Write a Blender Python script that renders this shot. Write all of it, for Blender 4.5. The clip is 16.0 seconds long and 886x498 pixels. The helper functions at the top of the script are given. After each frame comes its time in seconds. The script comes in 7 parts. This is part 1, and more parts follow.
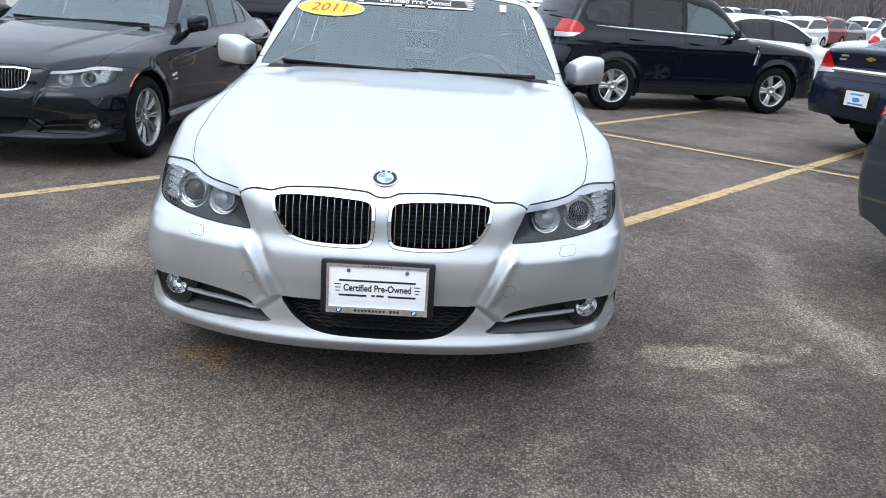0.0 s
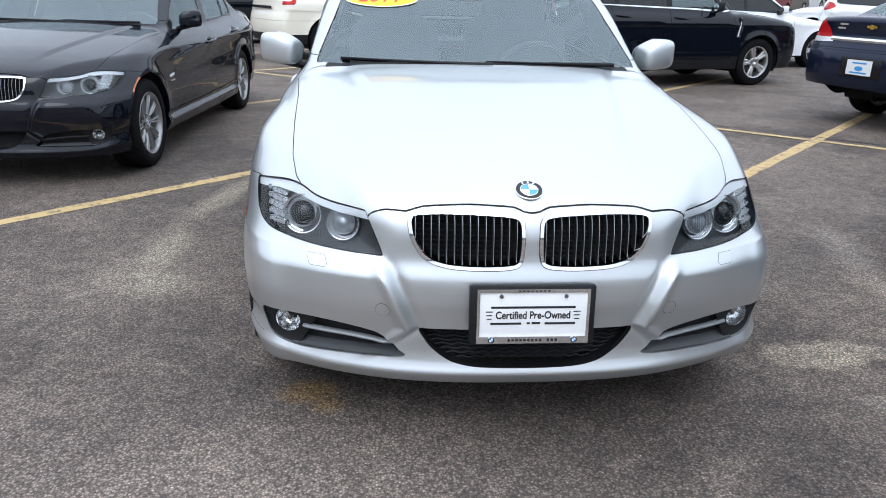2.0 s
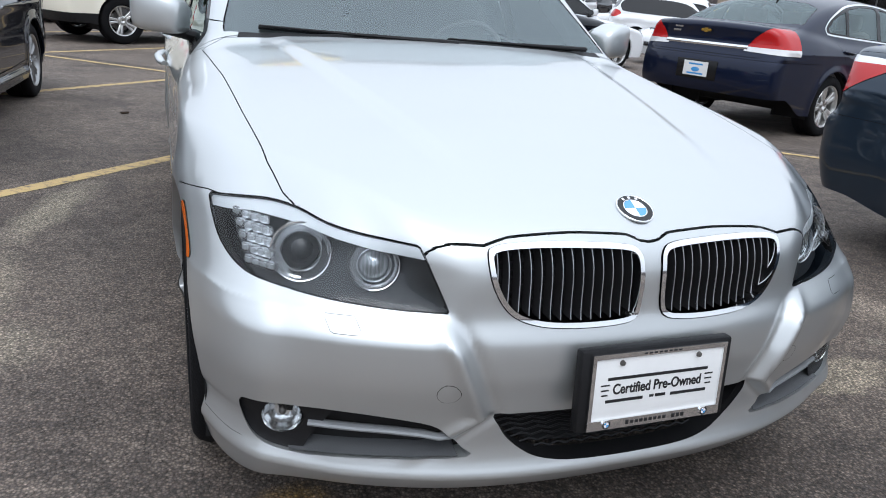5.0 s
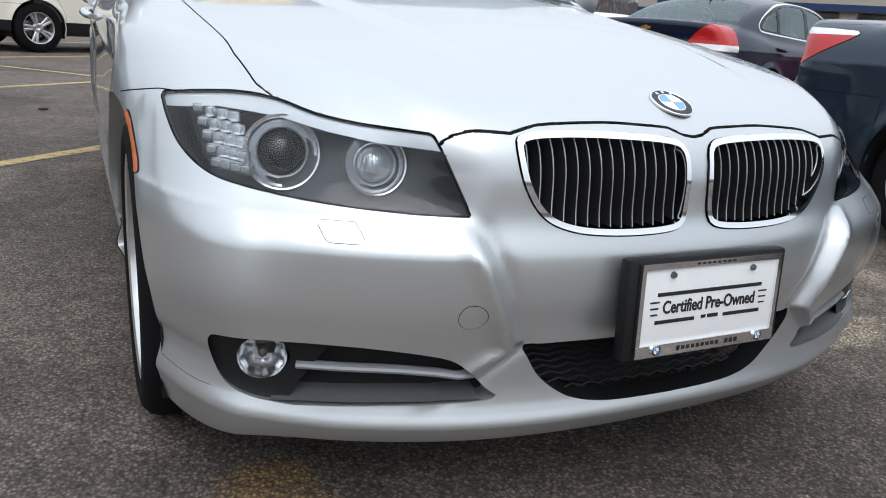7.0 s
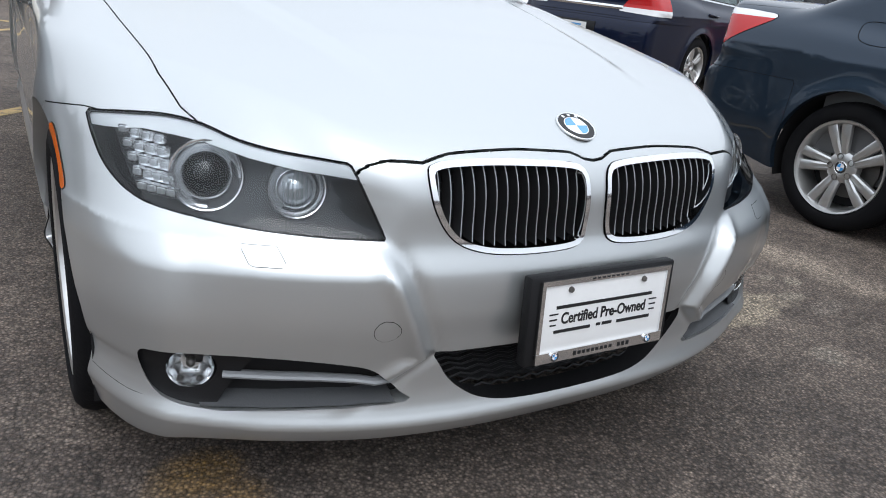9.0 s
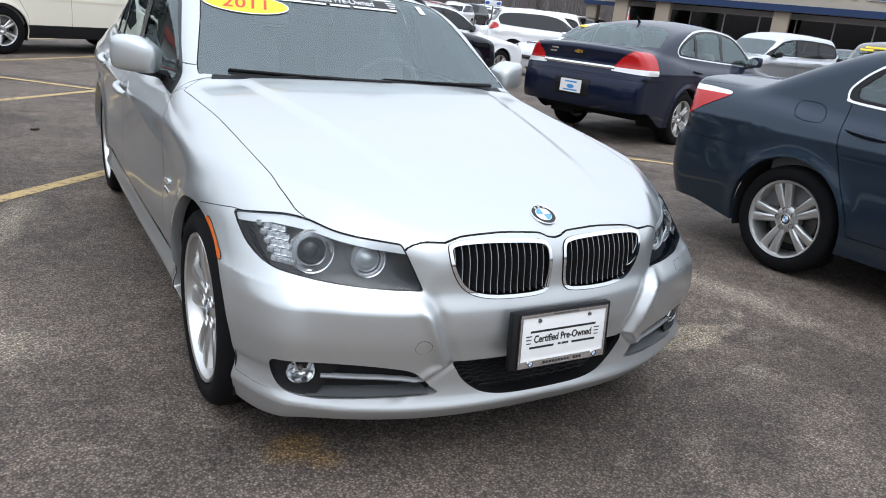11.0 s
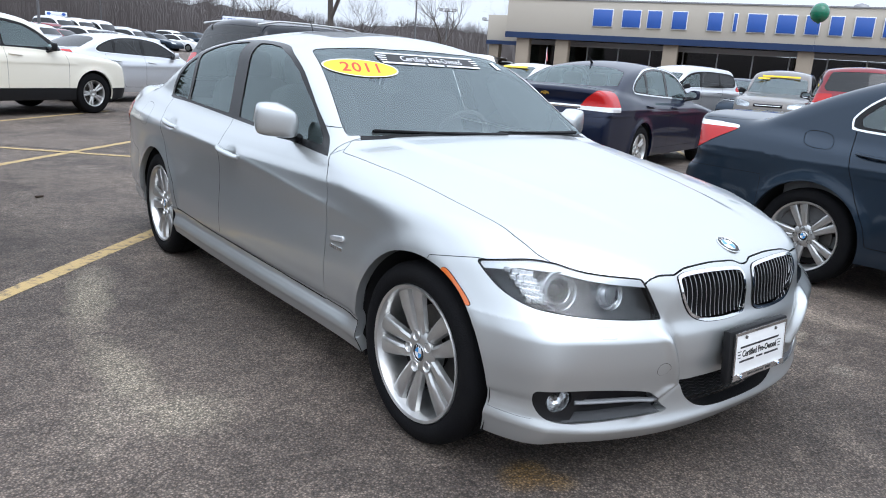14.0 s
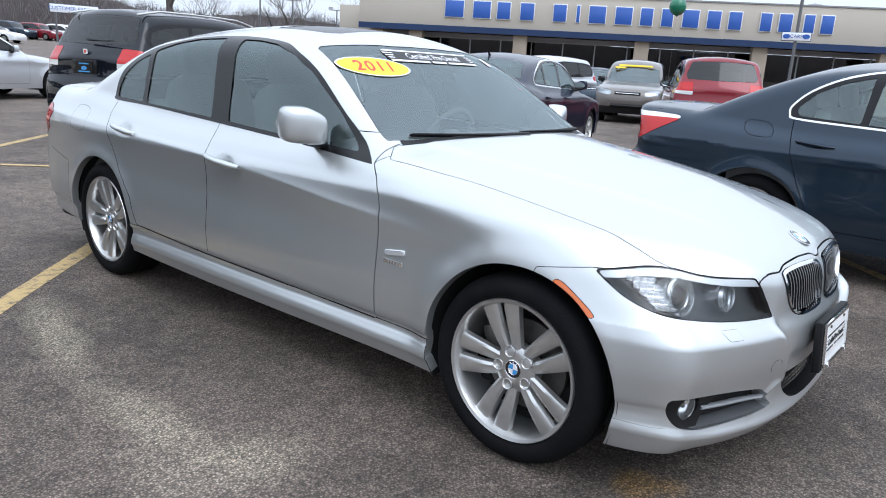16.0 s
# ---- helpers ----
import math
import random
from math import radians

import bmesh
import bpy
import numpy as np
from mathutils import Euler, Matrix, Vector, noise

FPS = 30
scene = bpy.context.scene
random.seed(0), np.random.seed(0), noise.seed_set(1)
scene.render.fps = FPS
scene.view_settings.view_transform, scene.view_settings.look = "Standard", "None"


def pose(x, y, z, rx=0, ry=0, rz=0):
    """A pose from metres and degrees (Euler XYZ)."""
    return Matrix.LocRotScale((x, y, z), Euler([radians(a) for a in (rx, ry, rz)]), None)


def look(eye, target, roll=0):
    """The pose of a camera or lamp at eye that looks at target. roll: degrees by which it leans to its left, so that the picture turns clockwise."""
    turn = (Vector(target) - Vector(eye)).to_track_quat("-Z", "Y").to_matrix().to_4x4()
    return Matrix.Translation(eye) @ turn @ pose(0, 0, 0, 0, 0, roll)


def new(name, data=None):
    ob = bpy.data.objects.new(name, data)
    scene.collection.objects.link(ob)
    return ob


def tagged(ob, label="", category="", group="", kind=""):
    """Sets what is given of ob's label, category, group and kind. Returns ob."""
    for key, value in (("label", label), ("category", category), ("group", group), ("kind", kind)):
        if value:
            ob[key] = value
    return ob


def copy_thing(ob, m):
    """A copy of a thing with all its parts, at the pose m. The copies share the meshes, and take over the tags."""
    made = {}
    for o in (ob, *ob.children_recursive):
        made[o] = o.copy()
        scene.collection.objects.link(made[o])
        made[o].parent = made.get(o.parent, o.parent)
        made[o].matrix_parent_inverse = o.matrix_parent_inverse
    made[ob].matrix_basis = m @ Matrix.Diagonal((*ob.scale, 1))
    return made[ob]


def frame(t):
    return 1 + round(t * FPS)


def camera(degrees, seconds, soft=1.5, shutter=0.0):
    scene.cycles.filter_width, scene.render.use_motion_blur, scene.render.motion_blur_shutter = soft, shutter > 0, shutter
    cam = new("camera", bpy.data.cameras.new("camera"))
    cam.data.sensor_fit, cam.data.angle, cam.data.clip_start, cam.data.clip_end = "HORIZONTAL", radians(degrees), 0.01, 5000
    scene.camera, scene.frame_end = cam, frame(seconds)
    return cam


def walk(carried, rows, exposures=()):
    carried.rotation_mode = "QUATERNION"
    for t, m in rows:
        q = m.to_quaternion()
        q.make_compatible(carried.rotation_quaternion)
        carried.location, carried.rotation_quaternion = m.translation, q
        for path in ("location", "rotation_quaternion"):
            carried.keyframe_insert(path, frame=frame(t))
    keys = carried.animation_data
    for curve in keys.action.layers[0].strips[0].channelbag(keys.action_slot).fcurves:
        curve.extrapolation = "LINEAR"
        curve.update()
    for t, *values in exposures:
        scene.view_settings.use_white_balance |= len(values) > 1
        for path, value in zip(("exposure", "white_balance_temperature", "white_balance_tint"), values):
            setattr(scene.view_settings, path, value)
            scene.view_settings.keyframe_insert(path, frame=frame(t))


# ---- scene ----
cam = camera(63.2, 16.0, 1.0)
PATH = [
    (0, (0.148, -2.041, 1.28), (0.19, -0.146, 0.642), 3.6),
    (0.5, (0.024, -1.964, 1.282), (0.112, -0.057, 0.688), 5.0),
    (1, (-0.183, -1.933, 1.277), (0.059, -0.044, 0.668), 2.8),
    (1.5, (-0.323, -1.886, 1.273), (-0.053, -0.014, 0.622), 4.5),
    (2, (-0.411, -1.76, 1.283), (-0.247, 0.114, 0.606), 1.4),
    (2.5, (-0.501, -1.663, 1.298), (-0.224, 0.231, 0.72), 2.7),
    (3, (-0.692, -1.619, 1.296), (-0.183, 0.258, 0.829), 3.8),
    (3.5, (-0.824, -1.556, 1.292), (-0.181, 0.264, 0.766), 5.8),
    (4, (-0.868, -1.375, 1.257), (-0.293, 0.427, 0.607), 4.4),
    (4.2, (-0.868, -1.291, 1.252), (-0.257, 0.478, 0.548), 4.9),
    (6.3, (-0.941, -0.749, 0.889), (-0.09, 0.969, 0.323), 4.4),
    (6.5, (-0.926, -0.754, 0.884), (-0.012, 0.923, 0.29), 5.6),
    (7, (-0.934, -0.786, 0.850), (-0.055, 0.911, 0.264), 4.7),
    (7.5, (-0.954, -0.789, 0.822), (-0.067, 0.889, 0.192), 4.09),
    (8, (-0.928, -0.803, 0.831), (-0.006, 0.858, 0.205), 5.1),
    (8.2, (-0.914, -0.796, 0.853), (0.112, 0.803, 0.214), 6.1),
    (10.3, (-1.116, -1.183, 1.203), (-0.167, 0.404, 0.441), 6.4),
    (10.5, (-1.17, -1.264, 1.221), (-0.221, 0.337, 0.489), 5.8),
    (11, (-1.312, -1.406, 1.281), (-0.316, 0.215, 0.664), 6.0),
    (11.5, (-1.542, -1.471, 1.295), (-0.547, 0.189, 0.79), 4.1),
    (12, (-1.696, -1.467, 1.294), (-0.663, 0.183, 0.837), 5.0),
    (12.5, (-1.78, -1.347, 1.293), (-0.71, 0.276, 0.822), 2.3),
    (13, (-1.861, -1.233, 1.287), (-0.745, 0.347, 0.781), 3.8),
    (13.5, (-2.06, -1.133, 1.283), (-0.855, 0.376, 0.763), 2.7),
    (14, (-2.223, -1.049, 1.276), (-1.008, 0.46, 0.782), 3.8),
    (14.5, (-2.283, -0.87, 1.264), (-1.111, 0.668, 0.753), 1.8),
    (15, (-2.37, -0.712, 1.272), (-1.091, 0.749, 0.792), 4.2),
    (15.5, (-2.521, -0.561, 1.267), (-1.069, 0.719, 0.766), 3.1),
    (16, (-2.671, -0.401, 1.263), (-1.169, 0.825, 0.768), 3.4),
]
EXPOSURES = [(t, e, k, 10.5) for t, e, k in ((0, 0.32, 5900), (3.5, 0.26, 5850), (6.3, -0.02, 6200), (8.2, -0.02, 6200), (10.5, 0.16, 6150), (12.5, 0.16, 6080), (14.5, 0.30, 5900), (16, 0.28, 5880))]
walk(cam, [(t, look(eye, target, roll)) for t, eye, target, roll in PATH], EXPOSURES)
# ---- light: a high overcast ----
world = bpy.data.worlds.new("overcast")
scene.world = world
world.use_nodes = True
wn, wl = world.node_tree.nodes, world.node_tree.links
sky = wn.new("ShaderNodeTexSky")
sky.sky_type, sky.sun_disc = "NISHITA", False
sky.sun_elevation, sky.sun_rotation = radians(52), radians(200)
sky.air_density, sky.dust_density, sky.ozone_density = 1.0, 6.0, 1.0
grey = wn.new("ShaderNodeHueSaturation")
grey.inputs["Saturation"].default_value = 0.10
wl.new(sky.outputs[0], grey.inputs["Color"])
cloud = wn.new("ShaderNodeMix")
cloud.data_type = "RGBA"
cloud.inputs[0].default_value = 0.86
cloud.inputs[7].default_value = (8.25, 8.75, 9.35, 1)
wl.new(grey.outputs[0], cloud.inputs[6])
# an overcast dome, brightest overhead
height = wn.new("ShaderNodeSeparateXYZ")
wl.new(wn.new("ShaderNodeTexCoord").outputs["Generated"], height.inputs[0])
dome = wn.new("ShaderNodeMapRange")
dome.inputs[3].default_value, dome.inputs[4].default_value = 0.66, 1.32
wl.new(height.outputs["Z"], dome.inputs[0])
shade = wn.new("ShaderNodeVectorMath")
shade.operation = "SCALE"
wl.new(cloud.outputs[2], shade.inputs[0]), wl.new(dome.outputs[0], shade.inputs["Scale"])
wl.new(shade.outputs[0], wn["Background"].inputs["Color"])
wn["Background"].inputs["Strength"].default_value = 0.15
sun = new("sun", bpy.data.lights.new("sun", "SUN"))
sun.data.energy, sun.data.angle, sun.data.color = 0.7, radians(40), (1.0, 0.97, 0.93)
sun.matrix_world = look((0, 0, 10), Vector((0, 0, 10)) + Vector((math.sin(radians(200)) * -0.6, math.cos(radians(200)) * -0.6, -0.8)))
# ---- the shape of a car body as one smooth implicit form ----
def spline(pairs):
    """A smooth curve through (t, value) pairs, flat beyond its ends."""
    t = np.array([p[0] for p in pairs], float)
    v = np.array([p[1] for p in pairs], float)
    d = np.diff(v) / np.diff(t)
    m = np.concatenate([[d[0]], (d[1:] + d[:-1]) / 2, [d[-1]]])
    flat = np.concatenate([[False], d[1:] * d[:-1] <= 0, [False]])
    m[flat] = 0

    def value(x):
        x = np.clip(x, t[0], t[-1])
        i = np.clip(np.searchsorted(t, x) - 1, 0, len(t) - 2)
        h = t[i + 1] - t[i]
        u = (x - t[i]) / h
        return ((1 + 2 * u) * v[i] + u * h * m[i]) * (1 - u) ** 2 + ((3 - 2 * u) * v[i + 1] - (1 - u) * h * m[i + 1]) * u**2

    return value


def smax(a, b, k):
    h = np.clip(0.5 + 0.5 * (a - b) / k, 0, 1)
    return b + (a - b) * h + k * h * (1 - h)


def smin(a, b, k):
    return -smax(-a, -b, k)


def ramp(x, a, b):
    u = np.clip((x - a) / (b - a), 0, 1)
    return u * u * (3 - 2 * u)


def bell(x, mid, width):
    return np.exp(-(((x - mid) / width) ** 2))


# the compact saloon: nose at y 0.05, tail at y 4.58, wheels at y 0.776 and 3.536
NOSE = spline([(0.10, 0.155), (0.165, 0.116), (0.20, 0.0870), (0.222, 0.0718), (0.231, 0.0675), (0.239, 0.0693), (0.251, 0.0745), (0.268, 0.0805), (0.30, 0.0850), (0.35, 0.0815), (0.40, 0.075), (0.46, 0.066), (0.52, 0.070), (0.57, 0.088), (0.64, 0.097), (0.70, 0.108), (0.76, 0.135), (0.9, 0.20)])
NOSE_SIDE = spline([(0.10, 0.155), (0.165, 0.116), (0.20, 0.0870), (0.222, 0.0718), (0.231, 0.0675), (0.239, 0.0693), (0.251, 0.0745), (0.268, 0.0805), (0.31, 0.0830), (0.36, 0.0735), (0.44, 0.054), (0.49, 0.0505), (0.512, 0.051), (0.524, 0.0525), (0.535, 0.0575), (0.548, 0.068), (0.565, 0.0845), (0.58, 0.098), (0.64, 0.125), (0.70, 0.150), (0.76, 0.20), (0.9, 0.3)])
PLAN = spline([(0, 0), (0.1, 0.001), (0.2, 0.006), (0.3, 0.017), (0.4, 0.036), (0.5, 0.066), (0.6, 0.106), (0.65, 0.132), (0.7, 0.162), (0.75, 0.192), (0.8, 0.243), (0.84, 0.312), (0.87, 0.40), (0.89, 0.53), (0.91, 0.8), (0.93, 1.3)])
HOOD = spline([(0.0, 0.60), (0.06, 0.662), (0.115, 0.708), (0.19, 0.752), (0.30, 0.794), (0.45, 0.832), (0.65, 0.869), (0.9, 0.909), (1.15, 0.945), (1.38, 0.975), (1.6, 0.985), (1.9, 0.975), (3.0, 0.99), (3.6, 1.04), (3.85, 1.055), (4.2, 1.052), (4.45, 1.045), (4.56, 1.035), (4.7, 1.0)])
CROWN = spline([(0.0, 0.10), (0.3, 0.080), (0.8, 0.061), (1.4, 0.055), (2.0, 0.05), (3.5, 0.06), (4.6, 0.07)])
SIDE = spline([(0.10, 0.800), (0.17, 0.842), (0.205, 0.857), (0.245, 0.870), (0.262, 0.876), (0.275, 0.874), (0.298, 0.864), (0.318, 0.856), (0.335, 0.856), (0.352, 0.866), (0.40, 0.873), (0.47, 0.877), (0.56, 0.872), (0.66, 0.866), (0.74, 0.866), (0.80, 0.868), (0.85, 0.850), (0.90, 0.822), (0.95, 0.793), (1.05, 0.735)])
ALONG = spline([(0, -0.03), (0.35, -0.008), (0.8, 0.004), (1.3, -0.010), (2.0, 0.0), (2.8, 0.006), (3.5, 0.006), (4.0, -0.01), (4.3, -0.05), (4.6, -0.12)])
SWAGE = spline([(0.8, 0.672), (1.4, 0.718), (2.33, 0.798), (3.3, 0.838), (4.4, 0.872)])
TAIL = spline([(0.2, 4.50), (0.35, 4.55), (0.5, 4.57), (0.62, 4.575), (0.75, 4.55), (0.9, 4.535), (1.03, 4.545), (1.1, 4.56)])
ROOF = spline([(1.3, 1.255), (1.7, 1.33), (2.05, 1.387), (2.35, 1.416), (2.65, 1.425), (2.95, 1.415), (3.25, 1.382), (3.6, 1.31), (4.0, 1.2)])
ARCH_R = 0.352


def saloon(x, y, z):
    """Below nought inside the body; x from the middle to the side."""
    x = np.abs(x)
    # nose: middle section between the two creases, side sections outboard of them
    edge = 0.318 + 0.42 * np.clip(z - 0.37, 0, 0.4) + 1.2 * np.clip(0.37 - z, 0, 0.2) ** 1.0
    ease = 0.055 * ramp(z, 0.56, 0.66)
    out = ramp(x, edge - 0.008 - ease, edge + 0.036 + ease)
    ridge = (bell(x, edge + 0.028, 0.021) - 0.45 * bell(x, edge - 0.010, 0.016)) * ramp(z, 0.24, 0.38) * ramp(z, 0.60, 0.50)
    lip = z - 0.028 * ramp(x, 0.60, 0.86) * bell(z, 0.262, 0.06)
    front = NOSE(z) * (1 - out) + NOSE_SIDE(lip) * out + PLAN(x) - 0.014 * ridge
    front = front - 0.020 * ramp(x, 0.62, 0.78) * ramp(z, 0.55, 0.42)
    front = front + 0.75 * np.clip(z - 0.57, 0, 0.3) * ramp(x, 0.45, 0.85)
    a = (front - y) / np.sqrt(1 + (0.9 * ramp(x, 0.5, 0.9)) ** 2 * 2)
    # bonnet, shoulders and boot lid
    fold = 0.30 + 0.25 * np.clip((y - 0.2) / 1.2, 0, 1)
    top = HOOD(y) - CROWN(y) * (x / 0.8) ** 2.2 + 0.010 * ramp(x, fold + 0.03, fold - 0.03) * ramp(y, 0.25, 0.6) * ramp(y, 1.75, 1.4)
    b = (z - top) / np.sqrt(1 + 0.5 * ramp(y, 0.5, 0.0))
    # flank with its crease and the flared wheel openings
    s = SWAGE(y)
    lift = ramp(y, 0.95, 1.75)
    side = SIDE(z) + ALONG(y) + lift * 0.015 * np.exp(-(np.sqrt((z - s) ** 2 + 0.006**2) - 0.006) / (0.085 - 0.035 * ramp(z - s, -0.02, 0.02)))
    side = side - 0.030 * bell(z, 0.25, 0.055) * ramp(y, 3.3, 3.9)
    for axle in (0.776, 3.536):
        r = np.sqrt((y - axle) ** 2 + (z - 0.318) ** 2)
        side = side + 0.015 * np.exp(-(((r - ARCH_R) / 0.06) ** 2)) * ramp(z, 0.2, 0.35)
    for hy, hz in ((2.315, 0.800), (3.235, 0.846)):
        side = side - 0.013 * bell(y, hy, 0.055) * bell(z, hz, 0.024)
    c = x - side
    d = (y - TAIL(z) + 0.16 * (x / 0.8) ** 3.5)
    body = smax(a, b, 0.05)
    body = smax(body, c, 0.11 - 0.06 * ramp(y, 1.1, 1.6))
    body = smax(body, d, 0.05)
    # glasshouse
    screen = (1.402 + 1.66 * (z - 0.985) + 0.24 * x**2 - y) / 1.94
    roof = z - (ROOF(y) - 0.235 * x**2)
    rear = (y - (3.92 - 1.95 * (z - 1.06) - 0.20 * x**2)) / 2.19
    wall = (x - (0.802 - 0.30 * (z - 0.93) - 0.02 * ramp(y, 2.9, 3.9) - 0.03 * ramp(y, 2.2, 1.5))) / 1.04
    house = smax(screen, roof, 0.07)
    house = smax(house, rear, 0.08)
    house = smax(house, wall, 0.075)
    house = smax(house, 0.80 - z, 0.02)
    return smin(body, house, 0.035)


def grid_steps(spans):
    """Grid lines from (start, end, step) spans."""
    out = [spans[0][0]]
    for a, b, step in spans:
        n = max(1, round((b - a) / step))
        out += [a + (b - a) * (i + 1) / n for i in range(n)]
    return np.array(out)


def net(form, xs, ys, zs):
    """A smooth quad net over the half of a form with x from nought, with its normals."""
    g = np.empty((len(xs), len(ys), len(zs)))
    for i, x in enumerate(xs):
        g[i] = form(np.full((len(ys), len(zs)), x), ys[:, None] + 0 * zs[None], zs[None] + 0 * ys[:, None])
    inside = g < 0
    nx, ny, nz = (len(a) - 1 for a in (xs, ys, zs))
    corners = [(i, j, k) for i in (0, 1) for j in (0, 1) for k in (0, 1)]
    total = np.zeros((nx, ny, nz, 3))
    count = np.zeros((nx, ny, nz))
    lines = (xs, ys, zs)
    for axis in range(3):
        for p in (0, 1):
            for q in (0, 1):
                lo = [0, 0, 0]
                others = [a for a in range(3) if a != axis]
                lo[others[0]], lo[others[1]] = p, q
                hi = list(lo)
                hi[axis] = 1
                sl = tuple(slice(o, o + n) for o, n in zip(lo, (nx, ny, nz)))
                sh = tuple(slice(o, o + n) for o, n in zip(hi, (nx, ny, nz)))
                ga, gb = g[sl], g[sh]
                cross = (ga < 0) != (gb < 0)
                u = np.where(cross, ga / np.where(cross, ga - gb, 1), 0)
                count += cross
                for a in range(3):
                    base = lines[a][lo[a]:lo[a] + (nx, ny, nz)[a]]
                    shape = [1, 1, 1]
                    shape[a] = -1
                    base = base.reshape(shape)
                    if a == axis:
                        step = np.diff(lines[a]).reshape(shape)
                        total[..., a] += np.where(cross, base + u * step, 0)
                    else:
                        total[..., a] += np.where(cross, base, 0)
    used = count > 0
    index = np.full(used.shape, -1)
    index[used] = np.arange(used.sum())
    points = total[used] / count[used][:, None]
    faces = []
    for axis in range(3):
        b, c = (axis + 1) % 3, (axis + 2) % 3
        n = [nx, ny, nz]
        sl = [slice(1, None) if a != axis else slice(None) for a in range(3)]
        core = [slice(1, n[a]) if a != axis else slice(0, n[a]) for a in range(3)]
        core_hi = list(core)
        core_hi[axis] = slice(1, n[axis] + 1)
        g0, g1 = inside[tuple(core)], inside[tuple(core_hi)]
        cross = np.argwhere(g0 != g1)
        if not len(cross):
            continue
        first = g0[tuple(cross.T)]
        cell = cross.copy()
        cell[:, b] += 1
        cell[:, c] += 1
        quad = []
        for db, dc in ((0, 0), (-1, 0), (-1, -1), (0, -1)):
            k = cell.copy()
            k[:, b] += db
            k[:, c] += dc
            quad.append(index[tuple(k.T)])
        quad = np.stack(quad, 1)
        quad[~first] = quad[~first][:, ::-1]
        faces.append(quad)
    faces = np.concatenate(faces)
    middle = np.abs(points[:, 0]) < (xs[1] - xs[0]) * 0.6
    for _ in range(4):
        normal, value = slope(form, points)
        points = points - normal * np.clip(value, -0.01, 0.01)[:, None]
        points[middle, 0] = 0
    normal, _ = slope(form, points)
    normal[middle, 0] = 0
    normal /= np.linalg.norm(normal, axis=1)[:, None]
    return points, faces, normal


def slope(form, p, e=0.0015):
    """The unit gradient of a form, and its value over the gradient's length."""
    x, y, z = p.T
    grad = np.stack([form(x + e, y, z) - form(x - e, y, z), form(x, y + e, z) - form(x, y - e, z), form(x, y, z + e) - form(x, y, z - e)], 1) / (2 * e)
    size = np.linalg.norm(grad, axis=1)
    return grad / size[:, None], form(x, y, z) / size
# ---- materials ----
def material(name, colour, rough=0.5, metal=0.0, coat=0.0, grain=0.0, grain_size=60.0, stain=0.0, stain_size=3.0, bump=0.0, tint=None, spec=0.5, coat_rough=0.03):
    """A surface with its colour varied at two scales, fine relief and gloss."""
    m = bpy.data.materials.new(name)
    m.use_nodes = True
    n, l = m.node_tree.nodes, m.node_tree.links
    b = n["Principled BSDF"]
    b.inputs["Base Color"].default_value = (*colour, 1)
    b.inputs["Roughness"].default_value = rough
    b.inputs["Metallic"].default_value = metal
    b.inputs["Coat Weight"].default_value = coat
    b.inputs["Coat Roughness"].default_value = coat_rough
    b.inputs["Specular IOR Level"].default_value = spec
    if grain or stain or bump:
        at = n.new("ShaderNodeTexCoord").outputs["Object"]
        fine, wide = n.new("ShaderNodeTexNoise"), n.new("ShaderNodeTexNoise")
        fine.inputs["Scale"].default_value, fine.inputs["Detail"].default_value = grain_size, 3
        wide.inputs["Scale"].default_value, wide.inputs["Detail"].default_value = stain_size, 4
        l.new(at, fine.inputs["Vector"]), l.new(at, wide.inputs["Vector"])
        mix = n.new("ShaderNodeMix")
        mix.data_type, mix.blend_type = "RGBA", "MIX"
        dark = tuple(c * (1 - grain) for c in colour)
        lit = tuple(min(1, c * (1 + grain)) for c in colour)
        mix.inputs[6].default_value, mix.inputs[7].default_value = (*dark, 1), (*lit, 1)
        l.new(fine.outputs[0], mix.inputs[0])
        over = n.new("ShaderNodeMix")
        over.data_type, over.blend_type = "RGBA", "MIX"
        edge = n.new("ShaderNodeMapRange")
        edge.inputs[1].default_value, edge.inputs[2].default_value = 0.45, 0.7
        edge.inputs[4].default_value = stain
        l.new(wide.outputs[0], edge.inputs[0]), l.new(edge.outputs[0], over.inputs[0])
        l.new(mix.outputs[2], over.inputs[6])
        over.inputs[7].default_value = (*(tint or tuple(c * 0.6 for c in colour)), 1)
        l.new(over.outputs[2], b.inputs["Base Color"])
        if bump:
            relief = n.new("ShaderNodeBump")
            relief.inputs["Strength"].default_value, relief.inputs["Distance"].default_value = bump, 0.01
            l.new(fine.outputs[0], relief.inputs["Height"]), l.new(relief.outputs[0], b.inputs["Normal"])
    return m


def paint(name, colour, metal, rough=0.32, spec=0.12, coat_rough=0.03, coat=1.0):
    """Car lacquer: flaked base under a clear coat with a little road film."""
    m = material(name, colour, rough, metal, coat, 0.035, 900, 0.10, 2.2, 0.0, tuple(c * 0.88 for c in colour), 0.5 if metal > 0.65 else spec, coat_rough)
    return m


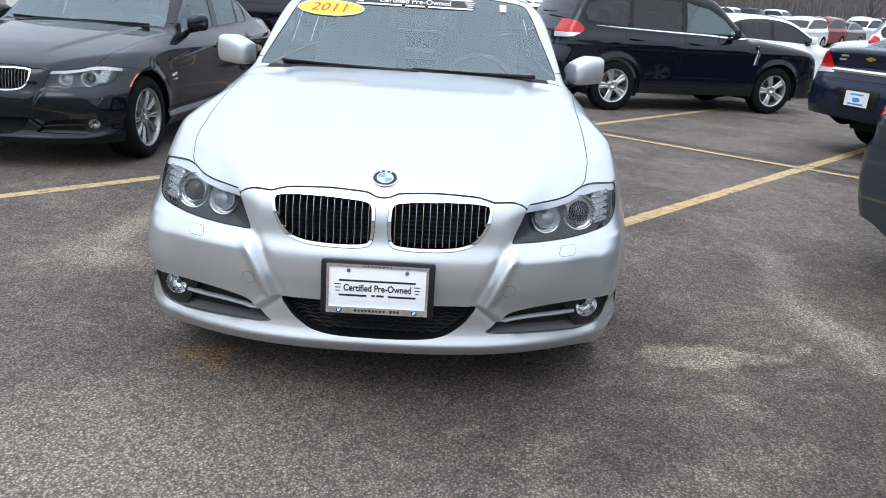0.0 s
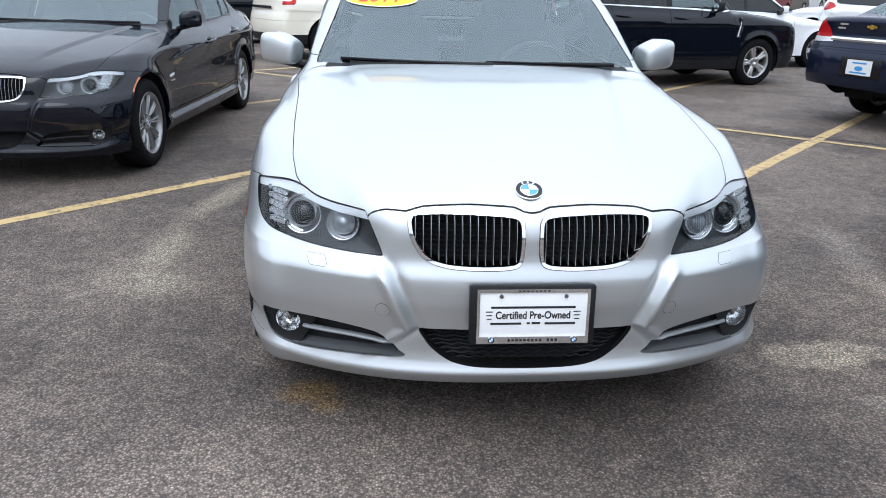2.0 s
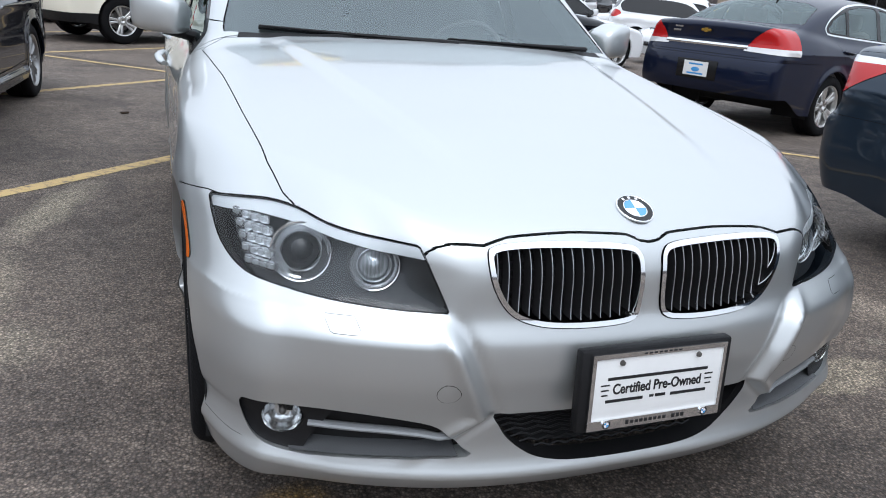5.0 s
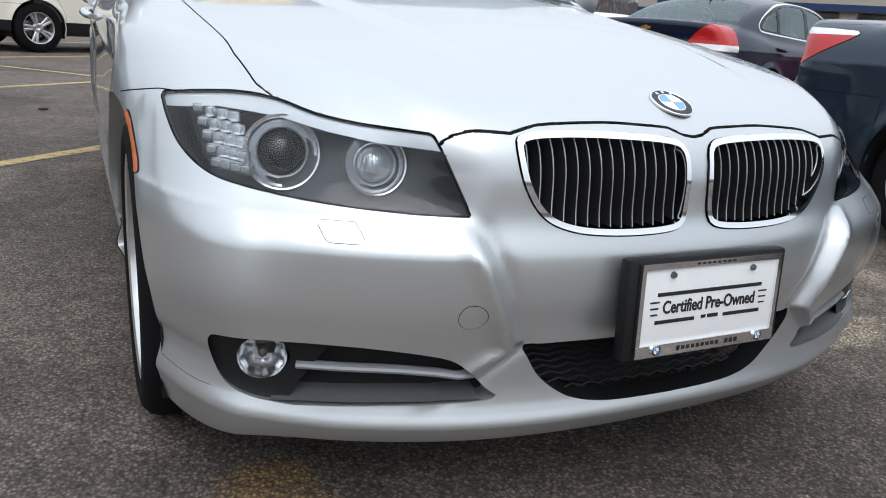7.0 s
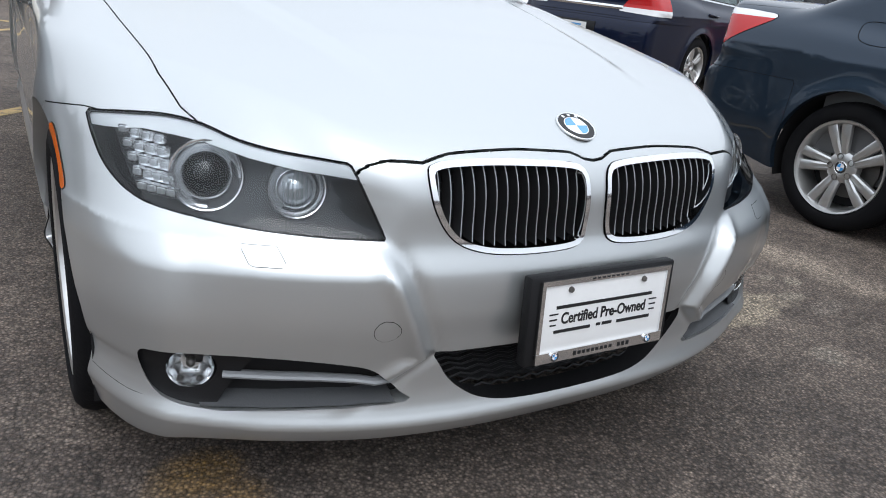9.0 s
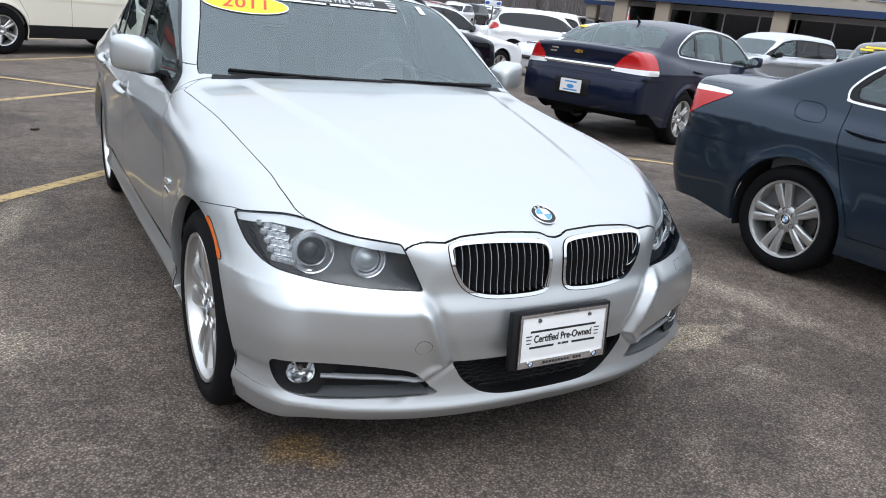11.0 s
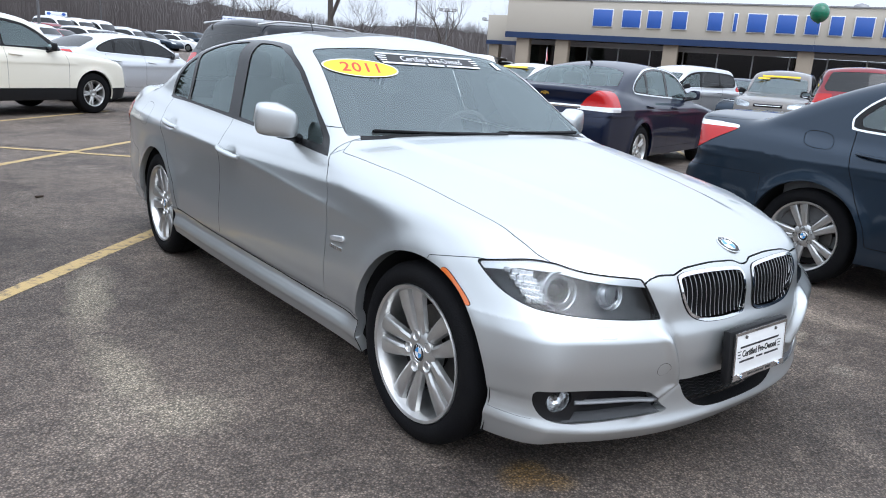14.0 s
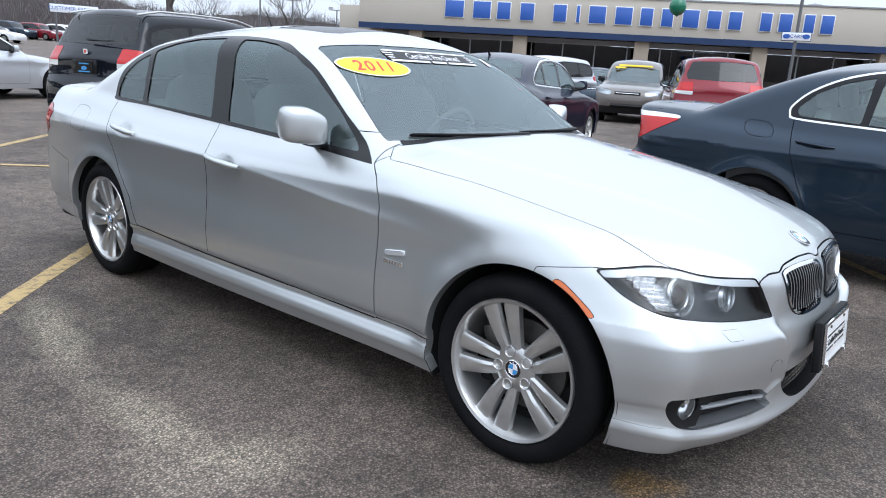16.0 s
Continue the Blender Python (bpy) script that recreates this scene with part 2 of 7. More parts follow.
def glass(name, tint, rough=0.0, ior=1.8, sheen=(0.8, 0.8, 0.8)):
    m = bpy.data.materials.new(name)
    m.use_nodes = True
    n, l = m.node_tree.nodes, m.node_tree.links
    n.remove(n["Principled BSDF"])
    clear, gloss, fac, mix = n.new("ShaderNodeBsdfTransparent"), n.new("ShaderNodeBsdfGlossy"), n.new("ShaderNodeFresnel"), n.new("ShaderNodeMixShader")
    clear.inputs[0].default_value = (*tint, 1)
    gloss.inputs["Roughness"].default_value = rough
    gloss.inputs[0].default_value = (*sheen, 1)
    fac.inputs[0].default_value = ior
    l.new(fac.outputs[0], mix.inputs[0]), l.new(clear.outputs[0], mix.inputs[1]), l.new(gloss.outputs[0], mix.inputs[2])
    l.new(mix.outputs[0], n["Material Output"].inputs[0])
    return m


SILVER = paint("silver_lacquer", (0.570, 0.590, 0.592), 0.77, 0.34, 0.5, 0.045)
BLACK_LACQUER = paint("black_lacquer", (0.003, 0.0045, 0.009), 0.0, 0.35, 0.03, 0.02, 0.85)
GREY_LACQUER = paint("slate_lacquer", (0.022, 0.036, 0.056), 0.55, 0.35, 0.06, 0.03, 0.7)
NAVY_LACQUER = paint("navy_lacquer", (0.0065, 0.011, 0.031), 0.4, 0.35, 0.06, 0.03, 0.65)
CREAM_LACQUER = paint("cream_lacquer", (0.78, 0.735, 0.62), 0.0)
WHITE_LACQUER = paint("white_lacquer", (0.78, 0.79, 0.80), 0.0)
RED_LACQUER = paint("red_lacquer", (0.20, 0.012, 0.020), 0.2)
BRONZE_LACQUER = paint("bronze_lacquer", (0.17, 0.150, 0.135), 0.7)
PALE_LACQUER = paint("pale_silver_lacquer", (0.60, 0.61, 0.63), 0.7)
CHROME = material("chrome", (0.86, 0.87, 0.88), 0.07, 1.0)
RIM = material("alloy_rim", (0.62, 0.62, 0.61), 0.30, 0.85, 0.3, 0.04, 200, 0.25, 18, 0.0, (0.40, 0.38, 0.35))
RIM_DULL = material("dull_alloy_rim", (0.36, 0.36, 0.36), 0.35, 0.8, 0.2, 0.04, 200, 0.3, 18, 0.0, (0.22, 0.21, 0.20))
BRAKE = material("cast_iron", (0.18, 0.17, 0.16), 0.5, 0.8, 0, 0.1, 90, 0.4, 20, 0.1)
RUBBER = material("tyre_rubber", (0.006, 0.006, 0.007), 0.8, 0, 0, 0.25, 160, 0.4, 9, 0.25, (0.013, 0.0125, 0.012), 0.12)
PLASTIC = material("black_plastic", (0.010, 0.010, 0.011), 0.5, 0, 0, 0.2, 400, 0.2, 6, 0.10, None, 0.25)
SATIN = material("satin_black_trim", (0.009, 0.009, 0.010), 0.26, spec=0.30)
FAR_GLASS = material("dark_car_glass", (0.013, 0.014, 0.016), 0.16)
GREY_PLASTIC = material("grey_plastic", (0.26, 0.27, 0.28), 0.45, 0.3, 0, 0.05, 300)
SLAT_EDGE = material("slat_edge_metal", (0.42, 0.43, 0.44), 0.30, 0.8)
BAY_GREY = material("bay_grey_plastic", (0.075, 0.078, 0.082), 0.42, 0, 0, 0.1, 300, 0.2, 9, 0.1)
# near-black for hidden parts and for shade put into gaps and openings
DARK = material("cavity_shade_black", (0.006, 0.006, 0.007), 0.9)
SEAT_CLOTH = material("charcoal_seat_cloth", (0.20, 0.205, 0.21), 0.8, 0, 0, 0.12, 220, 0.2, 8, 0.2)
CABIN = material("grey_cabin_cloth", (0.50, 0.48, 0.45), 0.85, 0, 0, 0.12, 220, 0.2, 8, 0.2)
CABIN_DARK = material("grey_dashboard", (0.15, 0.15, 0.152), 0.7, 0, 0, 0.1, 300, 0, 3, 0.15)
GLASS = glass("window_glass", (0.72, 0.84, 0.83), 0.0, 2.3, (0.66, 0.76, 0.77))
SCREEN_GLASS = glass("windscreen_glass", (0.86, 0.93, 0.93), 0.0, 2.45, (0.72, 0.82, 0.84))
GLASS_TINT = glass("tinted_window_glass", (0.13, 0.145, 0.15), 0.0, 1.65)
LENS = glass("clear_lamp_lens", (0.93, 0.95, 0.96), 0.0, 1.5)
LAMP_GREY = material("lamp_housing_grey", (0.055, 0.059, 0.063), 0.40, 0.3)
LAMP_SILVER = material("lamp_reflector", (0.86, 0.87, 0.88), 0.20, 0.88)
LAMP_PALE = material("lamp_brow", (0.82, 0.84, 0.85), 0.40, 0.2)
LED = material("lamp_optic", (0.70, 0.72, 0.74), 0.15, 0.5, 1.0)
AMBER = material("amber_lens", (0.62, 0.13, 0.015), 0.18, 0, 1.0)
RED_LENS = material("red_tail_lens", (0.46, 0.010, 0.010), 0.2, 0, 0.5, spec=0.3)
WHITE_LENS = material("white_tail_lens", (0.75, 0.74, 0.74), 0.15, 0.2, 1.0)
PLATE = material("white_plate", (0.78, 0.78, 0.77), 0.45, 0, 0, 0.02, 80, 0.1, 12)
INK = material("black_print", (0.012, 0.012, 0.013), 0.5)
BLUE_ENAMEL = material("blue_enamel", (0.06, 0.30, 0.66), 0.2, 0, 1.0)
WHITE_ENAMEL = material("white_enamel", (0.80, 0.80, 0.80), 0.2, 0, 1.0)
STICKER_YELLOW = material("yellow_sticker", (0.86, 0.60, 0.012), 0.4, 0, 0, 0.03, 60)
STICKER_RED = material("red_print", (0.62, 0.05, 0.02), 0.45)
STICKER_WHITE = material("white_sticker", (0.80, 0.80, 0.80), 0.4)
# ---- building blocks ----
def part(name, bm, mat, parent=None, label="", smooth=True):
    """Links a bmesh as one mesh object under a thing or a part."""
    me = bpy.data.meshes.new(name)
    bmesh.ops.recalc_face_normals(bm, faces=bm.faces)
    bm.to_mesh(me)
    bm.free()
    return hang(name, me, mat, parent, label, smooth)


def hang(name, me, mat, parent=None, label="", smooth=True):
    for m in mat if isinstance(mat, (list, tuple)) else [mat]:
        me.materials.append(m)
    if smooth and len(me.polygons):
        me.polygons.foreach_set("use_smooth", [True] * len(me.polygons))
        if not me.has_custom_normals:
            me.set_sharp_from_angle(angle=radians(38))
    ob = new(name, me)
    if mat is GLASS or mat is SCREEN_GLASS:
        ob.visible_shadow = False
    if parent is not None:
        ob.parent = parent
    if label:
        ob["label"] = label
    return ob


def thing(name, label, category, m=None, group="", kind=""):
    ob = tagged(new(name), label, category, group, kind)
    if m is not None:
        ob.matrix_world = m
    return ob


def block(size, m=None, bevel=0.0, segments=2):
    bm = bmesh.new()
    bmesh.ops.create_cube(bm, size=1, matrix=(m or Matrix()) @ Matrix.Diagonal((*size, 1)))
    if bevel:
        bmesh.ops.bevel(bm, geom=bm.edges[:], offset=bevel, segments=segments, profile=0.5, affect="EDGES")
    return bm


def lathe(profile, segments=48, axis="X"):
    """A ring swept from (along the axis, radius) pairs."""
    bm = bmesh.new()
    rings = []
    for i in range(segments):
        a = 2 * math.pi * i / segments
        c, s = math.cos(a), math.sin(a)
        rings.append([bm.verts.new((h, r * c, r * s) if axis == "X" else (r * c, r * s, h) if axis == "Z" else (r * c, h, r * s)) for h, r in profile])
    for i in range(segments):
        for j in range(len(profile) - 1):
            a, b = rings[i], rings[(i + 1) % segments]
            bm.faces.new((a[j], a[j + 1], b[j + 1], b[j]))
    bmesh.ops.remove_doubles(bm, verts=bm.verts[:], dist=1e-6)
    return bm


def tube(points, radius, sides=8, closed=False, flat=1.0):
    """A round bar along points; radius a number or one a point."""
    pts = [Vector(p) for p in points]
    n = len(pts)
    bm = bmesh.new()
    rings = []
    up = Vector((0, 0, 1))
    for i, p in enumerate(pts):
        a = pts[(i - 1) % n] if closed or i > 0 else p
        b = pts[(i + 1) % n] if closed or i < n - 1 else p
        t = (b - a).normalized()
        s = t.cross(up)
        if s.length < 0.05:
            s = t.cross(Vector((0, 1, 0)))
        s.normalize()
        w = s.cross(t)
        r = radius[i] if isinstance(radius, (list, tuple)) else radius
        rings.append([bm.verts.new(p + s * (r * math.cos(2 * math.pi * k / sides)) + w * (r * flat * math.sin(2 * math.pi * k / sides))) for k in range(sides)])
    for i in range(n if closed else n - 1):
        for k in range(sides):
            bm.faces.new((rings[i][k], rings[i][(k + 1) % sides], rings[(i + 1) % n][(k + 1) % sides], rings[(i + 1) % n][k]))
    if not closed:
        bm.faces.new(rings[0][::-1])
        bm.faces.new(rings[-1])
    return bm


def slab(outline, depth, m=None, bevel=0.0):
    """A plate cut to an outline of (x, y), thickened upwards."""
    bm = bmesh.new()
    low = [bm.verts.new((x, y, 0)) for x, y in outline]
    high = [bm.verts.new((x, y, depth)) for x, y in outline]
    top = bm.faces.new(high)
    bm.faces.new(low[::-1])
    for i in range(len(low)):
        j = (i + 1) % len(low)
        bm.faces.new((low[i], low[j], high[j], high[i]))
    bmesh.ops.recalc_face_normals(bm, faces=bm.faces)
    if bevel:
        bmesh.ops.bevel(bm, geom=top.edges[:], offset=bevel, segments=2, profile=0.5, affect="EDGES")
    if m is not None:
        bm.transform(m)
    return bm


def ellipse(a, b, n=32, x=0.0, y=0.0):
    return [(x + a * math.cos(2 * math.pi * i / n), y + b * math.sin(2 * math.pi * i / n)) for i in range(n)]


def words(text, size, depth=0.0006, spacing=1.0, bold=0.0):
    """Lettering in the built-in font, centred, as a bmesh in the plane x, y."""
    cu = bpy.data.curves.new("lettering", "FONT")
    cu.body, cu.size, cu.extrude, cu.align_x, cu.align_y, cu.space_character, cu.offset = text, size, depth, "CENTER", "CENTER", spacing, bold
    ob = bpy.data.objects.new("lettering", cu)
    scene.collection.objects.link(ob)
    me = bpy.data.meshes.new_from_object(ob.evaluated_get(bpy.context.evaluated_depsgraph_get()))
    bpy.data.objects.remove(ob)
    bm = bmesh.new()
    bm.from_mesh(me)
    return bm


# ---- panels cut from a body form ----
def curve_round(outline, n=6):
    """A closed outline of a few points, rounded by a smooth curve through them."""
    p = np.array(outline, float)
    out = []
    for i in range(len(p)):
        a, b, c, d = p[i - 1], p[i], p[(i + 1) % len(p)], p[(i + 2) % len(p)]
        for k in range(n):
            u = k / n
            out.append(0.5 * (2 * b + (c - a) * u + (2 * a - 5 * b + 4 * c - d) * u**2 + (3 * b - a - 3 * c + d) * u**3))
    return np.array(out)


def inside_of(outline):
    """Signed distance to a closed outline, below nought inside."""
    p = np.asarray(outline, float)
    q = np.roll(p, -1, 0)

    def dist(u, v):
        w = np.stack([u, v], -1)
        best = np.full(len(u), 1e9)
        odd = np.zeros(len(u), bool)
        for a, b in zip(p, q):
            e = b - a
            f = w - a
            t = np.clip((f @ e) / max(e @ e, 1e-12), 0, 1)
            best = np.minimum(best, ((f - t[:, None] * e) ** 2).sum(1))
            hit = ((a[1] > v) != (b[1] > v)) & (u < (b[0] - a[0]) * (v - a[1]) / ((b[1] - a[1]) if b[1] != a[1] else 1e-12) + a[0])
            odd ^= hit
        return np.where(odd, -1, 1) * np.sqrt(best)

    return dist


def from_front(outline, deep=1.2):
    f = inside_of(outline)
    return lambda p: np.maximum(f(p[:, 0], p[:, 2]), p[:, 1] - deep)


def from_side(outline, least=0.5):
    f = inside_of(outline)
    return lambda p: np.maximum(f(p[:, 1], p[:, 2]), least - p[:, 0])


def from_top(outline, least=0.62):
    f = inside_of(outline)
    return lambda p: np.maximum(f(p[:, 0], p[:, 1]), least - p[:, 2])


class Panel:
    """Triangles with their own normals; x from the middle to the side."""

    def __init__(self, v, n, t, rim=()):
        self.v, self.n, self.t, self.rim = v, n, t, rim

    @staticmethod
    def of(form, xs, ys, zs):
        v, q, n = net(form, xs, ys, zs)
        return Panel(v, n, np.concatenate([q[:, [0, 1, 2]], q[:, [0, 2, 3]]]))

    def cut(self, field, gap=0.0):
        """The piece where the field is below nought, and the rest, each drawn back by gap from the cut."""
        d = field(self.v)
        d = np.where(np.abs(d) < 2e-5, 2e-5, d)
        s = d[self.t] < 0
        count = s.sum(1)
        keep, rest = self.t[count == 3], self.t[count == 0]
        v, n = self.v, self.n
        mixed = self.t[(count == 1) | (count == 2)]
        if not len(mixed):
            return Panel(v, n, keep), Panel(v, n, rest)
        sm = s[(count == 1) | (count == 2)]
        lone_in = sm.sum(1) == 1
        lone = np.where(lone_in, sm.argmax(1), (~sm).argmax(1))
        roll = (lone[:, None] + np.arange(3)) % 3
        tri = np.take_along_axis(mixed, roll, 1)
        pairs = np.sort(np.concatenate([tri[:, [0, 1]], tri[:, [0, 2]]]), 1)
        unique, back = np.unique(pairs, axis=0, return_inverse=True)
        back = back.reshape(-1)
        a, b = unique.T
        u = (d[a] / (d[a] - d[b]))[:, None]
        nv, nn = v[a] + u * (v[b] - v[a]), n[a] + u * (n[b] - n[a])
        nn /= np.linalg.norm(nn, axis=1)[:, None]
        e = 1e-3
        grad = np.stack([field(nv + np.eye(3)[k] * e) - field(nv - np.eye(3)[k] * e) for k in range(3)], 1)
        grad -= nn * (grad * nn).sum(1)[:, None]
        grad /= np.linalg.norm(grad, axis=1)[:, None] + 1e-9
        if callable(gap):
            gap = gap(nv)[:, None]
        base = len(v)
        ia, ib = base + back[: len(tri)], base + back[len(tri):]
        small = np.stack([tri[:, 0], ia, ib], 1)
        big = np.concatenate([np.stack([ia, tri[:, 1], tri[:, 2]], 1), np.stack([ia, tri[:, 2], ib], 1)])
        two = np.concatenate([lone_in, lone_in])
        inner = np.concatenate([keep, small[lone_in], big[~two]])
        outer = np.concatenate([rest, small[~lone_in], big[two]])
        rim_in = np.where(lone_in[:, None], np.stack([ib, ia], 1), np.stack([ia, ib], 1))
        n2 = np.concatenate([n, nn])
        return Panel(np.concatenate([v, nv - gap * grad]), n2, inner, rim_in), Panel(np.concatenate([v, nv + gap * grad]), n2, outer, rim_in[:, ::-1])

    def lip(self, depth, spread=0.0):
        """A flange that turns inwards from the newest cut."""
        if not len(self.rim):
            return None
        ids, back = np.unique(self.rim, return_inverse=True)
        back = back.reshape(self.rim.shape)
        top, low = self.v[ids], self.v[ids] - self.n[ids] * depth
        if depth < 0:
            low = self.v[ids] + np.array([0, -depth, 0])
        k = len(ids)
        a, b = back.T
        t = np.concatenate([np.stack([a, b, b + k], 1), np.stack([a, b + k, a + k], 1)])
        v = np.concatenate([top, low])
        n = np.zeros_like(v)
        q = v[t]
        fn = np.cross(q[:, 1] - q[:, 0], q[:, 2] - q[:, 0])
        for c in range(3):
            np.add.at(n, t[:, c], fn)
        n /= np.linalg.norm(n, axis=1)[:, None] + 1e-12
        return Panel(v, n, t)

    def moved(self, along):
        return Panel(self.v + self.n * along, self.n, self.t)

    def mesh(self, name, sides, *others):
        """One mesh of this panel and others: sides 1 as built, -1 mirrored, 0 both."""
        vs, ns, ts, base = [], [], [], 0
        for p in (self, *[o for o in others if o is not None]):
            used, t = np.unique(p.t, return_inverse=True)
            t = t.reshape(p.t.shape)
            for side in (1, -1) if sides == 0 else (sides,):
                flip = np.array([side, 1, 1])
                vs.append(p.v[used] * flip), ns.append(p.n[used] * flip)
                ts.append((t if side > 0 else t[:, ::-1]) + base)
                base += len(used)
        me = bpy.data.meshes.new(name)
        v, n, t = np.concatenate(vs), np.concatenate(ns), np.concatenate(ts)
        me.from_pydata(v.tolist(), [], t.tolist())
        me.polygons.foreach_set("use_smooth", [True] * len(me.polygons))
        me.normals_split_custom_set_from_vertices(n.tolist())
        return me


def front_y(form, x, z, start=-0.1, end=3.0):
    """Where the form's front lies at x, z."""
    x, z = np.asarray(x, float), np.asarray(z, float)
    y = np.full(x.shape, start)
    for _ in range(int((end - start) / 0.01)):
        out = form(x, y, z) > 0
        if not out.any():
            break
        y = np.where(out, y + 0.01, y)
    lo, hi = y - 0.01, y
    for _ in range(12):
        m = (lo + hi) / 2
        out = form(x, m, z) > 0
        lo, hi = np.where(out, m, lo), np.where(out, hi, m)
    return hi


def side_x(form, y, z):
    """Half the width of the form at y, z."""
    lo, hi = np.full(np.shape(y), 0.2), np.full(np.shape(y), 1.2)
    for _ in range(20):
        m = (lo + hi) / 2
        out = form(m, np.asarray(y, float), np.asarray(z, float)) > 0
        lo, hi = np.where(out, lo, m), np.where(out, m, hi)
    return hi


def lay_on_front(bm, form, proud):
    """Bends a flat bmesh, drawn in x, z with its thickness along y, on to the front of a form."""
    co = np.array([v.co for v in bm.verts])
    y = front_y(form, np.abs(co[:, 0]), co[:, 2])
    normal, _ = slope(form, np.stack([np.abs(co[:, 0]), y, co[:, 2]], 1))
    for v, c, yy, n in zip(bm.verts, co, y, normal):
        s = 1 if c[0] >= 0 else -1
        k = proud - c[1]
        v.co = (c[0] + n[0] * s * k, yy + n[1] * k, c[2] + n[2] * k)
    return bm
# ---- the compact saloon ----
HEAD = curve_round([(0.8125, 0.706), (0.808, 0.711), (0.770, 0.720), (0.710, 0.727), (0.658, 0.724), (0.610, 0.709), (0.553, 0.701), (0.492, 0.698), (0.468, 0.697), (0.462, 0.694), (0.440, 0.644), (0.415, 0.585), (0.416, 0.580), (0.473, 0.579), (0.552, 0.582), (0.642, 0.588), (0.716, 0.597), (0.767, 0.611), (0.797, 0.639), (0.809, 0.675)], 3)
KIDNEY = curve_round([(0.345, 0.688), (0.328, 0.704), (0.265, 0.710), (0.17, 0.710), (0.06, 0.704), (0.027, 0.690), (0.020, 0.655), (0.022, 0.59), (0.033, 0.562), (0.070, 0.552), (0.16, 0.550), (0.245, 0.557), (0.300, 0.580), (0.335, 0.632)])
INTAKE = curve_round([(-0.1, 0.371), (0.1, 0.371), (0.29, 0.371), (0.312, 0.364), (0.302, 0.345), (0.280, 0.312), (0.245, 0.282), (0.205, 0.263), (0.135, 0.252), (0.0, 0.249), (-0.1, 0.249)], 4)
FOG = [(0.778, 0.368), (0.756, 0.374), (0.675, 0.371), (0.569, 0.369), (0.468, 0.357), (0.417, 0.340), (0.369, 0.294), (0.357, 0.274), (0.511, 0.266), (0.638, 0.260), (0.676, 0.262), (0.723, 0.272), (0.758, 0.294), (0.776, 0.338)]
FOG = curve_round(FOG, 3)
BONNET = [(-0.1, 0.127), (0.0, 0.127), (0.02, 0.129), (0.05, 0.140), (0.17, 0.150), (0.30, 0.155), (0.35, 0.150), (0.462, 0.175), (0.552, 0.247), (0.609, 0.295), (0.652, 0.352), (0.678, 0.41), (0.697, 0.50), (0.721, 0.764), (0.743, 1.086), (0.765, 1.303), (0.778, 1.42), (0.71, 1.468), (0.5, 1.420), (0.25, 1.380), (0.0, 1.367), (-0.1, 1.367)]
COWL = [(-0.1, 1.30), (0.56, 1.34), (0.64, 1.40), (0.672, 1.455), (0.66, 1.488), (0.62, 1.475), (0.45, 1.435), (0.2, 1.405), (-0.1, 1.398)]
SCREEN = [(-0.1, 1.40), (0.0, 1.40), (0.2, 1.407), (0.45, 1.437), (0.62, 1.477), (0.708, 1.505), (0.702, 1.56), (0.640, 1.80), (0.585, 2.06), (0.560, 2.078), (0.45, 2.045), (0.2, 1.995), (-0.1, 1.982)]
REAR_GLASS = [(-0.1, 3.36), (0.3, 3.35), (0.52, 3.32), (0.60, 3.42), (0.66, 3.72), (0.55, 3.80), (0.3, 3.84), (-0.1, 3.86)]
TRIM = curve_round([(1.500, 0.896), (1.488, 0.900), (1.494, 0.910), (1.63, 1.004), (1.72, 1.062), (1.927, 1.205), (2.10, 1.282), (2.26, 1.322), (2.55, 1.340), (2.85, 1.330), (3.08, 1.300), (3.28, 1.258), (3.46, 1.175), (3.525, 1.09), (3.525, 1.01), (3.49, 0.981), (3.1, 0.974), (2.58, 0.952), (2.0, 0.927)], 4)
WIN_F = [(1.572, 0.928), (1.745, 1.066), (1.960, 1.207), (2.108, 1.271), (2.265, 1.310), (2.40, 1.323), (2.512, 1.325), (2.428, 0.963), (2.0, 0.944)]
WIN_R = [(2.562, 0.968), (2.652, 1.328), (2.88, 1.318), (3.06, 1.291), (3.208, 1.252), (3.172, 0.989)]
WIN_Q = [(3.214, 0.991), (3.252, 1.232), (3.38, 1.187), (3.470, 1.118), (3.500, 1.05), (3.492, 0.998)]
DOOR_F = [(1.470, 1.0), (1.472, 0.90), (1.425, 0.855), (1.392, 0.80), (1.383, 0.746), (1.390, 0.517), (1.393, 0.327), (2.487, 0.343), (2.482, 0.60), (2.476, 0.80), (2.49, 1.0)]
DOOR_R = [(2.487, 0.343), (2.482, 0.60), (2.476, 0.80), (2.49, 1.0), (3.47, 1.02), (3.468, 0.911), (3.415, 0.829), (3.300, 0.636), (3.182, 0.506), (3.132, 0.365)]
FENDER = [(-0.1, 0.1), (-0.1, 0.94), (1.30, 0.94), (1.44, 0.925), (1.472, 0.90), (1.425, 0.855), (1.392, 0.80), (1.383, 0.746), (1.390, 0.517), (1.393, 0.1)]
BUMPER = [(-0.2, 0.1), (-0.2, 0.95), (0.35, 0.95), (0.545, 0.7135), (0.70, 0.690), (0.95, 0.1)]
MARKER = curve_round([(0.640, 0.655), (0.618, 0.664), (0.555, 0.625), (0.500, 0.583), (0.520, 0.577), (0.585, 0.616)], 3)
FUEL = curve_round([(3.70, 0.80), (3.86, 0.81), (3.87, 0.92), (3.71, 0.91)], 5)
TAIL_LAMP = [(4.20, 0.86), (4.30, 0.90), (4.7, 0.90), (4.7, 0.70), (4.40, 0.70), (4.27, 0.76)]


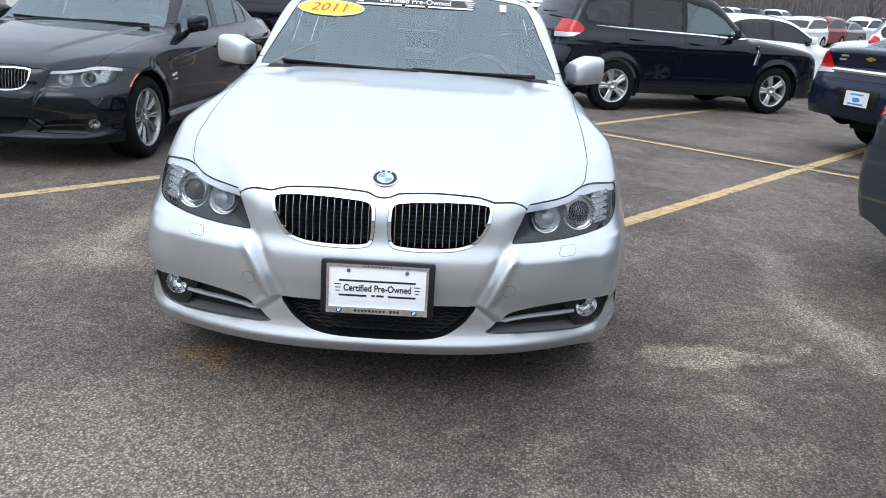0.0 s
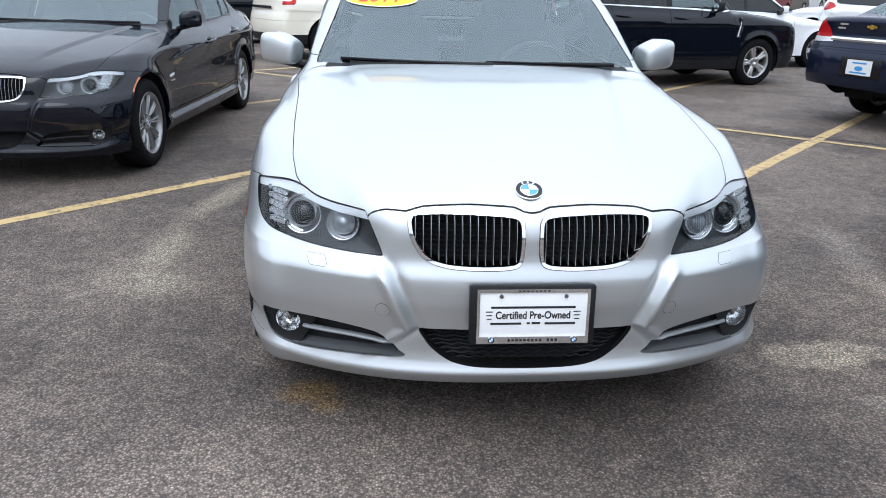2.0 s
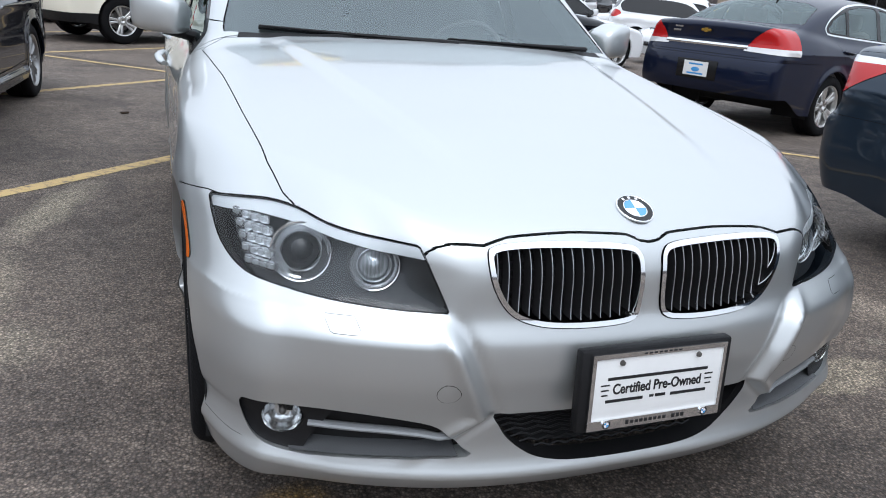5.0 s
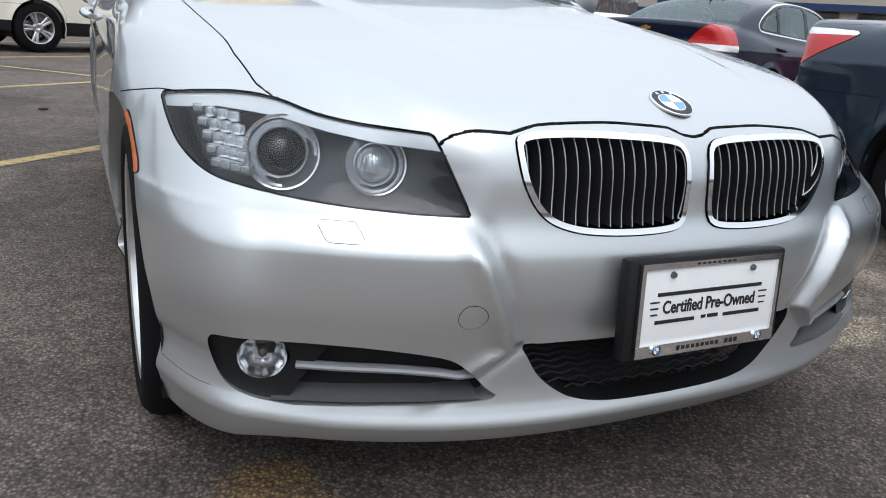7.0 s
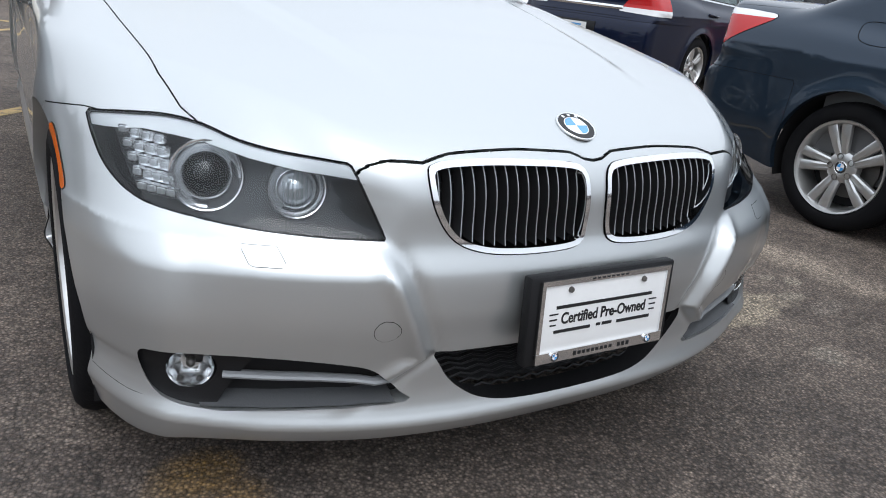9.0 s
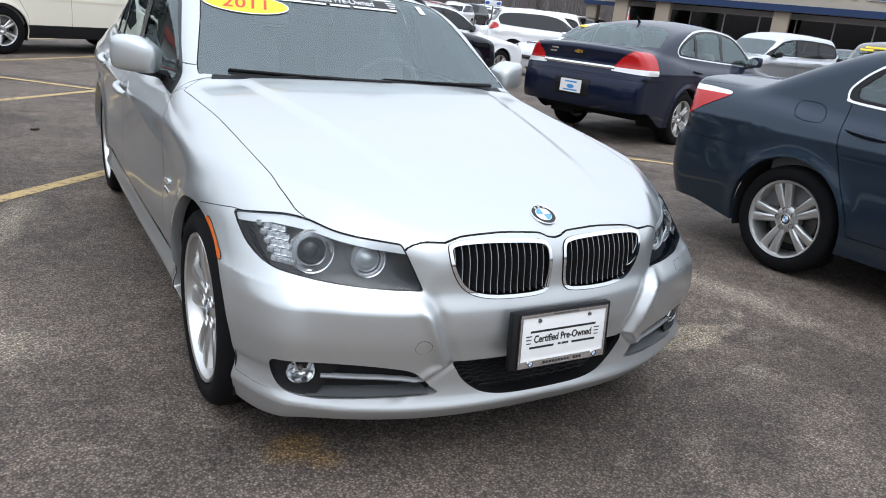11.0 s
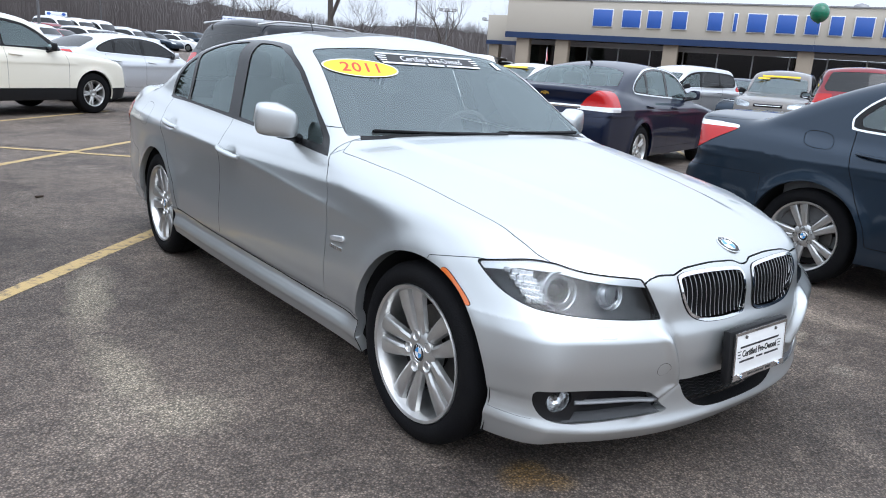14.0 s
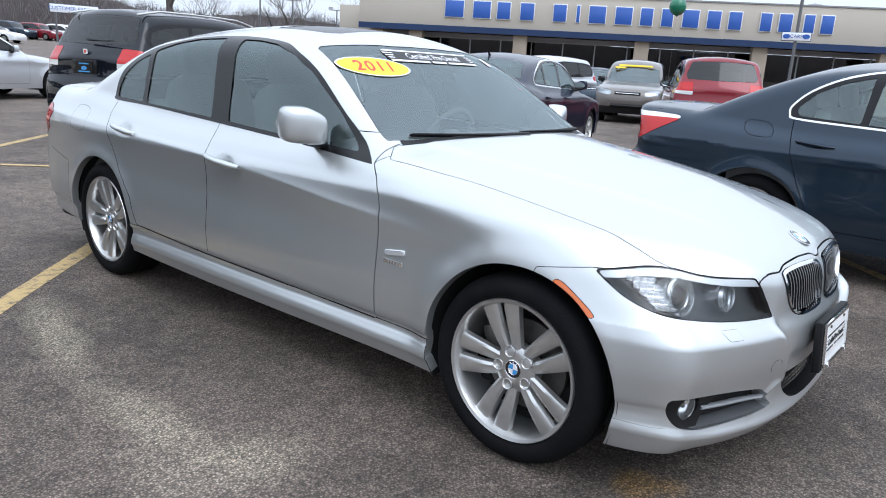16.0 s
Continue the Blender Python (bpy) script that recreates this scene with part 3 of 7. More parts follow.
def roundel(radius, parent, m, name="emblem"):
    """A round enamel badge: chrome rim, black ring, blue and white quarters."""
    base = part(name, lathe([(0.0, 0.0001), (0.0, radius), (0.003, radius), (0.004, radius * 0.96), (0.003, radius * 0.93), (0.003, 0.0001)], 32, "Z"), CHROME, parent)
    base.matrix_basis = m
    ring = part("ring", lathe([(0.0032, radius * 0.62), (0.0034, radius * 0.62), (0.0034, radius * 0.92), (0.0032, radius * 0.92)], 32, "Z"), INK, base)
    part("inner_rim", lathe([(0.0034, radius * 0.58), (0.0042, radius * 0.60), (0.0034, radius * 0.64)], 32, "Z"), CHROME, base)
    for q in range(4):
        pts = [(0, 0)] + [(radius * 0.6 * math.cos(math.pi / 2 * (q + k / 8)), radius * 0.6 * math.sin(math.pi / 2 * (q + k / 8))) for k in range(9)]
        part("quarter", slab(pts, 0.0036), WHITE_ENAMEL if q % 2 == 0 else BLUE_ENAMEL, base, smooth=False)
    for k in (60, 90, 120):
        a = radians(k)
        part("letter_bar", block((radius * 0.14, radius * 0.16, 0.0006), pose(radius * 0.77 * math.cos(a), radius * 0.77 * math.sin(a), 0.0036, 0, 0, k - 90)), WHITE_ENAMEL, base, smooth=False)
    return base


def wheel(parent, at, outward, style, rim_r=0.238, tyre_r=0.318, width=0.225, rim_mat=RIM, badge=True, broad=False):
    """A tyre on an alloy rim with its brake; the outer face looks along outward x."""
    w = new("wheel")
    w.parent = parent
    w.matrix_basis = pose(*at, 0, 0, 0 if outward > 0 else 180)
    h = width / 2
    rr, tr = rim_r, tyre_r
    part("tyre", lathe([(h - 0.028, rr - 0.006), (h - 0.008, rr + 0.004), (h + 0.002, rr + 0.018), (h + 0.004, rr + 0.035), (h, tr - 0.026), (h - 0.014, tr - 0.009), (h - 0.035, tr - 0.001), (h - 0.070, tr), (h - 0.072, tr - 0.007), (h - 0.080, tr - 0.007), (h - 0.082, tr), (-0.012, tr), (-0.014, tr - 0.007), (-0.022, tr - 0.007), (-0.024, tr), (-h + 0.035, tr - 0.001), (-h + 0.012, tr - 0.010), (-h, tr - 0.03), (-h + 0.01, rr)], 72), RUBBER, w)
    rim = part("rim", lathe([(h - 0.008, rr + 0.003), (h - 0.002, rr), (h - 0.006, rr - 0.010), (h - 0.018, rr - 0.016), (h - 0.06, rr - 0.024), (-h + 0.02, rr - 0.024), (-h + 0.01, rr)], 64), rim_mat, w)
    depth = h - 0.020
    hub = [(depth - 0.05, 0.0001), (depth - 0.012, 0.031), (depth - 0.010, 0.036), (depth - 0.014, 0.062), (depth - 0.022, 0.078), (depth - 0.06, 0.082)]
    part("hub", lathe(hub, 40), rim_mat, rim)
    count, pair, wide = style
    for i in range(count):
        for side in (-1, 1) if pair else (0,):
            a0 = 2 * math.pi * i / count + side * pair * (1.45 if broad else 1.0) + (0.0 if outward > 0 else math.pi)
            a1 = 2 * math.pi * i / count + side * pair * 0.86 + (0.0 if outward > 0 else math.pi)
            steps = 7
            bm = bmesh.new()
            rows = []
            for k in range(steps):
                u = k / (steps - 1)
                r = 0.052 + (rr - (0.008 if broad else 0.016) - 0.052) * u
                a = a0 * (1 - u) ** 1.6 + a1 * (1 - (1 - u) ** 1.6)
                x = depth - 0.018 + 0.012 * math.sin(u * 2.0) + 0.006 * u
                wd = wide * (0.60 + 0.58 * u if broad else 0.75 + 0.35 * u)
                t = Vector((0, -math.sin(a), math.cos(a)))
                c = Vector((0, math.cos(a), math.sin(a))) * r
                rows.append([bm.verts.new(c + t * (s * wd) + Vector((x + dx, 0, 0))) for s, dx in ((-1.0, -0.022), (-0.86, -0.006), (-0.45, 0.0), (0.0, -0.002), (0.45, 0.0), (0.86, -0.006), (1.0, -0.022))])
            for k in range(steps - 1):
                for j in range(6):
                    bm.faces.new((rows[k][j], rows[k][j + 1], rows[k + 1][j + 1], rows[k + 1][j]))
            part("spoke", bm, rim_mat, rim)
    for i in range(5):
        a = 2 * math.pi * (i + 0.5) / 5
        if broad:
            a = 2 * math.pi * i / 5 + (0.0 if outward > 0 else math.pi)
        br, ba = (0.0165, 0.060) if broad else (0.013, 0.056)
        p = lathe([(0.002, br * 1.22), (0.006, br * 1.12), (0.004, br), (-0.014, br * 0.85), (-0.014, 0.0001)], 18)
        p.transform(Matrix.Translation((depth - 0.013, ba * math.cos(a), ba * math.sin(a))))
        part("bolt_hole", p, rim_mat if broad else BRAKE, rim)
    if badge:
        roundel(0.031, w, Matrix.Translation((depth - 0.012, 0, 0)) @ pose(0, 0, 0, 90, 0, 90), "centre_cap")
    part("brake_disc", lathe([(depth - 0.085, 0.07), (depth - 0.083, 0.155), (depth - 0.10, 0.155), (depth - 0.10, 0.07)], 40), BRAKE, w)
    part("backing", lathe([(depth - 0.12, 0.0001), (depth - 0.115, rr - 0.03)], 32), DARK, w)
    cal = block((0.05, 0.06, 0.15), pose(depth - 0.09, -0.125, 0.03, 20, 0, 0), 0.012)
    part("brake_caliper", cal, BRAKE, w)
    return w


def soft_box(size, m, amount=0.3, cuts=5):
    """A cushion-like block."""
    bm = bmesh.new()
    bmesh.ops.create_cube(bm, size=1)
    bmesh.ops.subdivide_edges(bm, edges=bm.edges[:], cuts=cuts, use_grid_fill=True)
    for v in bm.verts:
        c = v.co * 2
        r = (abs(c.x) ** 6 + abs(c.y) ** 6 + abs(c.z) ** 6) ** (1 / 6)
        n = c.normalized()
        v.co = (c / max(r, 1e-6) * (1 - amount * 0.25) + n * amount * 0.25) * 0.5
    bm.transform(m @ Matrix.Diagonal((*size, 1)))
    return bm


def cabin(car, y0, belt, roof, half, seat_y=(2.35, 3.15), cloth=CABIN, wheel_side=1):
    """Seats, dashboard and steering wheel behind the glass."""
    part("cabin_floor", block((2 * half - 0.12, 2.6, 0.08), pose(0, y0 + 1.25, 0.30)), CABIN_DARK, car)
    part("dashboard", soft_box((2 * half - 0.08, 0.62, 0.34), pose(0, y0 + 0.26, belt - 0.14, -6)), CABIN_DARK, car)
    part("door_lining", block((0.03, 2.2, 0.5), pose(half - 0.03, y0 + 1.3, belt - 0.32)), CABIN_DARK, car)
    part("door_lining", block((0.03, 2.2, 0.5), pose(-half + 0.03, y0 + 1.3, belt - 0.32)), CABIN_DARK, car)
    part("parcel_shelf", block((2 * half - 0.1, 0.6, 0.05), pose(0, seat_y[1] + 0.50, belt + 0.0)), CABIN_DARK, car)
    for n, y in enumerate(seat_y):
        for x in (-0.36, 0.36):
            s = part("seat", soft_box((0.50, 0.52, 0.20), pose(x, y - 0.25, 0.50, -6)), cloth, car)
            part("backrest", soft_box((0.50, 0.16, 0.62), pose(x, y + 0.06, 0.83, -14)), cloth, s)
            part("headrest", soft_box((0.27, 0.11, 0.18), pose(x, y + 0.17, belt + 0.27, -10), 0.5), cloth, s)
            part("headrest_post", tube([(x - 0.05, y + 0.14, belt + 0.1), (x - 0.05, y + 0.17, belt + 0.22)], 0.006, 6), CHROME, s)
    rim = [(0.36 * wheel_side + 0.185 * math.cos(a), y0 + 0.66 - 0.08 * math.sin(a), belt - 0.06 + 0.165 * math.sin(a)) for a in [2 * math.pi * i / 28 for i in range(28)]]
    sw = part("steering_wheel", tube(rim, 0.014, 8, True), CABIN_DARK, car)
    part("steering_hub", soft_box((0.16, 0.08, 0.13), pose(0.36 * wheel_side, y0 + 0.63, belt - 0.07, -25)), CABIN_DARK, sw)
    part("interior_mirror", soft_box((0.22, 0.03, 0.065), pose(0, y0 + 0.78, roof - 0.14, 8)), PLASTIC, car)


def door_mirror(car, side, body, at=(0.908, 1.762, 1.006), glass_mat=CHROME):
    m = soft_box((0.184, 0.140, 0.152), pose(0, 0, 0), 0.95, 9)
    for v in m.verts:
        u = v.co.x / 0.1225
        if v.co.z > 0:
            v.co.z *= 1.0 - 0.42 * max(0, -u) ** 1.4
        else:
            v.co.z *= 0.86 - 0.10 * max(0, -u)
        v.co.z += 0.006 * u - 0.012 * max(0, -u)
        if v.co.y > 0.03:
            v.co.y = 0.03 + (v.co.y - 0.03) * 0.25
        v.co.y += 0.020 * u * u
    m.transform(Matrix.Diagonal((side, 1, 1, 1)) @ pose(at[0] - 0.012, at[1] + 0.01, at[2], 0, 0, 24))
    ob = part("door_mirror", m, body, car)
    arm = tube([(side * (at[0] - 0.15), at[1] + 0.05, at[2] - 0.085), (side * (at[0] - 0.09), at[1] + 0.022, at[2] - 0.068), (side * (at[0] - 0.02), at[1] + 0.008, at[2] - 0.056)], [0.040, 0.032, 0.026], 10, False, 0.6)
    part("mirror_arm", arm, PLASTIC, ob)
    g = slab(ellipse(0.092, 0.052, 24), 0.003, Matrix.Diagonal((side, 1, 1, 1)) @ pose(at[0] - 0.030, at[1] + 0.062, at[2] + 0.002, 90, 0, 18))
    part("mirror_glass", g, glass_mat, ob)


def compact_saloon(name, label, body, wheel_style, details, group):
    car = thing(name, label, "car", group=group)
    P = Panel.of(saloon, grid_steps([(-0.005, 0.965, 0.010)]), grid_steps([(0, 0.86, 0.0095), (0.86, 3.9, 0.021), (3.9, 4.7, 0.026)]), grid_steps([(0.13, 0.20, 0.010), (0.20, 0.30, 0.0056), (0.30, 0.70, 0.0092), (0.70, 0.90, 0.0075), (0.90, 1.46, 0.0145)]))
    low = spline([(0.0, 0.191), (0.45, 0.191), (1.0, 0.205), (3.2, 0.215), (3.9, 0.25), (4.6, 0.27)])
    _, P = P.cut(lambda p: p[:, 2] - low(p[:, 1]))
    under = P.lip(0.02)
    lips = []
    for ay, r in ((0.766, 0.357), (3.536, 0.352)):
        f = lambda p, ay=ay, r=r: np.maximum(np.hypot(p[:, 1] - ay, p[:, 2] - 0.322) - r, 0.55 - p[:, 0])
        _, P = P.cut(f)
        lips.append(P.lip(0.035))
        _, under = under.cut(f)
    head, P = P.cut(from_front(HEAD), 0.0015)
    lip_head = P.lip(0.03)
    kid, P = P.cut(from_front(KIDNEY, 0.3), 0.001)
    lip_kid = P.lip(0.02)
    air, P = P.cut(from_front(INTAKE, 0.3), 0.0)
    lip_air = P.lip(-0.05)
    fog, P = P.cut(from_front(FOG, 0.5), 0.0)
    lip_fog = P.lip(-0.045)
    screen, P = P.cut(from_top(SCREEN, 0.9), 0.002)
    rear_glass, P = P.cut(from_top(REAR_GLASS, 0.95), 0.002)
    trim, P = P.cut(from_side(TRIM, 0.45), 0.0005)
    wins = []
    for outline in (WIN_F, WIN_R, WIN_Q):
        w, trim = trim.cut(from_side(outline, 0.4), 0.0)
        wins.append((w, trim.lip(0.008)))
    # near-black copy of the shell behind the panels: shade in the gaps as colour
    inner = P.moved(-0.014)
    bonnet, P = P.cut(from_top(BONNET, 0.6), lambda p: 0.0015 + 0.0016 * ramp(p[:, 1], 0.42, 0.24))
    lip_bonnet = bonnet.lip(0.012)
    cowl, P = P.cut(from_top(COWL, 0.85), 0.001)
    marker, P = P.cut(from_side(MARKER), 0.001)
    high, low_edge = from_side(BUMPER, -1), from_side([(-0.2, 0.1), (-0.2, 0.7195), (0.40, 0.7195), (0.545, 0.7135), (0.70, 0.690), (0.95, 0.1)], -1)
    bumper, P = P.cut(lambda p: np.where(p[:, 0] < 0.62, high(p), low_edge(p)), 0.0013)
    skirt, bumper = bumper.cut(from_side([(0.2, 0.1), (0.2, 0.281), (0.30, 0.281), (0.42, 0.288), (0.6, 0.300), (0.6, 0.1)], 0.765), lambda p: 0.0005 * ramp(p[:, 0], 0.770, 0.785))
    wash, bumper = bumper.cut(from_front([(0.634, 0.566), (0.580, 0.566), (0.570, 0.538), (0.624, 0.538)], 0.4), 0.00055)
    tow, bumper = bumper.cut(lambda p: np.maximum(np.hypot(p[:, 0] - 0.415, p[:, 2] - 0.430) - 0.0215, p[:, 1] - 0.3), 0.0005)
    doors = []
    for outline in (DOOR_F, DOOR_R):
        d, P = P.cut(from_side(outline, 0.55), 0.0022)
        edge = d.lip(0.012)
        cy, cz = (2.315, 0.797) if outline is DOOR_F else (3.235, 0.846)
        bowl = lambda p, cy=cy, cz=cz: np.hypot((p[:, 1] - cy) / 0.062, (p[:, 2] - cz - 0.09 * (p[:, 1] - cy)) / 0.036) - 1
        cup, d = d.cut(bowl)
        cup.v = cup.v - cup.n * (0.0115 * np.clip(-bowl(cup.v), 0, 1) ** 0.6)[:, None]
        doors.append((d, edge, cup))
    sill, P = P.cut(from_side([(0.95, 0.0), (0.95, 0.326), (2.49, 0.341), (3.3, 0.370), (3.3, 0.0)], 0.5), 0.0012)
    fender, P = P.cut(from_side(FENDER, 0.5), 0.0018)
    fuel, P = P.cut(from_side(FUEL), 0.0009)
    tail, P = P.cut(from_side(TAIL_LAMP, 0.42), 0.0015)
    boot, P = P.cut(from_top([(-0.1, 3.90), (0.50, 3.87), (0.66, 3.95), (0.68, 4.30), (0.62, 5), (-0.1, 5)], 0.62), 0.002)
    rear_bumper, P = P.cut(from_side([(3.95, 0.1), (3.95, 0.60), (4.25, 0.64), (5, 0.64), (5, 0.1)], -1), 0.0015)
    roof, P = P.cut(from_top([(-0.1, 2.19), (0.34, 2.19), (0.38, 2.24), (0.38, 2.60), (0.34, 2.64), (-0.1, 2.64)], 1.2), 0.002)
    # painted shell
    hang("body_shell", P.mesh("body_shell", 0, *lips), body, car)
    hang("underlayer", inner.mesh("underlayer", 0, under), DARK, car)
    hang("bonnet", bonnet.mesh("bonnet", 0, lip_bonnet), body, car)
    fb = hang("front_bumper", bumper.mesh("front_bumper", 0, lip_kid, lip_fog), body, car)
    hang("intake_rim", lip_air.mesh("intake_rim", 0), PLASTIC, fb)
    hang("cowl_panel", cowl.mesh("cowl_panel", 0), PLASTIC, car)
    hang("windscreen", screen.moved(-0.002).mesh("windscreen", 0), SCREEN_GLASS, car)
    hang("rear_window", rear_glass.mesh("rear_window", 0), GLASS, car)
    hang("sunroof", roof.moved(-0.002).mesh("sunroof", 0), SATIN, car, "dark glass sunroof")
    hang("boot_lid", boot.mesh("boot_lid", 0), body, car)
    hang("rear_bumper", rear_bumper.mesh("rear_bumper", 0), body, car)
    for side in (-1, 1):
        hang("front_wing", fender.mesh("front_wing", side), body, car)
        d = [hang("door", p.mesh("door", side, lp), body, car) for p, lp, _ in doors]
        for (_, _, cup), who in zip(doors, d):
            hang("handle_cup", cup.mesh("handle_cup", side), body, who)
        frame_ob = hang("window_frame", trim.mesh("window_frame", side), SATIN, car)
        for (w, lp), who in zip(wins, (d[0], d[1], frame_ob)):
            hang("window", w.moved(-0.004).mesh("window", side), GLASS if details else GLASS_TINT, who)
        hang("sill", sill.moved(0.003).mesh("sill", side), body, car)
        hang("side_marker", marker.moved(0.002).mesh("side_marker", side), AMBER, car, "amber side marker lens")
        hang("skirt", skirt.mesh("skirt", side), body, fb)
        hang("washer_cover", wash.moved(0.0006).mesh("washer_cover", side), body, fb)
        if side < 0:
            hang("towing_cover", tow.moved(0.0006).mesh("towing_cover", side), body, fb)
            hang("fuel_flap", fuel.mesh("fuel_flap", side), body, car)
        else:
            hang("bumper_patch", tow.mesh("bumper_patch", side), body, fb)
            hang("quarter_patch", fuel.mesh("quarter_patch", side), body, car)
        hang("tail_lamp", tail.moved(0.002).mesh("tail_lamp", side), RED_LENS, car, "red tail lamp lens")
        for (hy0, hz0, hy1, hz1), who in zip(((2.205, 0.790, 2.455, 0.812), (3.125, 0.838, 3.375, 0.862)), d):
            pts = []
            for u in np.linspace(0, 1, 9):
                y, z = hy0 + (hy1 - hy0) * u, hz0 + (hz1 - hz0) * u
                x = float(side_x(saloon, [hy0 if u < 0.5 else hy1], [z])[0]) + 0.006 + 0.020 * math.sin(math.pi * u) ** 0.6
                pts.append((side * x, y, z))
            part("door_handle", tube(pts, [0.012, 0.0165, 0.018, 0.018, 0.0175, 0.017, 0.0165, 0.015, 0.012], 12, False, 0.8), body, who)
        door_mirror(car, side, body)
        for ay in (0.766, 3.536):
            bm = bmesh.new()
            ring = [[bm.verts.new((side * x, ay + 0.366 * math.cos(a), 0.322 + 0.366 * math.sin(a))) for x in (0.45, 0.838)] for a in [math.pi * (-0.12 + 1.24 * k / 24) for k in range(25)]]
            for k in range(24):
                bm.faces.new((ring[k][0], ring[k][1], ring[k + 1][1], ring[k + 1][0]))
            part("wheel_liner", bm, DARK, car)
            part("inner_wall", block((0.02, 0.74, 0.46), pose(side * 0.46, ay, 0.43)), DARK, car)
        for ay in (0.776, 3.536):
            wheel(car, (side * 0.748, ay, 0.318), side, wheel_style, broad=True)
        # head lamp
        lamp = hang("head_lamp", head.moved(-0.055).mesh("head_lamp", side), LAMP_GREY, car, "grey head lamp unit behind a clear lens")
        hang("lamp_wall", lip_head.mesh("lamp_wall", side), PLASTIC, lamp)
        rim_l, body_l = head.cut(lambda p: -(inside_of(HEAD)(p[:, 0], p[:, 2]) + 0.0028))
        hang("lamp_seal", rim_l.moved(-0.003).mesh("lamp_seal", side), PLASTIC, lamp)
        brow, _ = head.cut(from_front([(0.9, 0.8), (0.82, 0.690), (0.74, 0.705), (0.66, 0.700), (0.60, 0.686), (0.53, 0.676), (0.44, 0.672), (0.40, 0.8)]))
        hang("lamp_brow", brow.moved(-0.005).mesh("lamp_brow", side, brow.moved(-0.005).lip(0.02)), LAMP_PALE, lamp)
        hang("lens", head.moved(0.0).mesh("lens", side), LENS, lamp)
        for lx, lz, r, back, turn in ((0.655, 0.6430, 0.0605, 0.040, 14), (0.530, 0.640, 0.050, 0.036, 10)):
            y = float(front_y(saloon, [lx], [lz])[0])
            m = pose(side * lx, y + back, lz, -11, 0, side * turn)
            ring = lathe([(0.016, r * 0.80), (0.010, r * 0.84), (0.008, r * 0.90), (0.002, r * 0.91), (-0.003, r * 0.94), (-0.004, r * 0.98), (0.002, r), (0.05, r)], 48, "Y")
            ring.transform(m)
            unit = part("lamp_ring", ring, LAMP_SILVER, lamp)
            bowl_ring = lathe([(0.016, r * 0.80), (0.026, r * 0.76), (0.020, r * 0.70)], 40, "Y")
            bowl_ring.transform(m)
            part("lamp_bowl", bowl_ring, LAMP_SILVER, unit)
            inner_ring = lathe([(0.020, r * 0.70), (0.006, r * 0.69), (0.003, r * 0.66), (0.005, r * 0.62), (0.016, r * 0.60)], 40, "Y")
            inner_ring.transform(m)
            part("glow_ring", inner_ring, LAMP_SILVER, unit)
            bulb = lathe([(0.02, r * 0.62)] + [(0.02 - 0.026 * math.sin(a), r * 0.60 * math.cos(a)) for a in [math.pi / 2 * k / 8 for k in range(9)]], 32, "Y")
            bulb.transform(m)
            part("projector", bulb, FAR_GLASS if r > 0.06 else LED, unit)
            if r < 0.06:
                for k in range(-3, 4):
                    part("flute", block((0.003, 0.004, 2 * math.sqrt(0.028**2 - (k * 0.0075) ** 2)), m @ pose(k * 0.0075, -0.010, 0)), LENS, unit)
        for j in range(5):
            for i in range(4):
                left, right = 0.764 - 0.0034 * j, 0.7165 - 0.0012 * j
                lx, lz = left + (right - left) * i / 3, 0.693 - 0.0183 * j - 0.0015 * i
                y = float(front_y(saloon, [lx], [lz])[0])
                at = pose(side * (lx - 0.004), y + 0.022, lz, 0, 0, side * 42)
                cell = part("indicator_optic", soft_box((0.0228, 0.014, 0.0186), at, 0.2, 2), LAMP_SILVER, lamp)
                part("indicator_bead", soft_box((0.0150, 0.010, 0.0115), at @ pose(0, -0.005, 0.001), 0.6, 2), LED, cell)
        # grille
        g = new("kidney_grille")
        g.parent = car
        f = inside_of(KIDNEY)
        hole, bezel = kid.cut(lambda p: f(p[:, 0], p[:, 2]) + 0.0105)
        edge = bezel.moved(0.004)
        edge.rim = bezel.rim
        hang("grille_frame", edge.mesh("grille_frame", side, edge.lip(0.03)), CHROME, g)
        # near-black sheet closes the kidney; the shade behind it is its colour
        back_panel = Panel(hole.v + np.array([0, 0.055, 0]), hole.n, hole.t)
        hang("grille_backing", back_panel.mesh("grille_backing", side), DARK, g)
        for k in range(14):
            x = 0.041 + 0.0217 * k
            zz = np.linspace(0.55, 0.71, 81)
            ins = zz[f(np.full(81, x), zz) < -0.010]
            if len(ins) < 30:
                continue
            z = np.linspace(ins[0], ins[-1], 9)
            y = front_y(saloon, np.full(9, x), z)
            bm = bmesh.new()
            rows = [[bm.verts.new((side * (x + dx), yy + dy, q)) for dx, dy in ((-0.0016, 0.040), (-0.0010, 0.012), (0.0010, 0.012), (0.0016, 0.040))] for q, yy in zip(z, y)]
            for a, b in zip(rows, rows[1:]):
                for j in range(3):
                    bm.faces.new((a[j], a[j + 1], b[j + 1], b[j]))
            s = part("slat", bm, DARK, g)
            part("slat_edge", tube([(side * x, yy + 0.011, q) for q, yy in zip(z, y)], 0.0010, 6), SLAT_EDGE if details else SATIN, s)
        for k in range(9):
            z = 0.575 + 0.0145 * k
            xx = np.linspace(0.05, 0.33, 57)
            ins = xx[f(xx, np.full(57, z)) < -0.014]
            x = np.linspace(ins[0], ins[-1], 6)
            y = front_y(saloon, x, np.full(6, z))
            part("shutter_vane", tube([(side * a, b + 0.047, z) for a, b in zip(x, y)], 0.0024, 5), PLASTIC, g)
        # fog lamp and lower opening
        fl = new("fog_lamp_bay")
        fl.parent = car
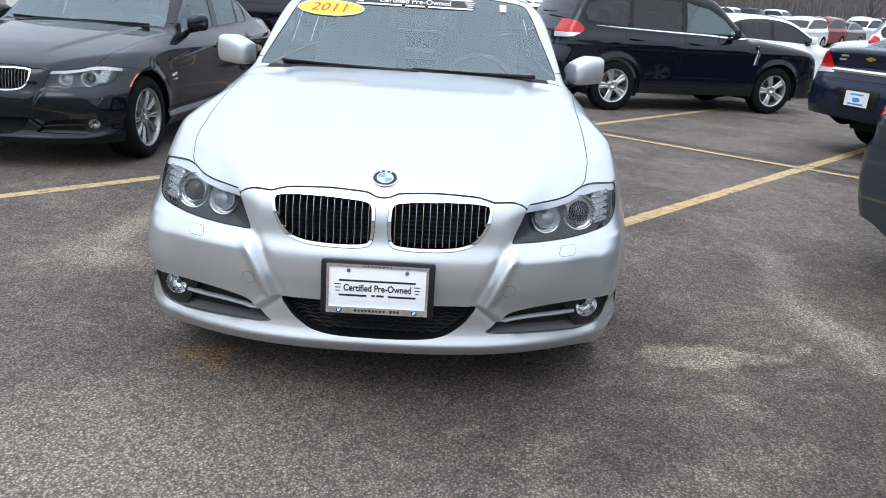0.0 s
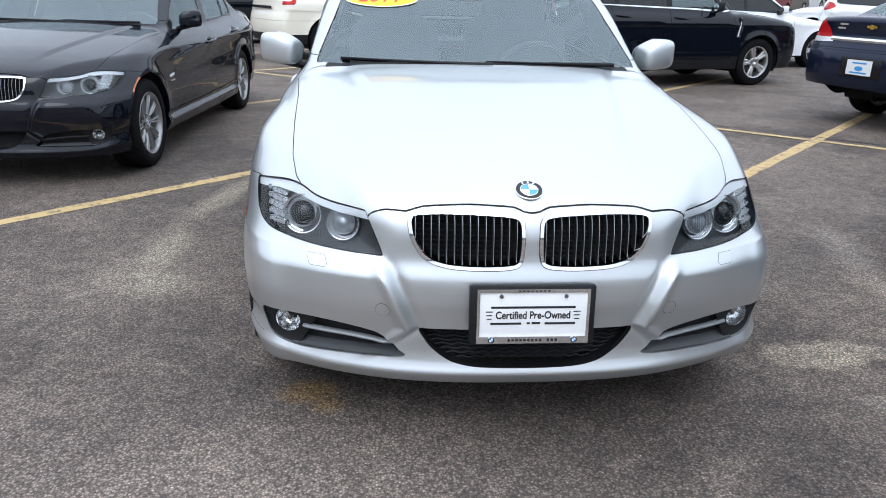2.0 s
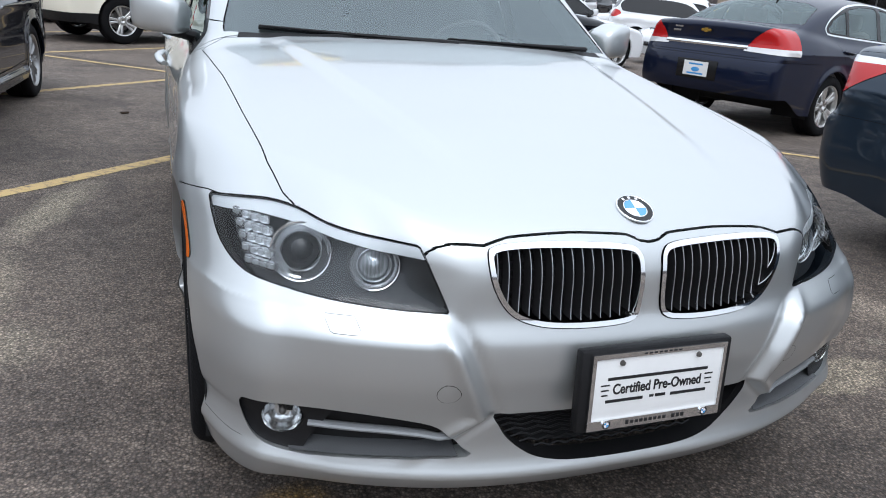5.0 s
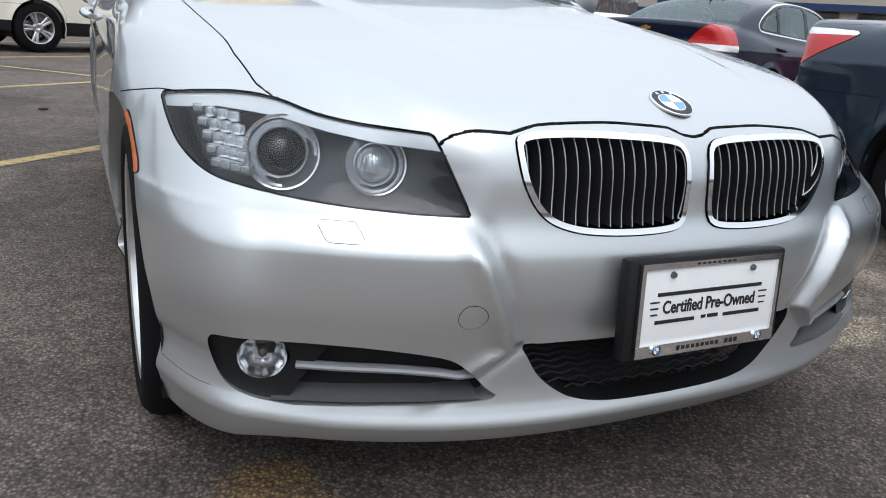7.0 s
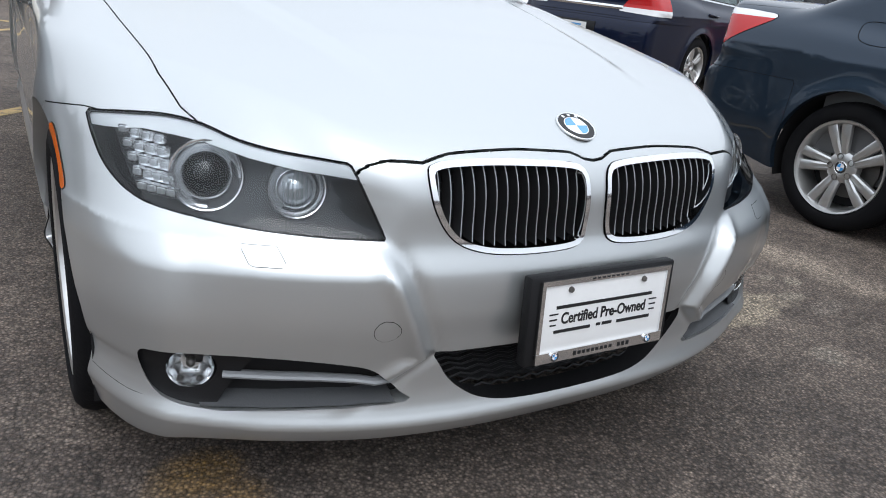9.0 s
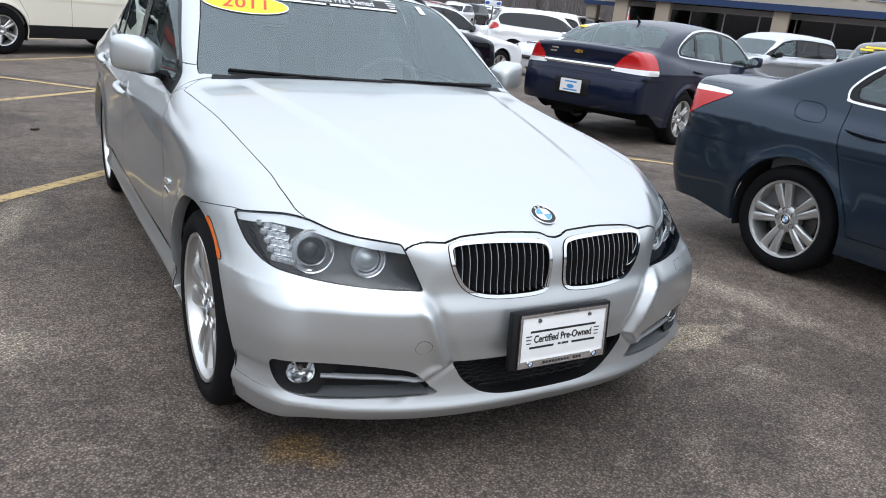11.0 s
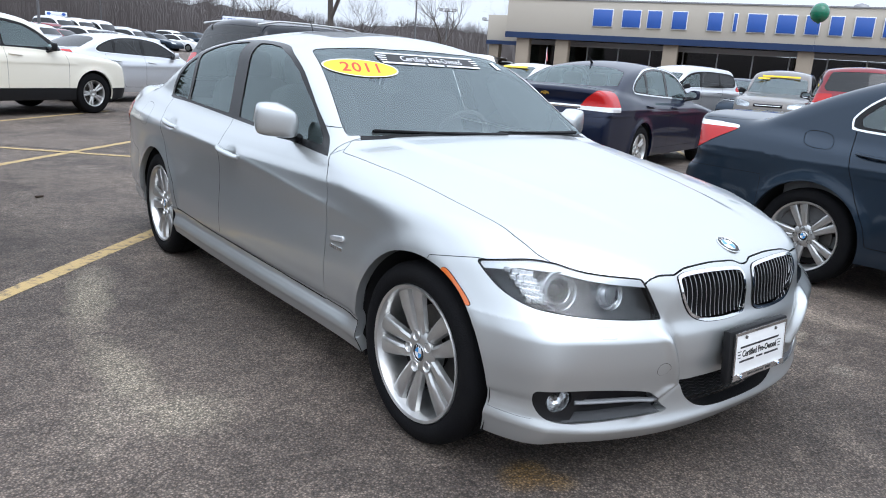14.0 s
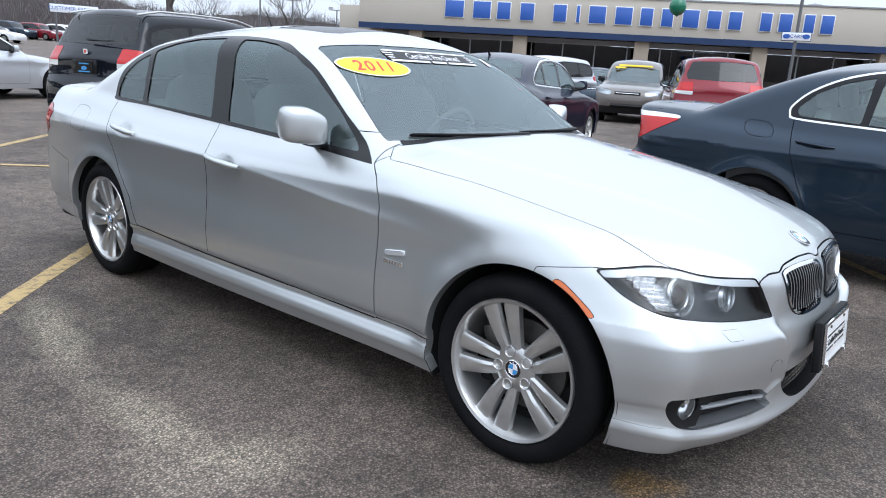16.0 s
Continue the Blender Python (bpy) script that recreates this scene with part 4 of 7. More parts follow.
        # near-black sheet at the back of the bay, coloured as its deep shade
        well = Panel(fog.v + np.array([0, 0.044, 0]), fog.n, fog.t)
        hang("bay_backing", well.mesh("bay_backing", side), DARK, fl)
        pocket, _ = Panel(fog.v + np.array([0, 0.012, 0]), fog.n, fog.t).cut(lambda p: 0.628 + 0.55 * (p[:, 2] - 0.33) * -1 - p[:, 0])
        pocket_hole, pocket = pocket.cut(lambda p: np.hypot(p[:, 0] - 0.701, p[:, 2] - 0.335) - 0.0385)
        hang("fog_surround", pocket.mesh("fog_surround", side, pocket.lip(0.02)), PLASTIC, fl)
        fy = float(front_y(saloon, [0.701], [0.335])[0])
        m = pose(side * 0.701, fy + 0.017, 0.334, 0, 0, side * 14)
        lampring = lathe([(0.004, 0.0355), (0.0, 0.0375), (-0.003, 0.0385), (0.03, 0.039)], 36, "Y")
        lampring.transform(m)
        unit = part("fog_lamp", lampring, LAMP_SILVER, fl, "round clear fog lamp")
        bowl = lathe([(0.002, 0.0372), (0.014, 0.031), (0.024, 0.018), (0.028, 0.0001)], 9, "Y")
        bowl.transform(m @ pose(0, 0, 0, 0, 13, 0))
        part("fog_reflector", bowl, LAMP_SILVER, unit, smooth=False)
        bulb = lathe([(0.028, 0.0075), (0.010, 0.0075), (0.006, 0.004), (0.005, 0.0001)], 14, "Y")
        bulb.transform(m)
        part("fog_bulb", bulb, BRAKE, unit)
        cover = lathe([(-0.002, 0.0375), (-0.007, 0.026), (-0.009, 0.0001)], 32, "Y")
        cover.transform(m)
        part("fog_lens", cover, LENS, unit)
        x = np.linspace(0.385, 0.652, 10)
        z = 0.314 + 0.010 * np.clip((x - 0.385) / 0.13, 0, 1)
        y = front_y(saloon, x, z) + 0.014
        part("bay_bar", tube([(side * a, b, c) for a, b, c in zip(x, y, z)], 0.011, 10, False, 0.65), GREY_PLASTIC, fl)
        x = np.linspace(0.375, 0.690, 14)
        bm = bmesh.new()
        rows = []
        for dz, dy in ((0.003, 0.003), (0.007, 0.016), (0.016, 0.043)):
            z2 = 0.2705 - 0.008 * ramp(x, 0.40, 0.66) + dz
            rows.append([bm.verts.new((side * a, b + dy, c)) for a, b, c in zip(x, front_y(saloon, x, z2), z2)])
        for lo, hi in zip(rows, rows[1:]):
            for k in range(13):
                bm.faces.new((lo[k], lo[k + 1], hi[k + 1], hi[k]))
        part("bay_floor", bm, BAY_GREY, fl)
    # lower air intake
    lower = new("lower_intake")
    lower.parent = car
    # intake depth closed by a near-black sheet that carries the shade
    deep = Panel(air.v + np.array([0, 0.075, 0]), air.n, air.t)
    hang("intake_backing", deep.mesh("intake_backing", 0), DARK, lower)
    fa = inside_of(INTAKE)
    for k in range(9):
        z = 0.262 + 0.0128 * k
        xx = np.linspace(0, 0.32, 65)
        ins = xx[fa(xx, np.full(65, z)) < 0.0]
        x = np.linspace(-ins[-1], ins[-1], 22)
        y = front_y(saloon, np.abs(x), np.full(22, z)) + 0.045
        part("mesh_wire", tube([(a, b, z + (0.0035 if i % 2 else -0.0035)) for i, (a, b) in enumerate(zip(x, y))], 0.0024, 5), PLASTIC, lower)
    # floor pan
    part("floor_pan", block((1.50, 4.1, 0.10), pose(0, 2.35, 0.24), 0.03), DARK, car)
    part("engine_bulkhead", block((1.40, 0.06, 0.6), pose(0, 1.30, 0.56)), DARK, car)
    part("radiator_block", block((0.95, 0.05, 0.42), pose(0, 0.34, 0.45)), DARK, car)
    cabin(car, 1.45, 0.93, 1.40, 0.80, cloth=SEAT_CLOTH)
    # wipers
    for x0, x1, z1 in ((0.05, -0.60, 0.040), (0.60, 0.02, 0.030)):
        xs = np.linspace(x0, x1, 10)
        ys = 1.381 + 0.24 * xs**2 + 0.02 * np.linspace(0, 1, 10)
        zs = np.array([0.985 + (y - 1.402 - 0.24 * x * x) / 1.66 + 0.006 for x, y in zip(xs, ys)])
        arm = part("wiper", tube([tuple(p) for p in zip(xs, ys - 0.008, zs + 0.008)], [0.009, 0.009, 0.008, 0.007, 0.006, 0.005, 0.0045, 0.004, 0.004, 0.003], 8), PLASTIC, car)
        part("wiper_blade", tube([tuple(p) for p in zip(xs[3:], ys[3:] + 0.004, zs[3:] + 0.001)], 0.0042, 6, False, 1.4), SATIN, arm)
    # badges
    normal, _ = slope(saloon, np.array([[0.0, 0.192, 0.754]]))
    turn = Vector(normal[0]).to_track_quat("Z", "Y").to_matrix().to_4x4()
    roundel(0.041, car, Matrix.Translation((0, 0.192, 0.7535)) @ turn)
    for side in (-1, 1):
        x = float(side_x(saloon, [1.297], [0.603])[0])
        part("indicator_repeater", soft_box((0.012, 0.098, 0.022), pose(side * (x + 0.002), 1.297, 0.605, 8 * side, 0, 0), 0.6), LED, car, "clear side repeater lens")
        lx = part("model_badge", block((0.004, 0.022, 0.013), pose(side * (x + 0.003), 1.338, 0.568)), CHROME, car, smooth=False)
        for k in range(5):
            part("letter_bar", block((0.004, 0.010, 0.013), pose(side * (x + 0.003), 1.318 - 0.014 * k, 0.567)), CHROME, lx, smooth=False)
    if details:
        part("aerial", tube([(0.0, 3.16, 1.40), (0.0, 3.19, 1.45), (0.0, 3.24, 1.52)], [0.006, 0.004, 0.002], 6), PLASTIC, car)
    return car


def number_plate(parent):
    """The dealer's plate in its chrome frame on a black holder."""
    lean = pose(0, 0, 0, -5)
    base = Matrix.Translation((0, 0.024, 0.4405)) @ lean @ pose(0, 0, 0, 90)
    holder = part("plate_holder", block((0.352, 0.172, 0.026), base @ pose(0, 0, -0.0155), 0.006), PLASTIC, parent)
    plate = part("number_plate", block((0.304, 0.148, 0.003), base @ pose(0, 0, 0.000), 0.001), PLATE, parent, "white dealer plate with black print")
    bm = bmesh.new()
    for a, b in (((0.314, 0.010), (0, 0.074)), ((0.314, 0.020), (0, -0.069))):
        bmesh.ops.create_cube(bm, size=1, matrix=pose(b[0], b[1], 0.003) @ Matrix.Diagonal((a[0], a[1], 0.006, 1)))
    for x in (-0.153, 0.153):
        bmesh.ops.create_cube(bm, size=1, matrix=pose(x, 0, 0.0029) @ Matrix.Diagonal((0.008, 0.14, 0.0058, 1)))
    bm.transform(base)
    part("plate_frame", bm, CHROME, plate, smooth=False)
    t = words("Certified Pre-Owned", 0.0262, 0.0004, 1.0, 0.0006)
    t.transform(base @ pose(0, 0.002, 0.0022) @ Matrix.Diagonal((0.93, 1.15, 1, 1)))
    part("lettering", t, INK, plate, smooth=False)
    bars = [(0, 0.0255, 0.236, 0.0062), (-0.076, -0.0215, 0.086, 0.0062), (0.076, -0.0215, 0.086, 0.0062), (-0.0125, -0.0205, 0.010, 0.0055), (0.0085, -0.0205, 0.024, 0.0062)]
    for k in range(3):
        bars += [(s * 0.1225, 0.013 - 0.0105 * k, 0.020 - 0.003 * k, 0.0028) for s in (-1, 1)]
    for x, y, w, h in bars:
        part("print_bar", block((w, h, 0.0008), base @ pose(x, y, 0.0020)), INK, plate, smooth=False)
    for k in range(13):
        if k != 9:
            part("frame_print", block((0.0072, 0.0085 if k in (0, 10, 11, 12) else 0.0066, 0.0006), base @ pose(-0.066 + 0.0110 * k, -0.069, 0.0062)), INK, plate, smooth=False)
    for k in range(8):
        part("frame_print", block((0.007, 0.0035, 0.0006), base @ pose(-0.04 + 0.0115 * k, 0.074, 0.0062)), INK, plate, smooth=False)
    for s in (-1, 1):
        b = lathe([(0.0, 0.006), (0.004, 0.005), (0.0045, 0.0001)], 14, "Z")
        b.transform(base @ pose(s * 0.09, 0.0575, 0.0025))
        part("screw", b, BRAKE, plate)
        roundel(0.0095, plate, base @ pose(s * 0.116, -0.067, 0.006), "small_emblem")


def windscreen_stickers(parent, year=True):
    """The year oval and the banner stuck on the windscreen."""
    cx, cz = -0.432, 1.238

    def sheet(outline, proud):
        bm = bmesh.new()
        f = bm.faces.new([bm.verts.new((x, 0, z)) for x, z in outline])
        geom = bmesh.ops.triangulate(bm, faces=[f])
        bmesh.ops.subdivide_edges(bm, edges=bm.edges[:], cuts=3, use_grid_fill=True)
        return lay_on_front(bm, saloon, proud)

    if year:
        s = part("year_sticker", sheet(ellipse(0.178, 0.0375, 40, cx, cz), 0.0012), STICKER_YELLOW, parent, "yellow oval sticker with red year")
        ring = bmesh.new()
        o, i = ellipse(0.178, 0.0375, 40, cx, cz), ellipse(0.171, 0.0345, 40, cx, cz)
        vo, vi = [ring.verts.new((x, 0, z)) for x, z in o], [ring.verts.new((x, 0, z)) for x, z in i]
        for k in range(40):
            ring.faces.new((vo[k], vo[(k + 1) % 40], vi[(k + 1) % 40], vi[k]))
        part("sticker_rim", lay_on_front(ring, saloon, 0.0018), STICKER_WHITE, s)
        for k, digit in enumerate("2011"):
            t = words(digit, 0.060, 0.0, 1.0, 0.0010)
            t.transform(pose(cx + 0.051 * (k - 1.5), 0, cz, 90) @ Matrix.Diagonal((1.5, 0.90, 1, 1)) @ Matrix(((1, 0.24, 0, 0), (0, 1, 0, 0), (0, 0, 1, 0), (0, 0, 0, 1))))
            part("year_digit", lay_on_front(t, saloon, 0.002), STICKER_RED, s, smooth=False)
    bz = 1.291
    rect = lambda w, h, x, z: [(x - w / 2 + w * k / 12, z - h / 2) for k in range(13)] + [(x + w / 2 - w * k / 12, z + h / 2) for k in range(13)]
    b = part("banner_sticker", sheet(rect(0.62, 0.036, 0.0, bz), 0.0012), INK, parent, "black banner sticker with white lettering")
    t = words("Certified Pre-Owned", 0.034, 0.0, 1.0, 0.0003)
    t.transform(pose(0, 0, bz, 90) @ Matrix.Diagonal((1.28, 0.92, 1, 1)))
    part("banner_print", lay_on_front(t, saloon, 0.002), STICKER_WHITE, b, smooth=False)
    bars = [(0.60, 0.006, 0.0, bz + 0.0205), (0.235, 0.0075, -0.185, bz - 0.021), (0.235, 0.0075, 0.185, bz - 0.021), (0.10, 0.008, 0.0, bz - 0.021)]
    for k in range(3):
        bars += [(0.055 - 0.01 * k, 0.004, s * 0.285, bz + 0.010 - 0.0095 * k) for s in (-1, 1)]
    for w, h, x, z in bars:
        part("banner_bar", sheet(rect(w, h, x, z), 0.0021), STICKER_WHITE, b, smooth=False)
    if year:
        part("inspection_sticker", sheet(rect(0.035, 0.035, 0.46, 1.285), 0.0015), STICKER_WHITE, parent)


# ---- the other cars: forms from a few curves each ----
def car_form(s):
    nose, top, side, tail, roof = (spline(s[k]) for k in ("nose", "top", "side", "tail", "roof"))
    (sy, sz, sk), (ry, rz, rk) = s["screen"], s["rear"]
    half, belt, wall_x, lean = s["half"], s["belt"], s["wall"], s.get("lean", 0.30)
    axles = s["axles"]
    length = s["length"]
    swage = s.get("swage", 0.0)

    def form(x, y, z):
        x = np.abs(x)
        a = (nose(z) + s["round"] * (x / half) ** 4.5 - y) / (1 + 0.8 * ramp(x, half * 0.6, half))
        b = z - (top(y) - s["crown"] * (x / half) ** 2.4)
        w = side(z) - 0.03 * ramp(y, 0.9, 0.1) - 0.05 * ramp(y, length - 0.9, length)
        if swage:
            line = swage + 0.02 * (y - 2.5)
            w = w + 0.010 * np.exp(-np.abs(z - line) / 0.045)
        for ay in axles:
            r = np.sqrt((y - ay) ** 2 + (z - s["tyre"]) ** 2)
            w = w + 0.016 * np.exp(-(((r - s["tyre"] - 0.04) / 0.06) ** 2))
        c = x - w
        d = (y - tail(z) + s["round"] * 0.6 * (x / half) ** 4) / (1 + 0.5 * ramp(x, half * 0.6, half))
        body = smax(smax(smax(a, b, 0.07), c, 0.09), d, 0.06)
        house = smax((sy + sk * (z - sz) + 0.22 * x**2 - y) / math.sqrt(1 + sk * sk), z - (roof(y) - 0.17 * x**2), 0.08)
        house = smax(house, (y - (ry - rk * (z - rz) - 0.18 * x**2)) / math.sqrt(1 + rk * rk), 0.09)
        house = smax(house, (x - (wall_x - lean * (z - belt) - 0.03 * ramp(y, ry - 1.2, ry))) / 1.05, 0.09)
        house = smax(house, belt - 0.2 - z, 0.02)
        house = smax(house, y - tail(np.clip(z, 0.1, 1.2)) + s["round"] * 0.6 * (x / half) ** 4 + 0.004, 0.03)
        return smin(body, house, 0.03)

    return form


def rear_view(outline, least):
    f = inside_of(outline)
    return lambda p: np.maximum(f(p[:, 0], p[:, 2]), least - p[:, 1])


def build_car(name, label, s, body, m, group, step=0.024, glass_mat=GLASS_TINT, rim_style=(5, 0.22, 0.02), badge=False, furnish=True):
    """A parked car from its curves and panel outlines; the nose looks along its own -y."""
    form = car_form(s)
    car = thing(name, label, "car", m, group)
    L, half, roof_top = s["length"], s["half"], max(v for _, v in s["roof"])
    P = Panel.of(form, grid_steps([(-step / 2, half + 0.12, step)]), grid_steps([(-0.1, L + 0.1, step * 1.5)]), grid_steps([(0.12, roof_top + 0.05, step)]))
    low = s.get("low", 0.22)
    _, P = P.cut(lambda p: p[:, 2] - low - s.get("rise", 0.0) * ramp(p[:, 1], L - 0.75, L - 0.35))
    lips = []
    for ay in s["axles"]:
        _, P = P.cut(lambda p: np.maximum(np.hypot(p[:, 1] - ay, p[:, 2] - s["tyre"] - 0.005) - s["tyre"] - 0.045, half - 0.36 - p[:, 0]))
        lips.append(P.lip(0.03))
    screen, P = P.cut(from_top(s["screen_outline"], s["belt"] - 0.02), 0.002)
    if "rear_outline" in s:
        rear, P = P.cut(from_top(s["rear_outline"], s["belt"]), 0.002)
    else:
        rear, P = P.cut(rear_view(s["rear_view"], s["rear"][0] - 0.9), 0.002)
    trim, P = P.cut(from_side(s["trim"], 0.4), 0.0005)
    f_trim = inside_of(s["trim"])
    bright = None
    if s.get("bright"):
        low_strip = s.get("strip_below", 9.0)
        trim, bright = trim.cut(lambda p: np.minimum(f_trim(p[:, 1], p[:, 2]) + s["bright"], low_strip + 0.025 * (p[:, 1] - 2.3) - p[:, 2]))
    wins = []
    for outline in s["windows"]:
        w, trim = trim.cut(from_side(outline, 0.35), 0.0)
        wins.append(w)
    # added near-black layer under the panels, gap shade as colour
    inner = P.moved(-0.015)
    tail, P = P.cut(s["tail_lamp"], 0.0015)
    head, P = P.cut(from_front(s["head_lamp"], 1.0), 0.0015)
    doors = []
    for outline in s["doors"]:
        d, P = P.cut(from_side(outline, 0.5), 0.0025)
        doors.append(d)
    clad = None
    if s.get("clad"):
        clad, P = P.cut(lambda p: p[:, 2] - s["clad"], 0.001)
    bon, P = P.cut(from_top(s["bonnet"], 0.6), 0.0025)
    boot = None
    if s.get("boot"):
        boot, P = P.cut(from_top(s["boot"], 0.80), 0.0022)
    fuel = None
    if s.get("fuel") is not None:
        fuel, P = P.cut(from_side(s["fuel"]), 0.002)
    bump, P = P.cut(lambda p: np.maximum(p[:, 2] - s["bump"][1], s["bump"][0] - p[:, 1]), 0.002)
    hang("body_shell", P.mesh("body_shell", 0, *lips), body, car)
    hang("underlayer", inner.mesh("underlayer", 0), DARK, car)
    hang("bonnet", bon.mesh("bonnet", 0), body, car)
    if boot is not None:
        hang("boot_lid", boot.mesh("boot_lid", 0), body, car)
    hang("rear_bumper", bump.mesh("rear_bumper", 0), body, car)
    hang("windscreen", screen.mesh("windscreen", 0), SCREEN_GLASS, car)
    hang("rear_window", rear.mesh("rear_window", 0), s.get("back_glass", glass_mat), car)
    if clad is not None:
        hang("cladding", clad.mesh("cladding", 0), PLASTIC, car, "black plastic lower cladding")
    for side in (-1, 1):
        ds = [hang("door", d.mesh("door", side), body, car) for d in doors]
        fr = hang("window_frame", trim.mesh("window_frame", side), SATIN, car)
        if bright is not None:
            hang("bright_strip", bright.moved(0.003).mesh("bright_strip", side), CHROME, fr, "bright chrome window strip")
        for i, w in enumerate(wins):
            hang("window", w.moved(-0.004).mesh("window", side), glass_mat if i else s.get("front_glass", glass_mat), ds[min(i, len(ds) - 1)] if i < len(ds) else fr)
        pale, red = tail.cut(s["pale"])
        if len(red.t):
            hang("tail_lamp", red.moved(0.003).mesh("tail_lamp", side), RED_LENS, car, "red tail lamp lens")
        if len(pale.t):
            hang("reversing_lamp", pale.moved(0.003).mesh("reversing_lamp", side), WHITE_LENS, car, "clear reversing lamp lens")
        lamp = hang("head_lamp", head.moved(-0.04 if furnish else -0.006).mesh("head_lamp", side), LAMP_SILVER if furnish else LED, car)
        hang("lens", head.mesh("lens", side), LENS, lamp)
        if fuel is not None:
            hang("fuel_flap" if side < 0 else "quarter_patch", fuel.mesh("fuel_flap", side), body, car)
        for (hy, hz), who in zip(s["handles"], ds):
            x = float(side_x(form, [hy], [hz])[0])
            pts = [(side * (x + 0.004 + 0.022 * math.sin(math.pi * u)), hy + 0.12 * (2 * u - 1), hz + 0.01 * (2 * u - 1)) for u in np.linspace(0, 1, 7)]
            part("door_handle", tube(pts, [0.012, 0.015, 0.015, 0.015, 0.015, 0.014, 0.012], 8, False, 0.75), s.get("handle_mat", body), who)
        my, mz = s["mirror"]
        door_mirror(car, side, s.get("mirror_mat", body), (side_x(form, [my], [mz - 0.08])[0] + 0.11, my, mz))
        t = s["tyre"]
        for ay in s["axles"]:
            bm = bmesh.new()
            ring = [[bm.verts.new((side * x, ay + (t + 0.052) * math.cos(a), t + 0.005 + (t + 0.052) * math.sin(a))) for x in (half - 0.45, half - 0.06)] for a in [math.pi * (-0.12 + 1.24 * k / 20) for k in range(21)]]
            for k in range(20):
                bm.faces.new((ring[k][0], ring[k][1], ring[k + 1][1], ring[k + 1][0]))
            part("wheel_liner", bm, DARK, car)
            part("inner_wall", block((0.02, 2 * t + 0.1, t + 0.15), pose(side * (half - 0.44), ay, t + 0.1)), DARK, car)
            wheel(car, (side * (half - 0.155), ay, t), side, rim_style, s["rim"], t, 0.225, RIM, badge)
    part("floor_pan", block((2 * half - 0.35, L - 1.2, 0.10), pose(0, L / 2 - 0.25, low + 0.06), 0.03), DARK, car)
    part("engine_bulkhead", block((2 * half - 0.45, 0.06, s["belt"] - 0.42), pose(0, s["screen"][0] - 0.05, 0.28 + (s["belt"] - 0.42) / 2)), DARK, car)
    if furnish:
        rows = (s["screen"][0] + 0.95, s["screen"][0] + 1.80)
        cabin(car, s["screen"][0] + 0.05, s["belt"] - 0.05, roof_top, s["wall"] - 0.02, rows)
    return car, form


def dealer_plate(parent, m, mat=PLATE):
    p = part("number_plate", block((0.30, 0.15, 0.004), m), mat, parent, "white dealer plate with a blue print")
    part("plate_print", slab(ellipse(0.05, 0.024, 20), 0.003, m @ pose(0, -0.01, 0.002)), BLUE_ENAMEL, p)
    for k, w in ((0.045, 0.17), (-0.052, 0.20)):
        part("print_bar", block((w, 0.016, 0.002), m @ pose(0, k, 0.0025)), BLUE_ENAMEL, p, smooth=False)


